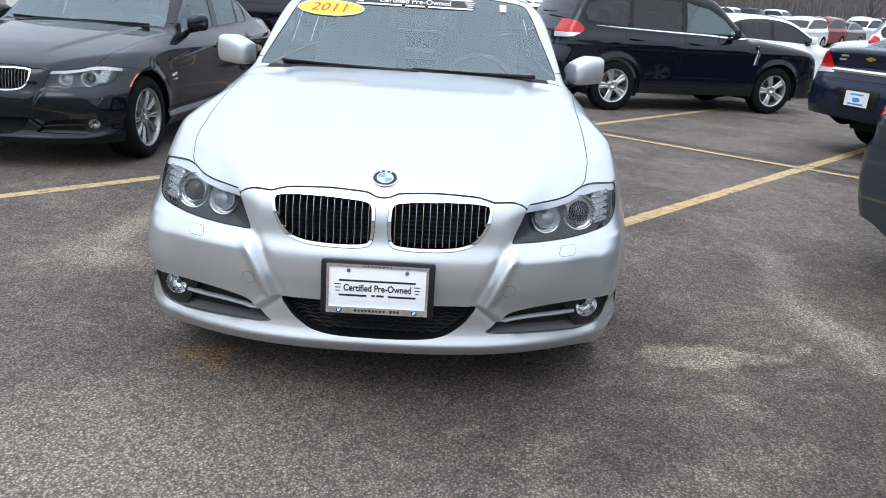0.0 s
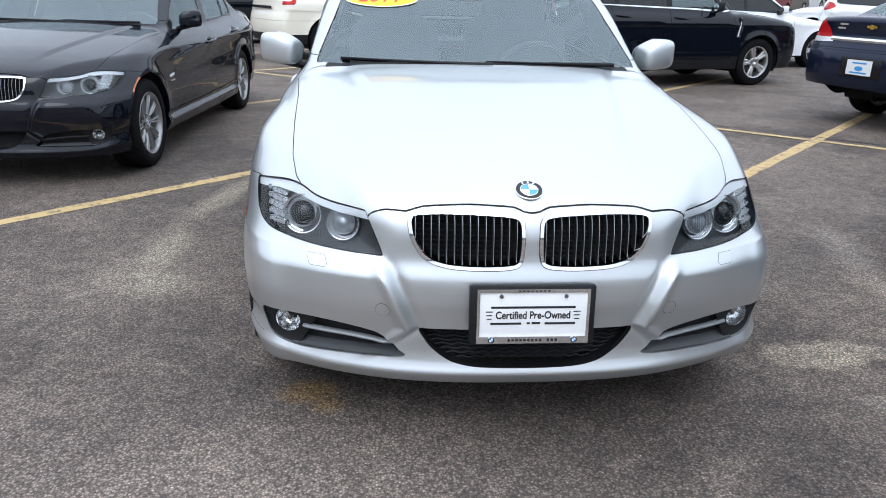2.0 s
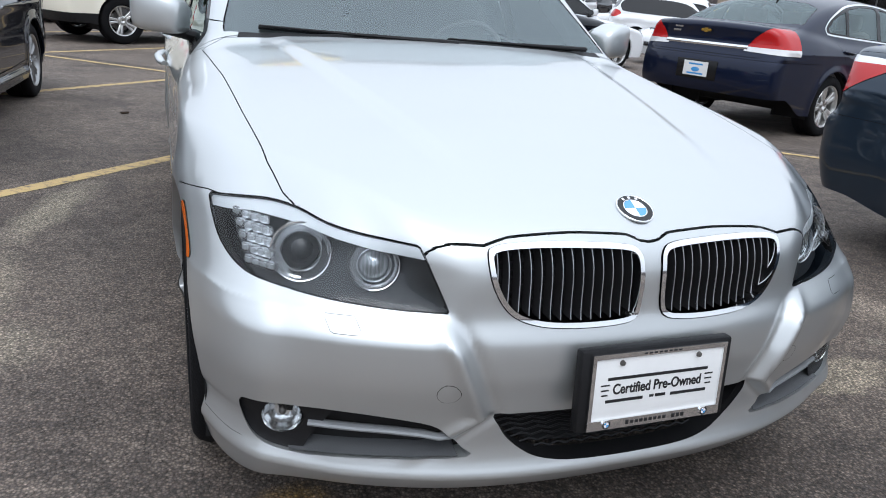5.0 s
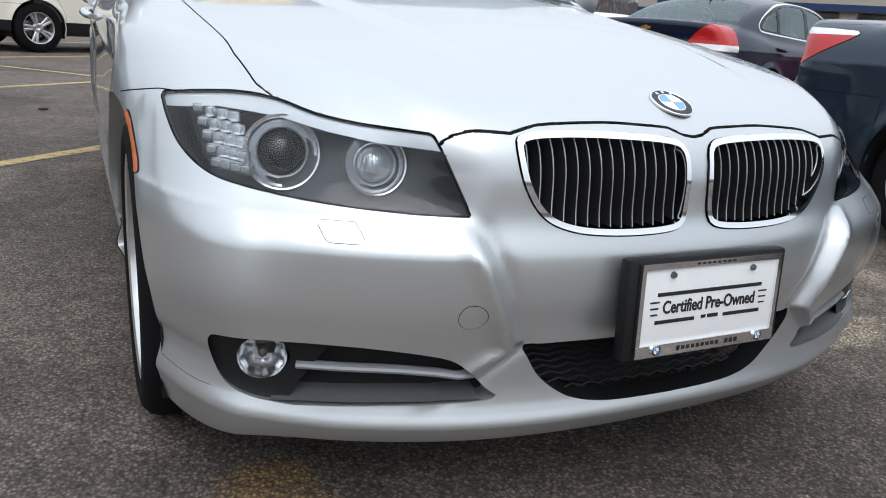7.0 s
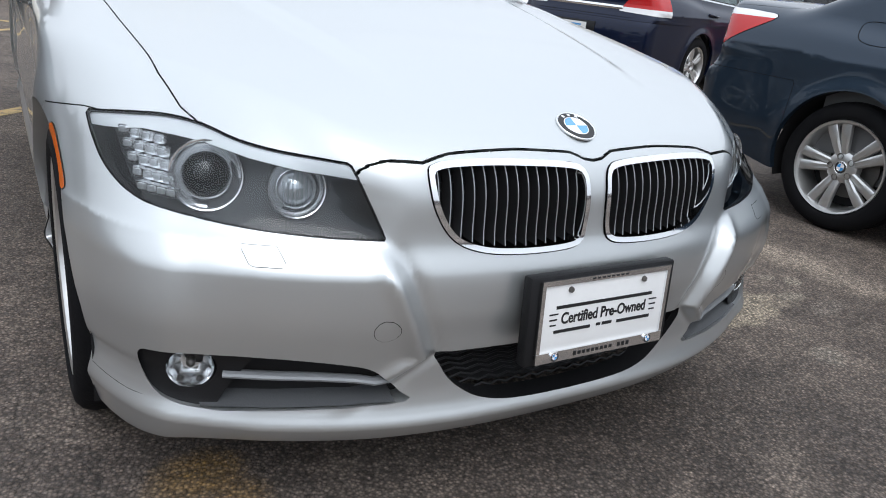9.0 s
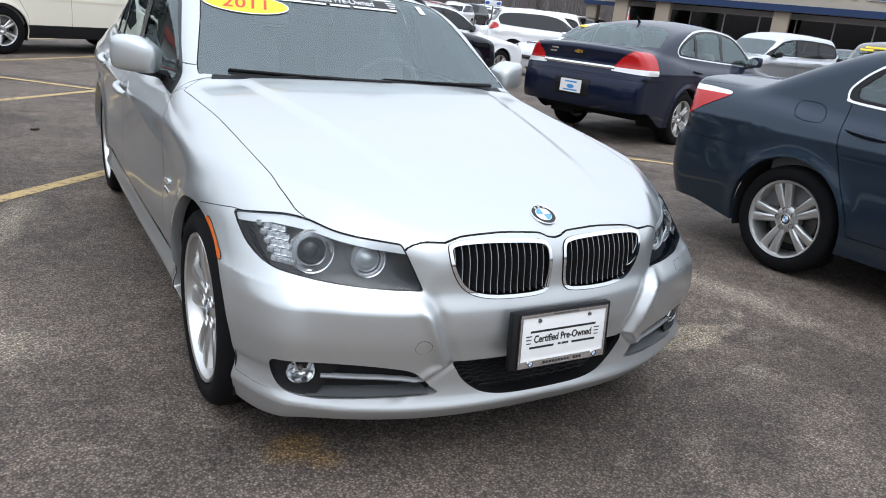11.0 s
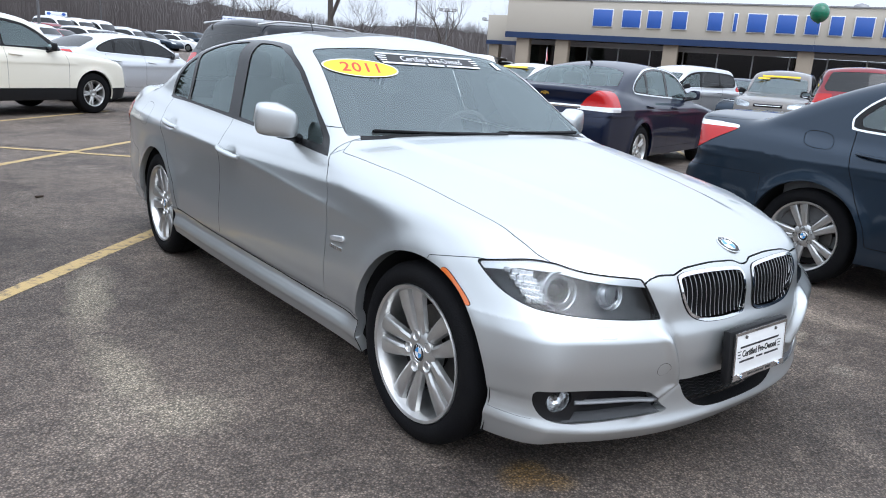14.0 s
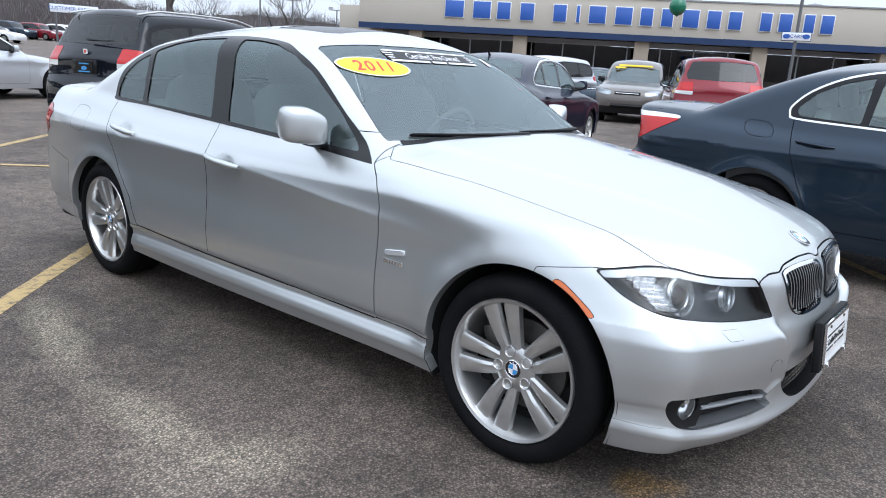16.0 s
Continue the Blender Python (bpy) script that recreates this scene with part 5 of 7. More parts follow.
SALOON_BIG = dict(
    length=4.84, half=0.915, belt=0.99, wall=0.825, crown=0.07, round=0.36, axles=(0.85, 3.738), tyre=0.322, rim=0.232, swage=0.80,
    nose=[(0.1, 0.10), (0.25, 0.03), (0.45, 0.0), (0.6, 0.02), (0.75, 0.08), (1.0, 0.2)],
    top=[(-0.1, 0.55), (0.1, 0.70), (0.4, 0.82), (0.9, 0.91), (1.4, 0.98), (2.0, 1.0), (3.6, 1.02), (4.0, 1.06), (4.4, 1.085), (4.75, 1.088), (4.95, 1.06)],
    side=[(0.12, 0.83), (0.22, 0.865), (0.35, 0.885), (0.5, 0.896), (0.68, 0.895), (0.80, 0.893), (0.90, 0.872), (0.98, 0.832), (1.05, 0.785), (1.15, 0.72)],
    tail=[(0.2, 4.72), (0.35, 4.80), (0.52, 4.84), (0.66, 4.835), (0.72, 4.79), (0.9, 4.77), (1.05, 4.79), (1.15, 4.80)],
    roof=[(1.4, 1.24), (1.9, 1.37), (2.35, 1.445), (2.75, 1.468), (3.15, 1.462), (3.55, 1.415), (3.95, 1.325), (4.4, 1.19)],
    screen=(1.50, 1.0, 1.62), rear=(4.24, 1.075, 2.10),
    screen_outline=[(-0.1, 1.52), (0.4, 1.55), (0.73, 1.66), (0.60, 2.20), (0.3, 2.13), (-0.1, 2.11)],
    rear_outline=[(-0.1, 3.72), (0.40, 3.68), (0.56, 3.78), (0.68, 4.12), (0.4, 4.22), (-0.1, 4.26)],
    trim=curve_round([(1.72, 0.985), (2.10, 1.235), (2.40, 1.352), (2.72, 1.398), (3.02, 1.392), (3.28, 1.338), (3.48, 1.240), (3.585, 1.135), (3.590, 1.075), (3.54, 1.040), (3.1, 1.018), (2.5, 0.998)], 5),
    windows=([(1.86, 1.025), (2.13, 1.215), (2.40, 1.325), (2.55, 1.355), (2.54, 1.022)], [(2.62, 1.026), (2.63, 1.368), (2.85, 1.372), (3.06, 1.357), (3.10, 1.042)], [(3.145, 1.045), (3.12, 1.342), (3.28, 1.300), (3.44, 1.222), (3.54, 1.125), (3.535, 1.070)]),
    tail_lamp=from_side(curve_round([(4.33, 0.985), (4.46, 1.005), (4.62, 1.010), (5.0, 1.010), (5.0, 0.80), (4.72, 0.795), (4.62, 0.815), (4.50, 0.885)], 4), 0.40),
    pale=lambda p: 0.976 - p[:, 2],
    head_lamp=[(0.45, 0.60), (0.80, 0.64), (0.85, 0.72), (0.70, 0.75), (0.45, 0.70)],
    doors=([(1.62, 0.34), (1.60, 0.75), (1.66, 1.05), (2.58, 1.05), (2.575, 0.7), (2.58, 0.34)], [(2.58, 0.34), (2.575, 0.7), (2.58, 1.05), (3.55, 1.06), (3.545, 0.96), (3.51, 0.80), (3.44, 0.62), (3.36, 0.46), (3.33, 0.34)]),
    handles=((2.42, 0.880), (3.375, 0.895)), handle_mat=GREY_LACQUER, boot=[(-0.1, 4.27), (0.45, 4.25), (0.66, 4.20), (0.73, 4.34), (0.71, 5.2), (-0.1, 5.2)], fuel=curve_round([(3.665, 0.915), (3.825, 0.923), (3.855, 1.008), (3.70, 1.003)], 4),
    mirror=(1.98, 1.06), bonnet=[(-0.1, 0.12), (0.4, 0.16), (0.66, 0.42), (0.78, 1.40), (0.5, 1.46), (-0.1, 1.42)],
    bump=(4.08, 0.690), bright=0.013, low=0.225, rise=0.05)

SALOON_FULL = dict(
    length=5.09, half=0.925, belt=1.00, wall=0.83, crown=0.06, round=0.34, axles=(1.06, 3.87), tyre=0.328, rim=0.225, swage=0.83,
    nose=[(0.1, 0.12), (0.25, 0.05), (0.45, 0.0), (0.6, 0.02), (0.75, 0.10), (1.0, 0.25)],
    top=[(-0.1, 0.6), (0.15, 0.74), (0.5, 0.84), (1.1, 0.93), (1.6, 0.99), (2.2, 1.0), (3.8, 1.05), (4.2, 1.105), (4.6, 1.128), (4.95, 1.125), (5.15, 1.08)],
    side=[(0.12, 0.84), (0.22, 0.87), (0.35, 0.885), (0.5, 0.895), (0.68, 0.897), (0.82, 0.895), (0.92, 0.880), (1.0, 0.845), (1.08, 0.80), (1.18, 0.73)],
    tail=[(0.2, 4.90), (0.32, 5.0), (0.45, 5.07), (0.60, 5.085), (0.70, 5.078), (0.76, 5.062), (0.82, 5.032), (0.88, 5.012), (0.96, 5.006), (1.10, 5.02), (1.2, 5.02)],
    roof=[(1.5, 1.25), (2.0, 1.385), (2.5, 1.47), (3.0, 1.492), (3.4, 1.48), (3.8, 1.43), (4.2, 1.33), (4.6, 1.18)],
    screen=(1.62, 1.0, 1.62), rear=(4.60, 1.11, 2.05),
    screen_outline=[(-0.1, 1.64), (0.4, 1.67), (0.74, 1.78), (0.62, 2.34), (0.3, 2.27), (-0.1, 2.25)],
    rear_outline=[(-0.1, 3.93), (0.42, 3.90), (0.58, 3.98), (0.69, 4.38), (0.4, 4.50), (-0.1, 4.54)],
    trim=curve_round([(1.86, 1.0), (2.22, 1.24), (2.52, 1.365), (2.9, 1.418), (3.3, 1.415), (3.65, 1.365), (3.95, 1.25), (4.08, 1.15), (4.07, 1.10), (3.98, 1.065), (3.3, 1.035), (2.6, 1.012)], 5),
    windows=([(2.0, 1.04), (2.25, 1.22), (2.55, 1.34), (2.86, 1.385), (2.86, 1.045)], [(2.93, 1.05), (2.94, 1.388), (3.28, 1.386), (3.58, 1.345), (3.60, 1.075)], [(3.65, 1.085), (3.65, 1.325), (3.90, 1.225), (4.01, 1.14), (3.99, 1.10)]),
    tail_lamp=rear_view([(0.95, 1.10), (0.68, 1.095), (0.56, 1.00), (0.455, 0.855), (0.95, 0.835)], 4.62),
    pale=lambda p: p[:, 2] - 0.900,
    head_lamp=[(0.45, 0.62), (0.80, 0.66), (0.86, 0.76), (0.70, 0.78), (0.45, 0.72)],
    doors=([(1.75, 0.34), (1.73, 0.75), (1.80, 1.07), (2.90, 1.07), (2.89, 0.7), (2.90, 0.34)], [(2.90, 0.34), (2.89, 0.7), (2.90, 1.07), (3.88, 1.10), (3.86, 0.98), (3.72, 0.80), (3.58, 0.62), (3.49, 0.46), (3.46, 0.34)]),
    boot=[(-0.1, 4.56), (0.45, 4.53), (0.70, 4.44), (0.72, 4.60), (0.60, 5.3), (-0.1, 5.3)], handles=((2.72, 0.885), (3.66, 0.905)), mirror=(2.08, 1.07), fuel=None,
    bonnet=[(-0.1, 0.12), (0.4, 0.16), (0.66, 0.42), (0.78, 1.5), (0.5, 1.56), (-0.1, 1.52)],
    bump=(4.2, 0.775), bright=0.016, low=0.235, rise=0.17)

OFFROADER = dict(
    length=4.576, half=0.925, belt=1.08, wall=0.845, lean=0.26, crown=0.06, round=0.30, axles=(0.93, 3.637), tyre=0.350, rim=0.232, swage=0.92,
    nose=[(0.1, 0.14), (0.3, 0.05), (0.5, 0.0), (0.75, 0.02), (0.9, 0.08), (1.1, 0.2)],
    top=[(-0.1, 0.70), (0.1, 0.88), (0.4, 0.99), (0.9, 1.06), (1.3, 1.10), (2.0, 1.10), (4.2, 1.12), (4.7, 1.12)],
    side=[(0.12, 0.84), (0.25, 0.875), (0.4, 0.895), (0.6, 0.900), (0.8, 0.898), (0.95, 0.893), (1.05, 0.870), (1.12, 0.835), (1.25, 0.76)],
    tail=[(0.2, 4.46), (0.4, 4.55), (0.6, 4.57), (0.75, 4.55), (0.9, 4.50), (1.15, 4.48), (1.3, 4.45)],
    roof=[(1.2, 1.38), (1.6, 1.55), (2.0, 1.67), (2.5, 1.735), (3.0, 1.750), (3.6, 1.742), (4.1, 1.710), (4.5, 1.66)],
    screen=(1.33, 1.08, 1.20), rear=(4.50, 1.10, 0.62),
    screen_outline=[(-0.1, 1.35), (0.4, 1.38), (0.74, 1.48), (0.66, 1.92), (0.3, 1.85), (-0.1, 1.83)],
    rear_view=[(-0.1, 1.26), (0.62, 1.275), (0.67, 1.33), (0.58, 1.60), (0.5, 1.62), (-0.1, 1.64)],
    trim=curve_round([(1.52, 1.085), (1.85, 1.34), (2.15, 1.50), (2.6, 1.575), (3.1, 1.585), (3.7, 1.565), (4.05, 1.52), (4.20, 1.40), (4.18, 1.24), (4.05, 1.165), (3.2, 1.125), (2.3, 1.10)], 5),
    windows=([(1.70, 1.13), (1.92, 1.33), (2.18, 1.465), (2.55, 1.535), (2.54, 1.13)], [(2.62, 1.135), (2.63, 1.54), (3.05, 1.55), (3.40, 1.545), (3.42, 1.16)], [(3.48, 1.165), (3.46, 1.54), (3.85, 1.51), (4.08, 1.45), (4.14, 1.34), (4.10, 1.22)]),
    tail_lamp=from_side(curve_round([(4.16, 1.09), (4.24, 1.19), (4.45, 1.235), (4.7, 1.24), (4.7, 0.98), (4.40, 0.985), (4.27, 1.02)], 3), 0.52),
    pale=lambda p: p[:, 2] - 1.045,
    head_lamp=[(0.45, 0.74), (0.80, 0.78), (0.86, 0.90), (0.70, 0.92), (0.45, 0.86)],
    doors=([(1.45, 0.40), (1.43, 0.85), (1.50, 1.13), (2.58, 1.14), (2.57, 0.7), (2.58, 0.40)], [(2.58, 0.40), (2.57, 0.7), (2.58, 1.14), (3.55, 1.17), (3.52, 1.0), (3.38, 0.80), (3.27, 0.62), (3.24, 0.40)]),
    handles=((2.40, 0.98), (3.36, 1.0)), mirror=(1.80, 1.14), fuel=None,
    bonnet=[(-0.1, 0.12), (0.4, 0.16), (0.68, 0.42), (0.78, 1.2), (0.5, 1.28), (-0.1, 1.25)],
    bump=(4.0, 0.70), bright=0.022, strip_below=1.118, front_glass=GLASS, mirror_mat=PLASTIC, clad=0.44, low=0.26, rise=0.08)

WAGON = dict(OFFROADER)
WAGON.update(
    length=4.717, half=0.960, wall=0.875, axles=(0.95, 3.774), tyre=0.362, rim=0.232, clad=0.46, bright=0.0, swage=0.0,
    tail=[(0.2, 4.58), (0.4, 4.68), (0.6, 4.71), (0.75, 4.69), (0.9, 4.64), (1.15, 4.61), (1.3, 4.58)],
    side=[(0.12, 0.87), (0.25, 0.905), (0.4, 0.925), (0.6, 0.932), (0.8, 0.930), (0.95, 0.925), (1.05, 0.900), (1.12, 0.865), (1.25, 0.79)],
    roof=[(1.2, 1.36), (1.6, 1.52), (2.0, 1.63), (2.5, 1.695), (3.0, 1.705), (3.6, 1.692), (4.2, 1.650), (4.7, 1.58)],
    rear=(4.62, 1.10, 0.60),
    trim=curve_round([(1.55, 1.095), (1.87, 1.34), (2.17, 1.49), (2.6, 1.565), (3.1, 1.577), (3.7, 1.555), (4.10, 1.49), (4.27, 1.36), (4.18, 1.20), (4.02, 1.165), (3.2, 1.135), (2.3, 1.11)], 5),
    windows=([(1.72, 1.135), (1.94, 1.33), (2.20, 1.46), (2.62, 1.53), (2.61, 1.14)], [(2.64, 1.14), (2.65, 1.535), (3.05, 1.545), (3.42, 1.54), (3.44, 1.165)], [(3.46, 1.168), (3.45, 1.535), (3.90, 1.49), (4.08, 1.43), (4.20, 1.34), (4.14, 1.22)]),
    tail_lamp=from_side(curve_round([(4.36, 1.00), (4.36, 1.19), (4.60, 1.22), (4.9, 1.22), (4.9, 0.98), (4.5, 0.97)], 4), 0.76),
    pale=lambda p: np.maximum(np.abs(p[:, 2] - 1.09) - 0.06, np.abs(p[:, 1] - 4.50) - 0.075),
    doors=([(1.48, 0.46), (1.46, 0.85), (1.53, 1.13), (2.63, 1.14), (2.62, 0.7), (2.63, 0.46)], [(2.63, 0.46), (2.62, 0.7), (2.63, 1.14), (3.62, 1.17), (3.60, 1.0), (3.48, 0.82), (3.38, 0.62), (3.35, 0.46)]),
    handles=((2.46, 1.0), (3.42, 1.02)), front_glass=GLASS, mirror_mat=PLASTIC, rise=0.06)


def back_y(form, x, z):
    """Where the form's back lies at x, z."""
    lo, hi = np.full(np.shape(x), 3.0), np.full(np.shape(x), 6.0)
    for _ in range(24):
        m = (lo + hi) / 2
        out = form(np.abs(np.asarray(x, float)), m, np.asarray(z, float)) > 0
        lo, hi = np.where(out, lo, m), np.where(out, m, hi)
    return hi


def parked(heading_x, heading_y, local, spot):
    """The pose of a car that faces a heading, with a local point of it over a spot on the ground."""
    rz = math.degrees(math.atan2(heading_x, -heading_y))
    turn = pose(0, 0, 0, 0, 0, rz)
    off = turn @ Vector((*local, 0))
    return pose(spot[0] - off.x, spot[1] - off.y, 0, 0, 0, rz)


def repaint(thing_ob, table, labels=""):
    """Other lacquers on a copied car."""
    for o in thing_ob.children_recursive:
        for slot in o.material_slots:
            if slot.material and slot.material.name in table:
                other = table[slot.material.name]
                slot.link = "OBJECT"
                slot.material = other
    return thing_ob


# black twin of the silver saloon, with other wheels
def black_twin(source):
    twin = copy_thing(source, parked(-0.06, -1.0, (0.855, 0.776), (-2.10, 3.66)))
    twin.name = "black_saloon"
    tagged(twin, "black four-door saloon car with multi-spoke alloy wheels", "car", "parked cars")
    for o in [c for c in twin.children if c.name.startswith("wheel") and c.type == "EMPTY"]:
        for k in list(o.children_recursive) + [o]:
            bpy.data.objects.remove(k)
    repaint(twin, {SILVER.name: BLACK_LACQUER, RIM.name: SATIN, GREY_PLASTIC.name: PLASTIC})
    for side in (-1, 1):
        for ay in (0.776, 3.536):
            wheel(twin, (side * 0.748, ay, 0.318), side, (10, 0.085, 0.0085), 0.222, rim_mat=RIM_DULL)
    return twin
# ---- cars in their places ----
hero = compact_saloon("silver_saloon", "silver four-door saloon car with dealer stickers on its windscreen", SILVER, (5, 0.225, 0.0305), True, "parked cars")
hero.matrix_world = pose(0, 0.1, 0, 0, 0, -0.38) @ pose(0, -0.1, 0)
windscreen_stickers(black_twin(hero), False)
number_plate(hero)
windscreen_stickers(hero)

slate, slate_form = build_car("slate_saloon", "dark slate-blue large saloon car with chrome window strips", SALOON_BIG, GREY_LACQUER, parked(0, -1, (-0.885, 3.738), (2.585, 1.14)), "parked cars", 0.02, GLASS, (5, 0.205, 0.027), True)
part("boot_emblem", lathe([(0.0, 0.0001), (0.004, 0.038), (0.0, 0.04)], 20, "Y"), CHROME, slate).location = (0, 4.80, 0.98)

navy, navy_form = build_car("navy_saloon", "dark blue full-size saloon car with a chrome boot strip", SALOON_FULL, NAVY_LACQUER, parked(0.965, 0.265, (0, 5.09), (4.49, 5.50)), "parked cars", 0.022, GLASS, (5, 0.16, 0.026))
xs = np.linspace(-0.50, 0.50, 13)
strip = tube([(x, y - 0.012, 0.890) for x, y in zip(xs, back_y(navy_form, xs, np.full(13, 0.890)))], 0.027, 8)
part("boot_strip", strip, CHROME, navy, "bright chrome boot strip")
part("plate_recess", block((0.50, 0.05, 0.20), pose(0, 5.066, 0.62), 0.01), SATIN, navy)
dealer_plate(navy, pose(0, 5.100, 0.625, 90, 0, 180))
gold = material("gold_badge", (0.62, 0.40, 0.08), 0.25, 0.9)
part("boot_badge", block((0.12, 0.008, 0.026), pose(0, 5.03, 1.025)), gold, navy, smooth=False)
part("boot_badge_bar", block((0.045, 0.010, 0.045), pose(0, 5.03, 1.025)), gold, navy, smooth=False)
for x in (0.38, 0.36):
    part("model_lettering", block((0.10, 0.006, 0.018), pose(x, 5.01, 1.00 if x > 0.37 else 1.04)), CHROME, navy, smooth=False)
part("roof_aerial", tube([(0, 3.75, 1.42), (0, 3.80, 1.47), (0, 3.86, 1.51)], [0.022, 0.012, 0.006], 8), PLASTIC, navy)

def roof_rails(car, y0, y1, x, z, mat):
    for side in (-1, 1):
        pts = [(side * x, y0 + (y1 - y0) * u, z + 0.055 * min(1, 6 * u, 6 * (1 - u)) - 0.02 * (2 * u - 1) ** 2) for u in np.linspace(0, 1, 13)]
        part("roof_rail", tube(pts, 0.014, 8), mat, car)

vue, vue_form = build_car("black_offroader", "black sport utility car with silver roof rails", OFFROADER, BLACK_LACQUER, parked(0.965, 0.262, (-0.80, 3.637), (2.645, 8.53)), "parked cars", 0.024, GLASS_TINT, (5, 0.16, 0.024))
roof_rails(vue, 2.0, 4.2, 0.60, 1.665, RIM)
part("rear_wiper", tube([(0.0, 4.44, 1.315), (-0.25, 4.44, 1.31), (-0.45, 4.43, 1.315)], [0.014, 0.010, 0.006], 6), PLASTIC, vue)
part("plate_bay", block((0.42, 0.03, 0.17), pose(0, 4.50, 0.98), 0.008), SATIN, vue)
dealer_plate(vue, pose(0, 4.521, 0.975, 90, 0, 180), SATIN)
part("tailgate_badge", block((0.06, 0.012, 0.06), pose(0, 4.485, 1.17)), STICKER_WHITE, vue, smooth=False)
part("tailgate_badge_mark", block((0.034, 0.014, 0.034), pose(0, 4.486, 1.17)), STICKER_RED, vue, smooth=False)

for side in (-1, 1):
    vx = float(side_x(vue_form, [1.33], [0.86])[0])
    vent = part("wing_vent", tube([(side * (vx + 0.006), 1.36, 0.72), (side * (vx + 0.006), 1.33, 0.86), (side * (vx - 0.002), 1.35, 1.00)], [0.022, 0.026, 0.022], 8, False, 1.0), CHROME, vue, "bright chrome vent on the wing")
    part("vent_mesh", tube([(side * (vx + 0.020), 1.355, 0.74), (side * (vx + 0.022), 1.335, 0.86), (side * (vx + 0.014), 1.35, 0.98)], [0.013, 0.016, 0.013], 6), DARK, vent)
edge, edge_form = build_car("cream_wagon", "cream-white crossover car with black lower cladding", WAGON, CREAM_LACQUER, parked(0.875, 0.485, (-0.83, 3.774), (-1.45, 12.2)), "parked cars", 0.026, GLASS_TINT, (5, 0.18, 0.022))

part("roof_spoiler", soft_box((1.16, 0.30, 0.05), pose(0, 4.26, 1.598, -8), 0.5, 4), CREAM_LACQUER, edge)
part("tailgate_strip", block((0.9, 0.03, 0.05), pose(0, 4.67, 0.92), 0.008), SATIN, edge)
# cars standing further off
def farther(name, label, s, body, m, step=0.04, style=(5, 0.18, 0.024)):
    car, form = build_car(name, label, s, body, m, "cars further off", step, GLASS_TINT, style, False, False)
    return car, form
plain_saloon, saloon_form = farther("pale_saloon", "pale silver saloon car with alloy wheels", SALOON_FULL, PALE_LACQUER, parked(0.93, 0.37, (-0.8, 3.87), (1.95, 16.3)))
plain_cross, cross_form = farther("white_crossover", "white compact crossover car with dark windows", OFFROADER, WHITE_LACQUER, parked(-0.75, 0.66, (0, 2.3), (14.4, 20.3)))
def front_dress(car, form):
    """Grille and lower intake on a car that shows its front."""
    for nm, z, w, h in (("grille", 0.80, 0.34, 0.045), ("lower_grille", 0.47, 0.42, 0.05)):
        xs = np.linspace(-w, w, 9)
        ys = front_y(form, np.abs(xs), np.full(9, z))
        part(nm, tube([(x, y - 0.004, z) for x, y in zip(xs, ys)], h, 8, False, 1.0), SATIN, car)
    xs = np.linspace(-0.30, 0.30, 7)
    part("grille_bar", tube([(x, y - 0.045, 0.80) for x, y in zip(xs, front_y(form, np.abs(xs), np.full(7, 0.80)))], 0.012, 6), CHROME, car)


front_dress(plain_cross, cross_form)
front_dress(plain_saloon, saloon_form)
def again(source, name, label, table, m):
    c = repaint(copy_thing(source, m), table)
    c.name = name
    return tagged(c, label, "car", "cars further off")
P_, W_ = PALE_LACQUER.name, WHITE_LACQUER.name
again(plain_saloon, "white_saloon", "white saloon car seen across the lane", {P_: WHITE_LACQUER}, parked(0.95, 0.30, (-0.8, 1.06), (8.04, 12.34)))
again(plain_cross, "silver_crossover", "silver crossover car with dark windows", {W_: PALE_LACQUER}, parked(-0.85, 0.10, (0, 2.3), (17.1, 12.35)))
bronze = again(plain_cross, "bronze_crossover", "bronze compact crossover car with a yellow windscreen banner", {W_: BRONZE_LACQUER}, parked(-0.93, -0.36, (0, 0.2), (15.9, 8.6)))
for bx, bz, bw in ((0.0, 1.555, 0.95), (-0.42, 1.49, 0.30)):
    part("banner_sticker", block((bw, 0.012, 0.055), pose(bx, 1.865 + (bz - 1.555) * 1.2 - 0.005, bz, -40)), STICKER_YELLOW, bronze, "yellow windscreen banner")
red = again(plain_cross, "red_crossover", "red crossover car seen from behind", {W_: RED_LACQUER}, parked(0.90, 0.44, (0, 4.5), (11.75, 4.65)))
again(plain_saloon, "grey_saloon", "dark grey saloon car facing the lane", {P_: GREY_LACQUER}, parked(-0.90, -0.44, (0, 0.2), (18.3, 11.0)))

hatch = again(plain_saloon, "white_saloon", "white saloon car with a yellow windscreen banner", {P_: WHITE_LACQUER}, parked(-1.0, -0.06, (0, 0.1), (10.0, 13.9)))
part("banner_sticker", block((0.9, 0.012, 0.09), pose(0, 2.175, 1.36, -58)), STICKER_YELLOW, hatch, "yellow windscreen banner")
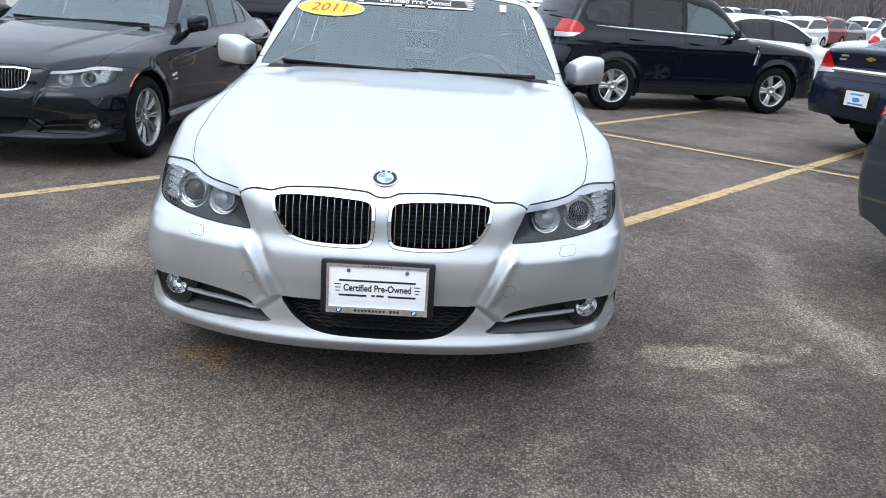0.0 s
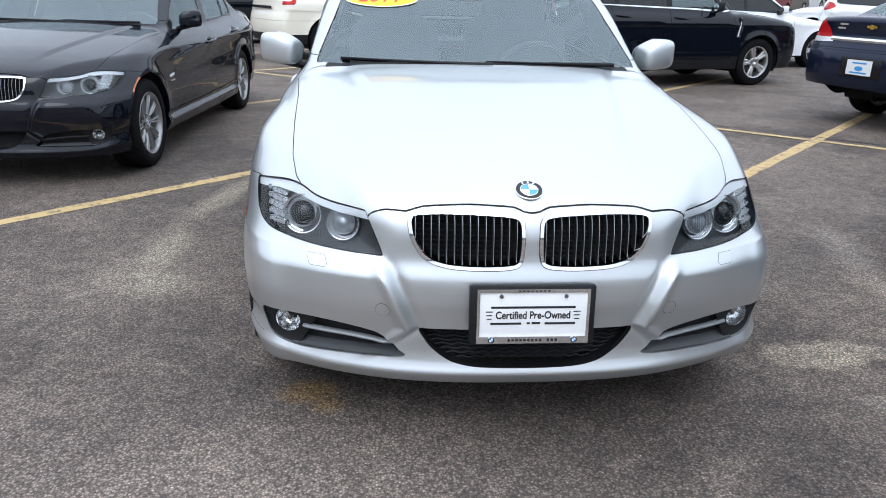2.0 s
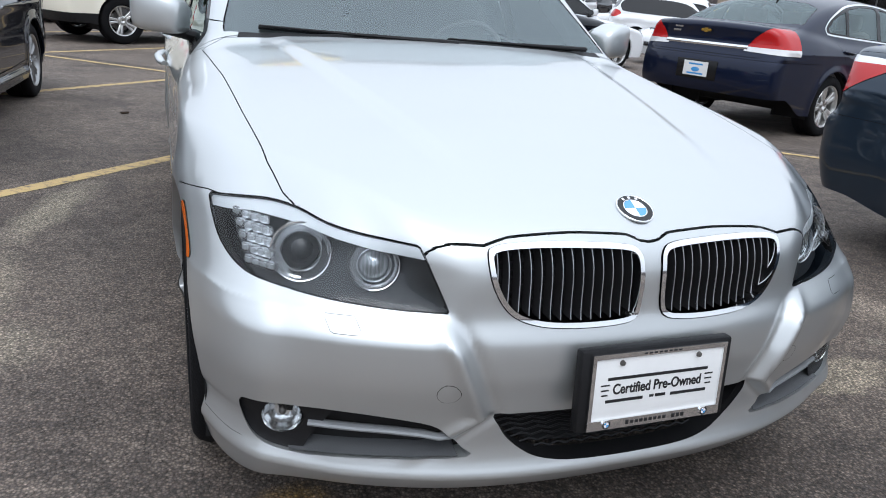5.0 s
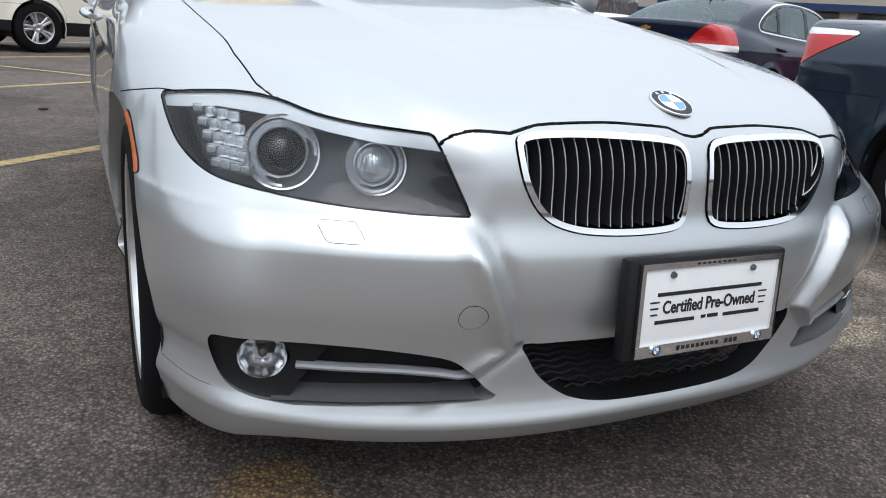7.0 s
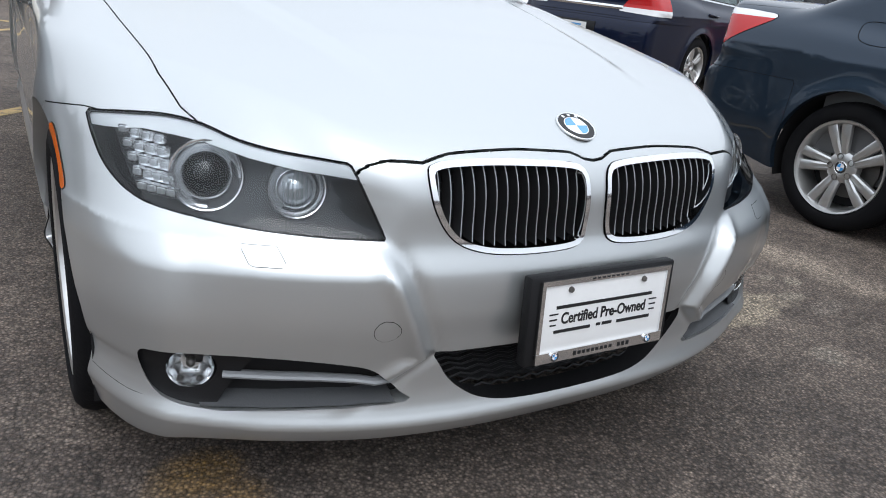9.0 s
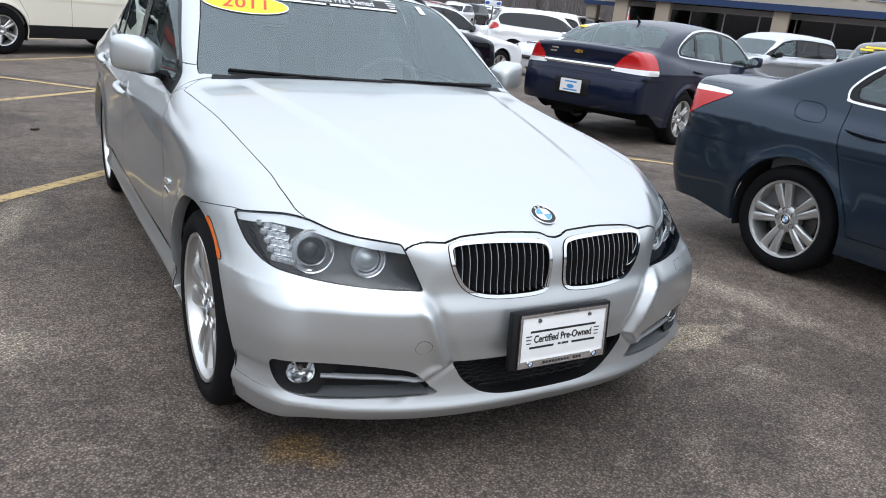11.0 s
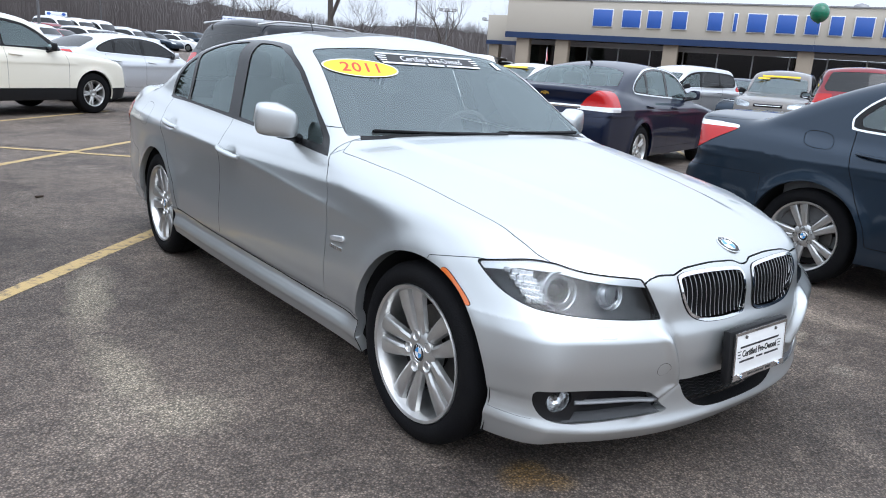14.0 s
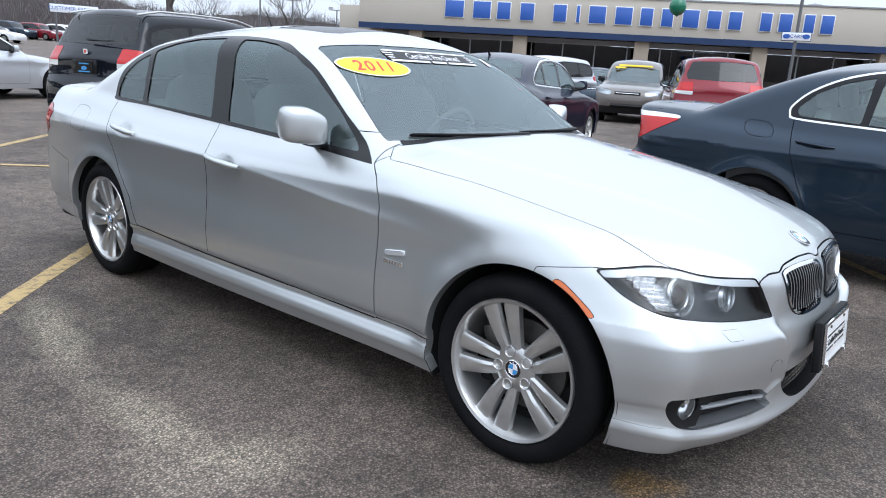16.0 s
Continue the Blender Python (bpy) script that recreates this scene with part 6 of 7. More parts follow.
# ---- the lot: ground, markings, building, woods ----
def asphalt_material():
    m = bpy.data.materials.new("worn_asphalt")
    m.use_nodes = True
    n, l = m.node_tree.nodes, m.node_tree.links
    b = n["Principled BSDF"]
    at = n.new("ShaderNodeTexCoord").outputs["Object"]

    def noise_of(scale, detail=4, rough=0.55):
        t = n.new("ShaderNodeTexNoise")
        t.inputs["Scale"].default_value, t.inputs["Detail"].default_value, t.inputs["Roughness"].default_value = scale, detail, rough
        l.new(at, t.inputs["Vector"])
        return t

    def remap(sock, a, b_, c, d):
        r = n.new("ShaderNodeMapRange")
        for i, v in enumerate((a, b_, c, d)):
            r.inputs[i + 1].default_value = v
        l.new(sock, r.inputs[0])
        return r.outputs[0]

    def mix(fac, one, two, blend="MIX"):
        x = n.new("ShaderNodeMix")
        x.data_type, x.blend_type = "RGBA", blend
        for s, v in ((x.inputs[0], fac), (x.inputs[6], one), (x.inputs[7], two)):
            if isinstance(v, (int, float)):
                s.default_value = v
            elif isinstance(v, tuple):
                s.default_value = (*v, 1)
            else:
                l.new(v, s)
        return x.outputs[2]

    stones = n.new("ShaderNodeTexVoronoi")
    stones.inputs["Scale"].default_value = 125
    l.new(at, stones.inputs["Vector"])
    grey = n.new("ShaderNodeSeparateColor")
    l.new(stones.outputs["Color"], grey.inputs[0])
    fine = noise_of(420, 2)
    # every stone its own grey, dark in the joints between
    grain = n.new("ShaderNodeMath")
    grain.operation = "MULTIPLY"
    l.new(remap(grey.outputs[0], 0.0, 1.0, 0.50, 1.42), grain.inputs[0])
    l.new(remap(stones.outputs["Distance"], 0.18, 0.62, 1.60, 0.60), grain.inputs[1])
    sparkle = n.new("ShaderNodeMath")
    sparkle.operation = "MULTIPLY_ADD"
    l.new(remap(grey.outputs[1], 0.86, 1.0, 0.0, 1.6), sparkle.inputs[0])
    l.new(remap(stones.outputs["Distance"], 0.10, 0.45, 1.0, 0.0), sparkle.inputs[1])
    l.new(grain.outputs[0], sparkle.inputs[2])

    def grained(colour):
        x = n.new("ShaderNodeVectorMath")
        x.operation = "SCALE"
        x.inputs[0].default_value = colour
        l.new(sparkle.outputs[0], x.inputs["Scale"])
        return x.outputs[0]

    base = grained((0.163, 0.128, 0.102))
    base = mix(remap(noise_of(0.9, 5).outputs[0], 0.44, 0.60, 0.0, 0.66), base, grained((0.058, 0.044, 0.036)))
    base = mix(remap(noise_of(2.6, 5).outputs[0], 0.50, 0.68, 0.0, 0.42), base, grained((0.27, 0.218, 0.175)))
    base = mix(remap(noise_of(0.35, 3).outputs[0], 0.40, 0.62, 0.0, 0.26), base, grained((0.21, 0.17, 0.142)))
    mottle = remap(noise_of(11.0, 6, 0.68).outputs[0], 0.30, 0.70, 0.62, 1.38)
    tone = n.new("ShaderNodeVectorMath")
    tone.operation = "SCALE"
    l.new(base, tone.inputs[0]), l.new(mottle, tone.inputs["Scale"])
    base = tone.outputs[0]
    wobble = noise_of(5.0, 6, 0.72)
    grit = noise_of(90, 3, 0.7)
    stains_and_shade = [  # centre, half sizes, turn, colour, strength, softness
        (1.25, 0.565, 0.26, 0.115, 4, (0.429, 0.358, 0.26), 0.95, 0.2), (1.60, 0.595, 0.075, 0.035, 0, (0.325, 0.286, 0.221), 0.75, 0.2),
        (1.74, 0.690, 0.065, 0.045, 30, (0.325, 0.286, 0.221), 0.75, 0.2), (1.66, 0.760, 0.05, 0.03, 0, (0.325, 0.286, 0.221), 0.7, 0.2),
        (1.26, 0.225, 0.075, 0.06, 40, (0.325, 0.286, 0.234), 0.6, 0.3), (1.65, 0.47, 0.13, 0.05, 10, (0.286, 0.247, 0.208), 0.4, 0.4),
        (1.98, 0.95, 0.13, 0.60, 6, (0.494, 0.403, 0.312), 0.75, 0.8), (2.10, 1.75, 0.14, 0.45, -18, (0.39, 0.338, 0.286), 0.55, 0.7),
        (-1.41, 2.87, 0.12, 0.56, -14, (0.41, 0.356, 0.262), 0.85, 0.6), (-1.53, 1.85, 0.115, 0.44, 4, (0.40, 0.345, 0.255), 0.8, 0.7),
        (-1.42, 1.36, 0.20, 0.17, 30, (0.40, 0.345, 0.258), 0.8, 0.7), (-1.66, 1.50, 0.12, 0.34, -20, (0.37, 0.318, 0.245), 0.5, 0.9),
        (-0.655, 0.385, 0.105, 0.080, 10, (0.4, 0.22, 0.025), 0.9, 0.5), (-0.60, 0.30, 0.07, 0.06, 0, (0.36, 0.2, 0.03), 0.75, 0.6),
        # dark oily asphalt and the car's shade below its nose, both in the colour
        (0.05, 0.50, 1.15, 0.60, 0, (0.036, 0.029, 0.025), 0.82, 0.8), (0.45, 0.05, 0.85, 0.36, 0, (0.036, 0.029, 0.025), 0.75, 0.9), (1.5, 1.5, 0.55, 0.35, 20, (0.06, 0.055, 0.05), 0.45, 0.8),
        # dark asphalt and shade beside cars put into the colour; last two pale
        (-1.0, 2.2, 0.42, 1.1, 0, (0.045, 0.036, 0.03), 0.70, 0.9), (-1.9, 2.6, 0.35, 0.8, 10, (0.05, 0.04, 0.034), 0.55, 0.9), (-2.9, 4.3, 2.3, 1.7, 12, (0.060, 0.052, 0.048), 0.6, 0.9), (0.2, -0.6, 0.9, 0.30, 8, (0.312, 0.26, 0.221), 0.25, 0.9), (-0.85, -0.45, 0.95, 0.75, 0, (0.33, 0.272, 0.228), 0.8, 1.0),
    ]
    for cx, cy, sx, sy, turn, colour, strength, soft in stains_and_shade:
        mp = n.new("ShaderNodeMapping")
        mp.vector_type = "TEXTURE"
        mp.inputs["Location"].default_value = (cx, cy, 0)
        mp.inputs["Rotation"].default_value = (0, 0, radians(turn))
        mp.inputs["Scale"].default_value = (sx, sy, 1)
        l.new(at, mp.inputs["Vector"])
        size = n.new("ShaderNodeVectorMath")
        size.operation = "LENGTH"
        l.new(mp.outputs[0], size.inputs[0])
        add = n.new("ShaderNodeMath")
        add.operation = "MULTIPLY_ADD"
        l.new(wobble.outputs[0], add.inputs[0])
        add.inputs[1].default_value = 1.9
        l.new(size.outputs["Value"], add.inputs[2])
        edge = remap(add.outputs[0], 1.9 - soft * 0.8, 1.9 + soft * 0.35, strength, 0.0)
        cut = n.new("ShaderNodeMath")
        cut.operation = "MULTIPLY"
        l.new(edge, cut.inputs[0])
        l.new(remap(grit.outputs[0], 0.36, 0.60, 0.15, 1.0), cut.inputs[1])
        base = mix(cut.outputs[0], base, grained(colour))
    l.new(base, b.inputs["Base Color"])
    l.new(remap(grey.outputs[2], 0, 1, 0.62, 0.95), b.inputs["Roughness"])
    bump = n.new("ShaderNodeBump")
    bump.inputs["Strength"].default_value, bump.inputs["Distance"].default_value = 0.75, 0.006
    hsum = n.new("ShaderNodeMath")
    hsum.operation = "SUBTRACT"
    l.new(fine.outputs[0], hsum.inputs[0]), l.new(stones.outputs["Distance"], hsum.inputs[1])
    l.new(hsum.outputs[0], bump.inputs["Height"]), l.new(bump.outputs[0], b.inputs["Normal"])
    return m


def marking_material():
    m = material("worn_yellow_paint", (0.52, 0.37, 0.165), 0.8, 0, 0, 0.18, 140, 0.6, 2.4, 0.3, (0.44, 0.32, 0.14))
    n, l = m.node_tree.nodes, m.node_tree.links
    b = n["Principled BSDF"]
    src = b.inputs["Base Color"].links[0].from_socket
    at = n.new("ShaderNodeTexCoord").outputs["Object"]
    wear = n.new("ShaderNodeTexNoise")
    wear.inputs["Scale"].default_value, wear.inputs["Detail"].default_value, wear.inputs["Roughness"].default_value = 16, 6, 0.75
    l.new(at, wear.inputs["Vector"])
    edge = n.new("ShaderNodeMapRange")
    edge.inputs[1].default_value, edge.inputs[2].default_value = 0.50, 0.62
    edge.inputs[4].default_value = 0.85
    l.new(wear.outputs[0], edge.inputs[0])
    mix = n.new("ShaderNodeMix")
    mix.data_type = "RGBA"
    l.new(edge.outputs[0], mix.inputs[0]), l.new(src, mix.inputs[6])
    mix.inputs[7].default_value = (0.12, 0.105, 0.09, 1)
    l.new(mix.outputs[2], b.inputs["Base Color"])
    return m


def ground_height(x, y):
    d = math.hypot(x, y)
    return 0.026 * max(0.0, d - 34) if d < 400 else 0.026 * 366


bm = bmesh.new()
radii = [0, 4, 8, 16, 26, 34, 44, 60, 90, 130, 200, 400, 1500]
rings = []
for r in radii:
    rings.append([bm.verts.new((r * math.cos(2 * math.pi * k / 48), r * math.sin(2 * math.pi * k / 48), ground_height(r, 0))) for k in range(48)] if r else [bm.verts.new((0, 0, 0))])
for a, b in zip(rings, rings[1:]):
    for k in range(48):
        if len(a) == 1:
            bm.faces.new((a[0], b[k], b[(k + 1) % 48]))
        else:
            bm.faces.new((a[k], b[k], b[(k + 1) % 48], a[(k + 1) % 48]))
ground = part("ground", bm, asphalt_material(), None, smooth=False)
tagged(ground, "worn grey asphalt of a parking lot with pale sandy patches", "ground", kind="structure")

MARKING = marking_material()
TAR = material("tar_seal", (0.022, 0.021, 0.020), 0.6, 0, 0, 0.3, 60)


def marking(a, b, w=0.105, z=0.003, mat=None, name="parking_line", label="worn yellow painted line on the asphalt"):
    a, b = Vector((*a, 0)), Vector((*b, 0))
    d = (b - a).normalized()
    s = Vector((-d.y, d.x, 0))
    n = max(2, int((b - a).length / 0.15))
    random.seed(int(a.x * 100) + int(a.y * 10))
    bm = bmesh.new()
    rows = []
    for i in range(n + 1):
        p = a.lerp(b, i / n)
        rows.append([bm.verts.new(p + s * (k * (w / 2 + random.uniform(-0.006, 0.006))) + Vector((0, 0, z))) for k in (-1, 1)])
    for p, q in zip(rows, rows[1:]):
        bm.faces.new((p[0], q[0], q[1], p[1]))
    ob = part(name, bm, mat or MARKING, None, smooth=False)
    return tagged(ob, label, "line", "parking lines", "structure")


def lot(n, m):
    c = math.sqrt(0.5)
    return (c * (m + n), c * (m - n))


# stall lines run along (1, 1), the row divider across them
for k, (n, m0, m1) in enumerate(((-0.76, 1.3, 11.5), (-3.40, -1.2, 11.3), (-6.16, 1.0, 11.0), (-8.95, 1.0, 11.0), (-11.7, 1.0, 11.0), (1.95, 2.3, 11.8), (4.7, 2.6, 12.0))):
    marking(lot(n, m0), lot(n, m1))
marking(lot(-14.0, 4.9), lot(8.0, 6.75), 0.095, 0.006)
marking(lot(-14.0, 5.12), lot(8.0, 6.97), 0.028, 0.0032, TAR, "tar_joint", "dark tar-sealed joint in the asphalt")
marking(lot(-6.0, 9.2), lot(6.0, 10.1), 0.03, 0.0032, TAR, "tar_joint", "dark tar-sealed joint in the asphalt")
leaf_mat = material("dry_leaf", (0.045, 0.028, 0.016), 0.8)
leaf = part("dead_leaf", soft_box((0.07, 0.035, 0.016), pose(-1.188, 5.6, 0.011, 0, 0, 30), 0.4), leaf_mat)
tagged(leaf, "dark dead leaf lying on the asphalt", "leaf")

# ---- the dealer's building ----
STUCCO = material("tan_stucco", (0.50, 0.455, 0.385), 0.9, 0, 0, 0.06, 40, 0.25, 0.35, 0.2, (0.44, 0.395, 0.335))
# darker stucco copy: the shade below the fascia put into the colour
STUCCO_SHADE = material("shaded_brown_stucco", (0.36, 0.30, 0.235), 0.9, 0, 0, 0.08, 30, 0.2, 0.6, 0.2)
BAND_BLUE = material("blue_metal_band", (0.014, 0.036, 0.105), 0.45, 0.2, 0, 0.05, 20, 0.2, 0.8)
SIGN_BLUE = material("blue_sign_face", (0.030, 0.105, 0.42), 0.35, 0, 0.3)
SIGN_WHITE = material("white_sign_face", (0.80, 0.81, 0.83), 0.45)
SHOP_GLASS = glass("shop_glass", (0.22, 0.24, 0.26), 0.0, 2.0)
CAP_METAL = material("parapet_metal", (0.30, 0.30, 0.31), 0.4, 0.7)
TURN = -62.0
FACE = pose(-2.2 + 46 * math.sin(radians(62)), -0.8 + 46 * math.cos(radians(62)), ground_height(38, 22), 0, 0, TURN)
shop = thing("dealer_building", "low tan stucco showroom with a blue band and glass front", "building", FACE)
U0, U1 = -16.1, 26.0
mid, wide = (U0 + U1) / 2, U1 - U0
BASE = 0.25
part("fascia", block((wide, 14, 2.05), pose(mid, 7.0, 4.62 - BASE), 0.02), STUCCO, shop)
part("parapet_cap", block((wide + 0.1, 14.1, 0.08), pose(mid, 7.0, 5.69 - BASE)), CAP_METAL, shop)
part("blue_band", block((wide + 0.06, 0.10, 0.36), pose(mid, -0.02, 3.47 - BASE)), BAND_BLUE, shop)
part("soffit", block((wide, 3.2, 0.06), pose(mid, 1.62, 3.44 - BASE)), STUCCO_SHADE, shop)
part("back_wall", block((wide, 0.3, 3.6), pose(mid, 13.8, 1.6 - BASE)), STUCCO, shop)
part("showroom_floor", block((wide, 13.6, 0.1), pose(mid, 7.0, 0.0)), CABIN, shop)
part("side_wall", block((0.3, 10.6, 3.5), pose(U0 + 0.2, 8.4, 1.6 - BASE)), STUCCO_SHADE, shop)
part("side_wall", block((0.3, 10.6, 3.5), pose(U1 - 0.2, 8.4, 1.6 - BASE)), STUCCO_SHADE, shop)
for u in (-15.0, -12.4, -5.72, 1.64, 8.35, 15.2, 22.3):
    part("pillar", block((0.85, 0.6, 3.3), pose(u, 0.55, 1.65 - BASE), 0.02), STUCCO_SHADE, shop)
u = U0 + 0.6
front = new("shop_front")
front.parent = shop
while u < U1 - 1.0:
    w = 2.05
    part("shop_pane", block((w - 0.08, 0.02, 2.75), pose(u + w / 2, 3.2, 1.65 - BASE)), SHOP_GLASS, front, smooth=False)
    part("mullion", block((0.08, 0.12, 3.0), pose(u, 3.2, 1.6 - BASE)), CAP_METAL, front, smooth=False)
    u += w
part("shop_sill", block((wide - 0.8, 0.16, 0.30), pose(mid, 3.2, 0.15 - BASE)), STUCCO_SHADE, front)
part("shop_head", block((wide - 0.8, 0.16, 0.30), pose(mid, 3.2, 3.2 - BASE)), CAP_METAL, front)
# sign bars in place of the name over the door
for word in (((-9.90, 1.25), (-8.17, 1.15), (-6.81, 0.88), (-5.37, 0.90)),
             ((-3.39, 0.85), (-2.30, 0.27), (-1.16, 1.05), (0.38, 1.05), (1.70, 0.78), (2.88, 0.72), (4.20, 0.98), (5.50, 0.82), (6.67, 0.78)),
             ((8.35, 0.68), (9.40, 0.76), (10.66, 0.62), (11.62, 0.74))):
    for u, w in word:
        s = part("sign_bar_backing", block((w, 0.10, 1.06), pose(u, -0.06, 4.68 - BASE), 0.02), SIGN_WHITE, shop)
        part("sign_bar", block((w - 0.09, 0.06, 0.97), pose(u, -0.12, 4.68 - BASE), 0.02), SIGN_BLUE, s)
# lower wing on its far end
wing = thing("building_wing", "lower tan stucco wing beside the showroom", "building", FACE @ pose(U0 - 1.3, 3.2, 0))
part("wing_wall", block((2.4, 12, 1.75), pose(0, 6, 4.0 - BASE), 0.02), STUCCO, wing)
part("blue_band", block((2.44, 0.10, 0.26), pose(0, -0.03, 3.05 - BASE)), BAND_BLUE, wing)
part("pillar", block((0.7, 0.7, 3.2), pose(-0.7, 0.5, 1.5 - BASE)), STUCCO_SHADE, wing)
for u, w, h in ((4.2, 0.9, 0.6), (11.8, 1.2, 0.5), (17.6, 0.5, 0.7)):
    vent = part("roof_vent", lathe([(0.0, w / 2), (h * 0.6, w / 2), (h * 0.8, w / 2.5), (h, 0.0001)], 16, "Z"), CAP_METAL, shop)
    vent.location = (u, 4.0, 5.72 - BASE)

# ---- poles, signs, balloon ----
POLE = material("galvanised_pole", (0.16, 0.16, 0.165), 0.5, 0.6, 0, 0.1, 30)


def lamp_pole(az, dist, top, arms=2):
    x, y = -1.6 + dist * math.sin(radians(az)), -1.2 + dist * math.cos(radians(az))
    t = thing("lamp_post", "grey steel lot light pole with floodlight heads", "lamp post", pose(x, y, ground_height(x, y), 0, 0, -az), "light poles")
    h = top - ground_height(x, y)
    part("pole", tube([(0, 0, 0), (0, 0, h * 0.5), (0, 0, h)], [0.11, 0.09, 0.07], 10), POLE, t)
    part("cross_arm", tube([(-0.75, 0, h - 0.05), (0.75, 0, h - 0.05)], 0.04, 8), POLE, t)
    for sx in (-0.75, 0, 0.75) if arms == 3 else (-0.7, 0.7):
        hd = part("floodlight", soft_box((0.55, 0.40, 0.28), pose(sx, -0.15, h + 0.10, 25), 0.3, 2), POLE, t)
        part("light_glass", block((0.46, 0.02, 0.2), pose(sx, -0.34, h + 0.05, 25)), SIGN_WHITE, hd)


lamp_pole(35.2, 80, 8.0, 3)
lamp_pole(37.6, 85, 7.2, 3)
lamp_pole(40.9, 90, 6.8)
lamp_pole(21.8, 85, 7.0)
lamp_pole(9.0, 60, 7.2)
lamp_pole(13.0, 95, 8.8)
lamp_pole(-52, 30, 7.6)


def sign_board(at, turn, width, height, pole_h, text="", ovals=True, name="lot_sign", label="white sign board with blue ovals on a pole"):
    t = thing(name, label, "sign", pose(*at, 0, 0, turn))
    part("sign_pole", tube([(0, 0, -at[2]), (0, 0, pole_h)], 0.06, 8), POLE, t)
    board = part("sign_board", block((width, 0.06, height), pose(0, -0.08, 0), 0.01), SIGN_WHITE, t)
    part("sign_edge", block((width + 0.04, 0.04, height + 0.04), pose(0, -0.06, 0), 0.01), BAND_BLUE, board)
    if text:
        w = words(text, height * 0.62, 0.004)
        w.transform(pose(0, -0.115, 0, 90))
        part("sign_lettering", w, SIGN_BLUE, board, smooth=False)
    if ovals:
        for s in (-1, 1):
            part("sign_oval", slab(ellipse(height * 0.44, height * 0.30, 24), 0.008, pose(s * width * 0.34, -0.11, 0, 90)), SIGN_BLUE, board)


def bearing(az, dist, z):
    return (-2.0 + dist * math.sin(radians(az)), -0.9 + dist * math.cos(radians(az)), z)


sign_board(bearing(5.3, 34, 3.05), -5, 1.75, 0.42, 0.6, "CARS")
sign_board(bearing(73.8, 31, 3.07), -74, 1.0, 0.29, 2.0, "CARS")
sign_board(bearing(10.5, 70, 3.3), -10, 1.6, 0.35, 0.3)
sign_board(bearing(22.7, 42, 2.87), -22, 2.15, 0.38, 0.3, "CUSTOMER PARKING", False, "parking_sign", "white board with blue lettering on a post")
sign_board(bearing(34.2, 60, 2.5), -34, 1.3, 0.4, 0.3)
BALLOON = material("green_balloon", (0.010, 0.16, 0.085), 0.25, 0, 0.4)
bx, by, bz = -2.2 + 16.0 * math.sin(radians(64.6)), -0.9 + 16.0 * math.cos(radians(64.6)), 2.70
bal = thing("balloon", "dark green round balloon on a string", "balloon", pose(bx, by, 0))
part("balloon_skin", lathe([(bz - 0.21, 0.0001), (bz - 0.19, 0.02)] + [(bz + 0.185 * math.sin(a), 0.172 * math.cos(a)) for a in [math.pi * (-0.42 + 0.92 * k / 12) for k in range(13)]], 24, "Z"), BALLOON, bal)
part("string", tube([(0.10, 0.0, 0.0), (0.03, 0.02, 1.2), (0, 0, bz - 0.2)], 0.0016, 4), POLE, bal)

# ---- bare trees ----
BARK = material("grey_bark", (0.105, 0.090, 0.080), 0.9, 0, 0, 0.25, 18, 0.3, 3, 0.4)
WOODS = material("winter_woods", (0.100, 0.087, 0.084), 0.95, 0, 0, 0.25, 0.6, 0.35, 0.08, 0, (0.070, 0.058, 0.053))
SCRUB = material("brown_scrub", (0.084, 0.072, 0.069), 0.95, 0, 0, 0.35, 2.5, 0.4, 0.12, 0, (0.060, 0.050, 0.047))
EVERGREEN = material("evergreen_needles", (0.030, 0.042, 0.024), 0.9, 0, 0, 0.35, 3, 0.4, 0.6)


def branches(rng, height, levels, spread=0.55, thick=0.03, kids=(3, 5), lift=0.25, trunk=0.46, reach=(0.52, 0.74)):
    """Tapered limbs as (start, end, radius, radius) of a bare tree."""
    out = []

    def grow(p, d, length, r, level):
        n = 3 if level < 2 else 2
        for i in range(n):
            d2 = (d + Vector((rng.uniform(-1, 1), rng.uniform(-1, 1), rng.uniform(-0.5, 1))) * 0.16).normalized()
            q = p + d2 * (length / n)
            r2 = r * (0.86 if level == 0 else 0.76)
            out.append((p, q, r, r2))
            if level < levels:
                for _ in range(rng.randint(*kids) if i else (0 if level == 0 else 1)):
                    side = Vector((rng.uniform(-1, 1), rng.uniform(-1, 1), rng.uniform(-0.15, 0.5)))
                    side = (side - d2 * side.dot(d2)).normalized()
                    nd = (d2 * (1 - spread) + side * spread + Vector((0, 0, lift))).normalized()
                    grow(q, nd, length * (rng.uniform(*reach) if level == 0 else rng.uniform(0.52, 0.76)), r2 * rng.uniform(0.5, 0.7), level + 1)
            p, d, r = q, d2, r2

    grow(Vector((0, 0, 0)), Vector((0, 0, 1)), height * trunk, height * thick, 0)
    return out


def limb_mesh(name, limbs, sides=3):
    v, f = [], []
    for a, b, ra, rb in limbs:
        t = (b - a).normalized()
        s = t.cross(Vector((0.3, 0.2, 1))).normalized()
        w = s.cross(t)
        base = len(v)
        for p, r in ((a, ra), (b, rb)):
            for k in range(sides):
                c = 2 * math.pi * k / sides
                v.append(p + s * (r * math.cos(c)) + w * (r * math.sin(c)))
        for k in range(sides):
            j = (k + 1) % sides
            f.append((base + k, base + j, base + sides + j, base + sides + k))
    me = bpy.data.meshes.new(name)
    me.from_pydata([tuple(p) for p in v], [], f)
    return me


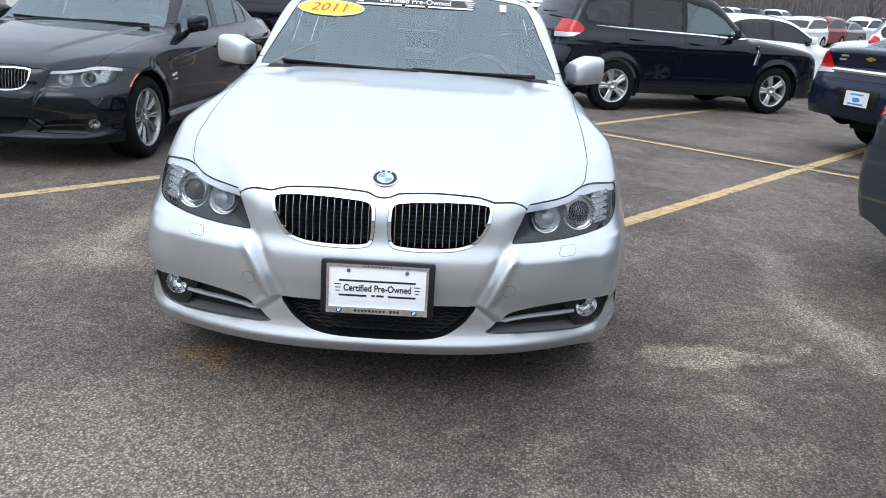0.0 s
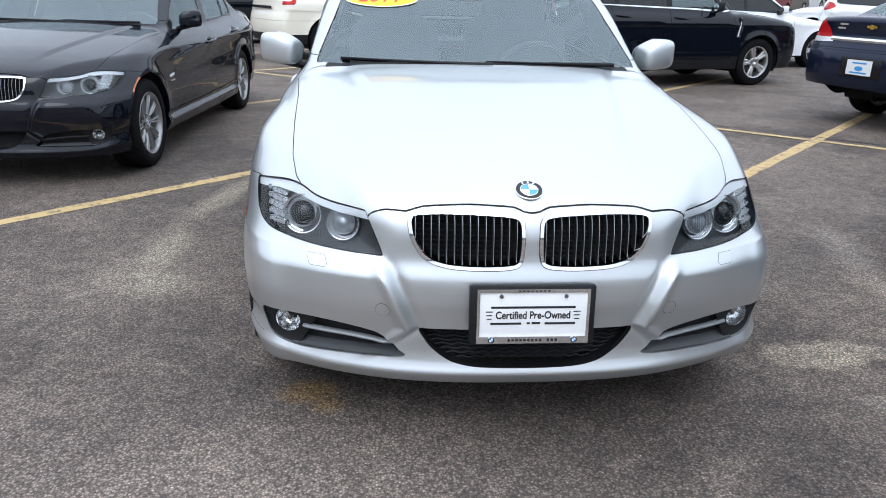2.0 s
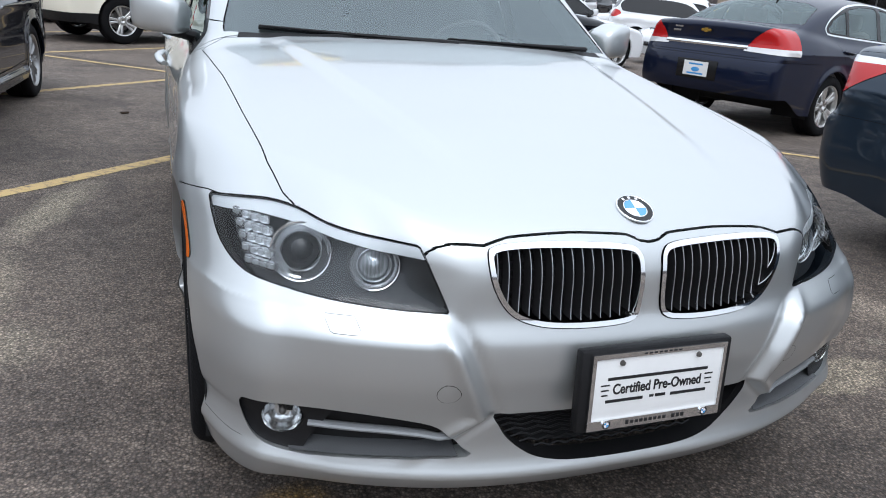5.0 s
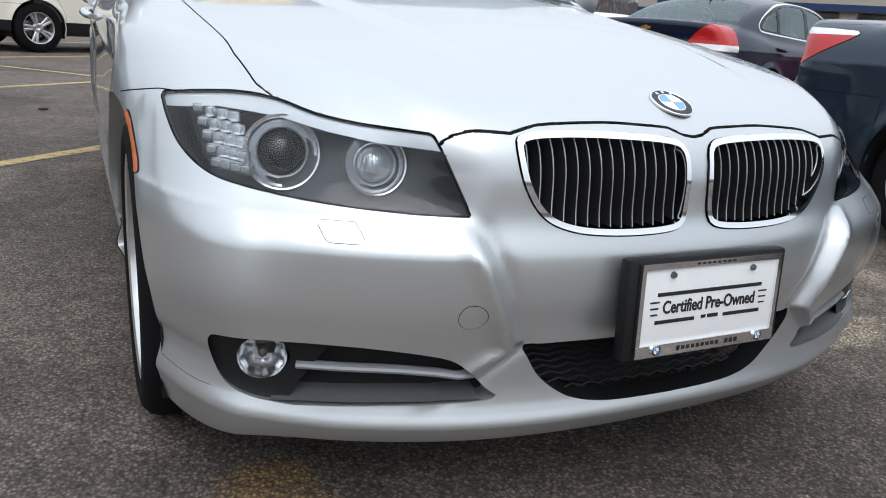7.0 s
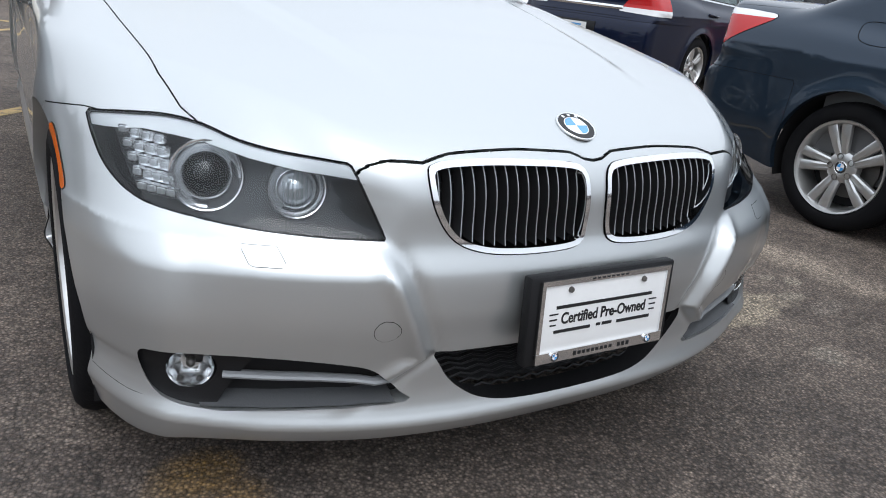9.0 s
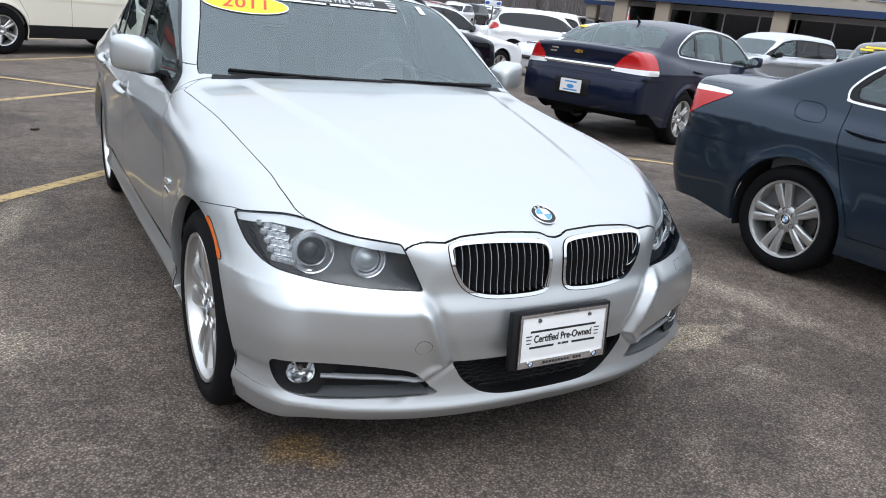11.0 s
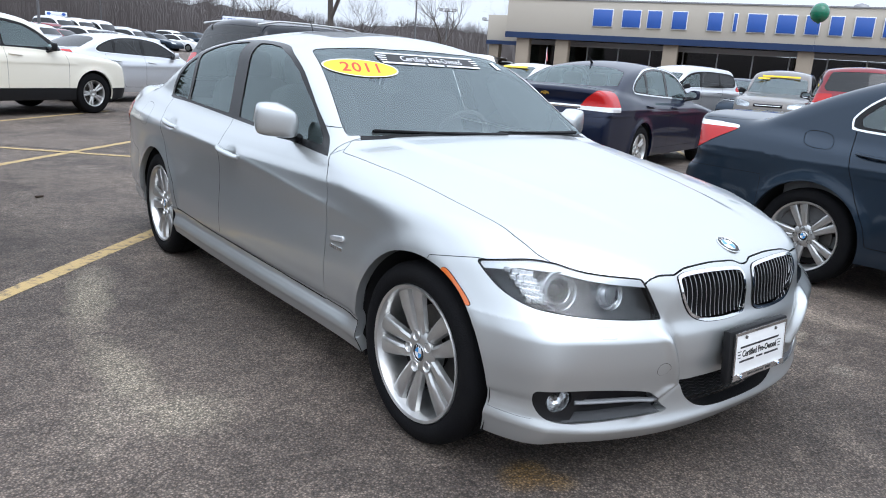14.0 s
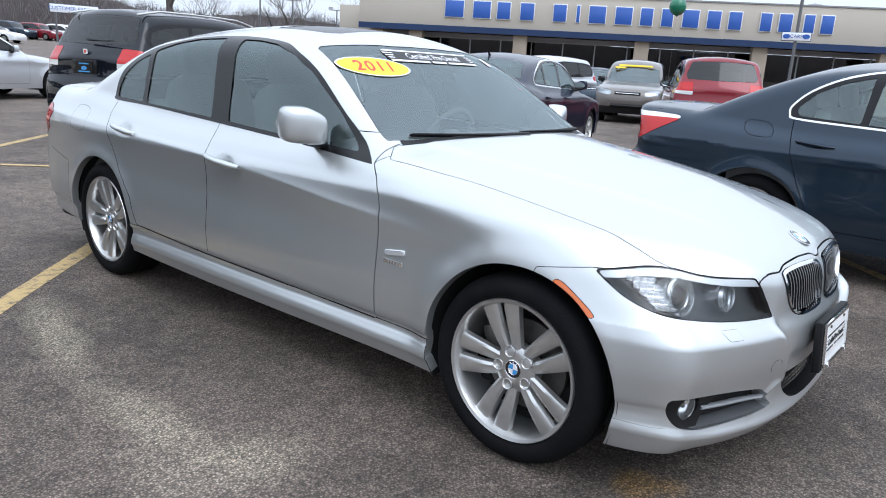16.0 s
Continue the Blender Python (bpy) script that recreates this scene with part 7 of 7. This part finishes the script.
big = branches(random.Random(8), 17.6, 4, 0.52, 0.019, (3, 4), 0.18, 0.30, (0.85, 1.25))
x, y = 27.5, 51.4
tree = thing("bare_tree", "large leafless tree with spreading grey limbs", "tree", pose(x, y, ground_height(x, y)))
hang("trunk", limb_mesh("trunk", [b for b in big if b[2] > 0.075], 8), BARK, tree)
hang("crown", limb_mesh("crown", [b for b in big if b[2] <= 0.075], 3), BARK, tree)
rng = random.Random(9)
for az, d, h in ((37.6, 62, 8.5), (24.5, 80, 9.0), (43.5, 75, 8.0), (3.2, 42, 6.5), (31.5, 70, 7.0), (52.0, 85, 8.5), (58, 90, 8)):
    limbs = branches(random.Random(int(az * 10)), h * 1.1, 4, 0.50, 0.017, (2, 4), 0.20, 0.28, (0.85, 1.2))
    x, y, _ = bearing(az, d, 0)
    t = thing("bare_tree", "leafless grey tree at the edge of the lot", "tree", pose(x, y, ground_height(x, y)), "bare trees")
    hang("trunk", limb_mesh("trunk", [b for b in limbs if b[2] > 0.05], 6), BARK, t)
    hang("crown", limb_mesh("crown", [b for b in limbs if b[2] <= 0.05], 3), BARK, t)

# far woods: a wooded rise of trunks and countless twigs
def rise(az):
    """Height of the woods' crown line along the horizon."""
    wave = 0.55 * math.sin(az * 0.21) + 0.4 * math.sin(az * 0.53 + 1.0) + 0.25 * math.sin(az * 1.31)
    if az < 4:
        return 11.2 + wave
    if az < 30:
        return 11.2 - 6.1 * (az - 4) / 26 + wave
    return 5.1 + 0.7 * wave if az < 62 else 8.0 + wave


rng = random.Random(21)
v, f = [], []
for i in range(110000):
    # bearings 90 to 235 lie unseen behind the camera, added for reflections
    az = rng.uniform(-60, 62) if i < 94000 else rng.uniform(-125, -60) if i < 100000 else rng.uniform(90, 235)
    d = rng.uniform(93, 122)
    x, y, _ = bearing(az, d, 0)
    clump = 0.5 + 0.5 * noise.noise(Vector((az * 0.9, d * 0.05, 0)))
    top = rise(az) * (0.62 + 0.50 * clump) * (d / 105)
    z0 = ground_height(x, y)
    h0 = top * rng.uniform(0.0, 0.80) ** 0.7
    long = top * rng.uniform(0.12, 0.30) if i % 5 else top * rng.uniform(0.5, 1.0)
    if i % 5 == 0:
        h0 = 0.0
    lean = rng.gauss(0, 0.34 if i % 5 else 0.05)
    wide = rng.uniform(0.010, 0.024) if i % 5 else rng.uniform(0.018, 0.042)
    c, sn = math.cos(radians(az)), -math.sin(radians(az))
    k = len(v)
    tip = long * lean
    v += [(x - c * wide, y - sn * wide, z0 + h0), (x + c * wide, y + sn * wide, z0 + h0), (x + c * tip, y + sn * tip, z0 + h0 + long)]
    f.append((k, k + 1, k + 2))
    if i % 5:
        q = rng.uniform(0.25, 0.6)
        px, py, pz = x + c * tip * q, y + sn * tip * q, z0 + h0 + long * q
        t2 = tip * q + long * rng.uniform(-0.5, 0.5)
        v += [(px - c * wide * 0.5, py - sn * wide * 0.5, pz), (px + c * wide * 0.5, py + sn * wide * 0.5, pz), (x + c * t2, y + sn * t2, z0 + h0 + long * rng.uniform(0.75, 1.0))]
        f.append((k + 3, k + 4, k + 5))
me = bpy.data.meshes.new("far_woods")
me.from_pydata(v, [], f)
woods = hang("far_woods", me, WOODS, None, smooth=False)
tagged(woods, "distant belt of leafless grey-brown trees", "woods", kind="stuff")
# the bank also runs on unseen behind the camera, added for reflections
bm = bmesh.new()
prev = None
for k in range(901):
    az = -128 + 365 * k / 900
    if 62 < az < 88:
        prev = None
        continue
    rows = []
    for j, (d, h) in enumerate(((99, 0.0), (103, 0.42), (110, 0.66), (122, 0.84))):
        x, y, _ = bearing(az, d, 0)
        hh = rise(az) * h * (1 + 0.16 * noise.noise(Vector((k * 0.11, j * 0.7, 3.1))) + 0.10 * noise.noise(Vector((k * 0.5, j * 1.7, 1.1))))
        rows.append(bm.verts.new((x, y, ground_height(x, y) + hh)))
    if prev:
        for j in range(3):
            bm.faces.new((prev[j], rows[j], rows[j + 1], prev[j + 1]))
    prev = rows
bank = part("scrub_bank", bm, SCRUB)
tagged(bank, "brown scrubby bank below the far trees", "scrub", kind="stuff")


def evergreen(az, d, h, seed):
    r = random.Random(seed)
    x, y, _ = bearing(az, d, 0)
    t = thing("evergreen_tree", "dark green conifer with drooping boughs", "tree", pose(x, y, ground_height(x, y)), "conifers")
    part("trunk", tube([(0, 0, 0), (0, 0, h * 0.5), (0, 0, h * 0.95)], [h * 0.02, h * 0.012, 0.02], 7), BARK, t)
    v, f = [], []
    for i in range(1100):
        u = r.random() ** 0.8
        z = h * (0.10 + 0.88 * u)
        reach = h * 0.24 * (1 - u) ** 0.85 + 0.15
        a = r.uniform(0, 6.28)
        k = r.uniform(0.25, 1.0)
        p = Vector((math.cos(a) * reach * k, math.sin(a) * reach * k, z - reach * k * 0.25))
        s = r.uniform(0.20, 0.45) * h / 9
        for _ in range(3):
            q = Vector((r.uniform(-1, 1), r.uniform(-1, 1), r.uniform(-0.6, 0.4))) * s
            w = Vector((r.uniform(-1, 1), r.uniform(-1, 1), r.uniform(-0.6, 0.4))) * s
            base = len(v)
            v += [tuple(p), tuple(p + q), tuple(p + w)]
            f.append((base, base + 1, base + 2))
    me = bpy.data.meshes.new("foliage")
    me.from_pydata(v, [], f)
    hang("foliage", me, EVERGREEN, t, smooth=False)


for i, (az, d, h) in enumerate(((-4.5, 62, 8.5), (-7.5, 60, 9.5), (-10.5, 64, 9), (-35, 44, 9), (-42, 40, 10), (-47, 46, 9), (-58, 42, 8.5), (-63, 48, 10), (-70, 44, 9), (-78, 46, 9))):
    evergreen(az, d, h, 40 + i)

# a white house with a red roof beyond the lot
HOUSE_WHITE = material("white_siding", (0.66, 0.65, 0.62), 0.7, 0, 0, 0.04, 20, 0.15, 1.0)
HOUSE_RED = material("red_roof_edge", (0.36, 0.035, 0.030), 0.6, 0, 0, 0.1, 15)
x, y, _ = bearing(-19.5, 32, 0)
house = thing("white_house", "white single-storey house with a red roof edge", "house", pose(x, y, 0, 0, 0, 16))
part("house_wall", block((9.0, 7.0, 3.05), pose(0, 3.5, 1.525)), HOUSE_WHITE, house)
part("house_roof", slab([(-4.9, -0.5), (4.9, -0.5), (4.9, 7.5), (-4.9, 7.5)], 0.36, pose(0, 0, 3.05), 0.05), HOUSE_RED, house)
for wx in (-3.2, -0.8, 1.6, 3.6):
    wf = part("house_window", block((1.1, 0.08, 0.8), pose(wx, -0.02, 2.05)), SATIN, house)
    part("window_pane", block((0.96, 0.02, 0.66), pose(wx, -0.07, 2.05)), GLASS_TINT, wf, smooth=False)

# ---- rows of cars across the lot ----
def simple_car(name, s, body, step=0.085):
    """A distant car of a few parts."""
    form = car_form(s)
    car = thing(name, "", "")
    L, half, top = s["length"], s["half"], max(v for _, v in s["roof"])
    Pn = Panel.of(form, grid_steps([(-step / 2, half + 0.12, step)]), grid_steps([(-0.1, L + 0.1, step * 1.5)]), grid_steps([(0.15, top + 0.06, step)]))
    _, Pn = Pn.cut(lambda p: p[:, 2] - 0.25)
    for ay in s["axles"]:
        _, Pn = Pn.cut(lambda p: np.maximum(np.hypot(p[:, 1] - ay, p[:, 2] - s["tyre"]) - s["tyre"] - 0.04, half - 0.4 - p[:, 0]))
    screen, Pn = Pn.cut(from_top(s["screen_outline"], s["belt"]))
    if "rear_outline" in s:
        rear, Pn = Pn.cut(from_top(s["rear_outline"], s["belt"]))
    else:
        rear, Pn = Pn.cut(rear_view(s["rear_view"], s["rear"][0] - 0.9))
    wins, Pn = Pn.cut(from_side(s["trim"], 0.4))
    tail, Pn = Pn.cut(s["tail_lamp"])
    head, Pn = Pn.cut(from_front(s["head_lamp"], 1.0))
    hang("body_shell", Pn.mesh("body_shell", 0), body, car)
    for nm, p, mt in (("windscreen", screen, FAR_GLASS), ("rear_window", rear, FAR_GLASS)):
        hang(nm, p.mesh(nm, 0), mt, car)
    for side in (-1, 1):
        hang("side_window", wins.mesh("side_window", side), FAR_GLASS, car)
        hang("tail_lamp", tail.mesh("tail_lamp", side), RED_LENS, car)
        hang("head_lamp", head.mesh("head_lamp", side), LED, car)
        for ay in s["axles"]:
            w = lathe([(0.10, 0.0001), (0.105, 0.2), (0.11, 0.23), (0.11, 0.31), (0.09, s["tyre"]), (-0.1, s["tyre"])], 20)
            w.transform(pose(side * (half - 0.13), ay, s["tyre"], 0, 0, 0 if side > 0 else 180))
            wo = part("wheel", w, RUBBER, car)
            r = lathe([(0.112, 0.0001), (0.116, 0.12), (0.112, 0.225)], 16)
            r.transform(pose(side * (half - 0.13), ay, s["tyre"], 0, 0, 0 if side > 0 else 180))
            part("rim", r, RIM, wo)
    part("underbody", block((2 * half - 0.4, L - 0.8, 0.5), pose(0, L / 2, 0.5)), DARK, car)
    return car


far_a = simple_car("distant_saloon", SALOON_FULL, WHITE_LACQUER)
far_b = simple_car("distant_crossover", OFFROADER, WHITE_LACQUER)
rng = random.Random(3)
lacquers = [(WHITE_LACQUER, "white"), (PALE_LACQUER, "silver"), (RED_LACQUER, "red"), (WHITE_LACQUER, "white"), (BLACK_LACQUER, "black"), (GREY_LACQUER, "dark grey"), (PALE_LACQUER, "silver"), (WHITE_LACQUER, "white"), (BRONZE_LACQUER, "bronze"), (NAVY_LACQUER, "dark blue")]


def far_row(az0, az1, d0, d1, count, turn, first=None):
    for i in range(count):
        u = i / max(1, count - 1)
        x, y, _ = bearing(az0 + (az1 - az0) * u, d0 + (d1 - d0) * u, 0)
        src = far_a if rng.random() < 0.5 else far_b
        mt, nm = lacquers[rng.randrange(len(lacquers))]
        c = copy_thing(src, pose(x, y, ground_height(x, y), 0, 0, turn + rng.uniform(-3, 3)))
        repaint(c, {WHITE_LACQUER.name: mt})
        tagged(c, f"{nm} car parked in a far row", "car", "far rows of cars")


far_row(4.5, 15.5, 38, 60, 9, 35)
far_row(7.0, 20.0, 60, 72, 9, 35)
far_row(27.5, 33.0, 44, 62, 6, -50)
far_row(31.0, 40.0, 62, 74, 9, -40)
far_row(35.5, 40.5, 46, 50, 5, -60)
far_row(16, 27, 85, 88, 8, 30)
vans = [copy_thing(far_b, pose(*bearing(12.2 + 1.3 * i, 66 + 1.5 * i, 0)[:2], ground_height(20, 64) - 0.1, 0, 0, 30)) for i in range(3)]
for v in vans:
    v.scale = (1.08, 1.15, 1.35)
    tagged(v, "white delivery van parked in a far row", "van", "far rows of cars")
    v.name = "white_van"
for src, where, nm in ((far_a, bearing(41.8, 50, 0), "white"), (far_b, bearing(44.6, 27, 0), "white")):
    src.matrix_world = pose(where[0], where[1], ground_height(where[0], where[1]), 0, 0, -55 if src is far_a else 60)
    tagged(src, f"{nm} car parked near the showroom", "car", "far rows of cars")
# dark van behind the cream car
dark = copy_thing(far_b, parked(0.87, 0.49, (-0.83, 3.64), (-4.6, 15.2)))
repaint(dark, {WHITE_LACQUER.name: BLACK_LACQUER})
dark.name = "dark_van"
tagged(dark, "black minivan parked beyond the cream car", "van", "cars further off")
FLAG = material("red_white_pennant", (0.55, 0.12, 0.12), 0.7)
fx, fy, _ = bearing(45.6, 22, 0)
flag = thing("pennant", "small red and white pennant on a stick", "flag", pose(fx, fy, 0))
part("stick", tube([(0, 0, 1.2), (0, 0, 1.98)], 0.008, 5), SIGN_WHITE, flag)
part("cloth", slab([(0, 0), (0.12, 0.02), (0.0, 0.36)], 0.01, pose(0, 0, 1.58, 90, 0, 20)), FLAG, flag)
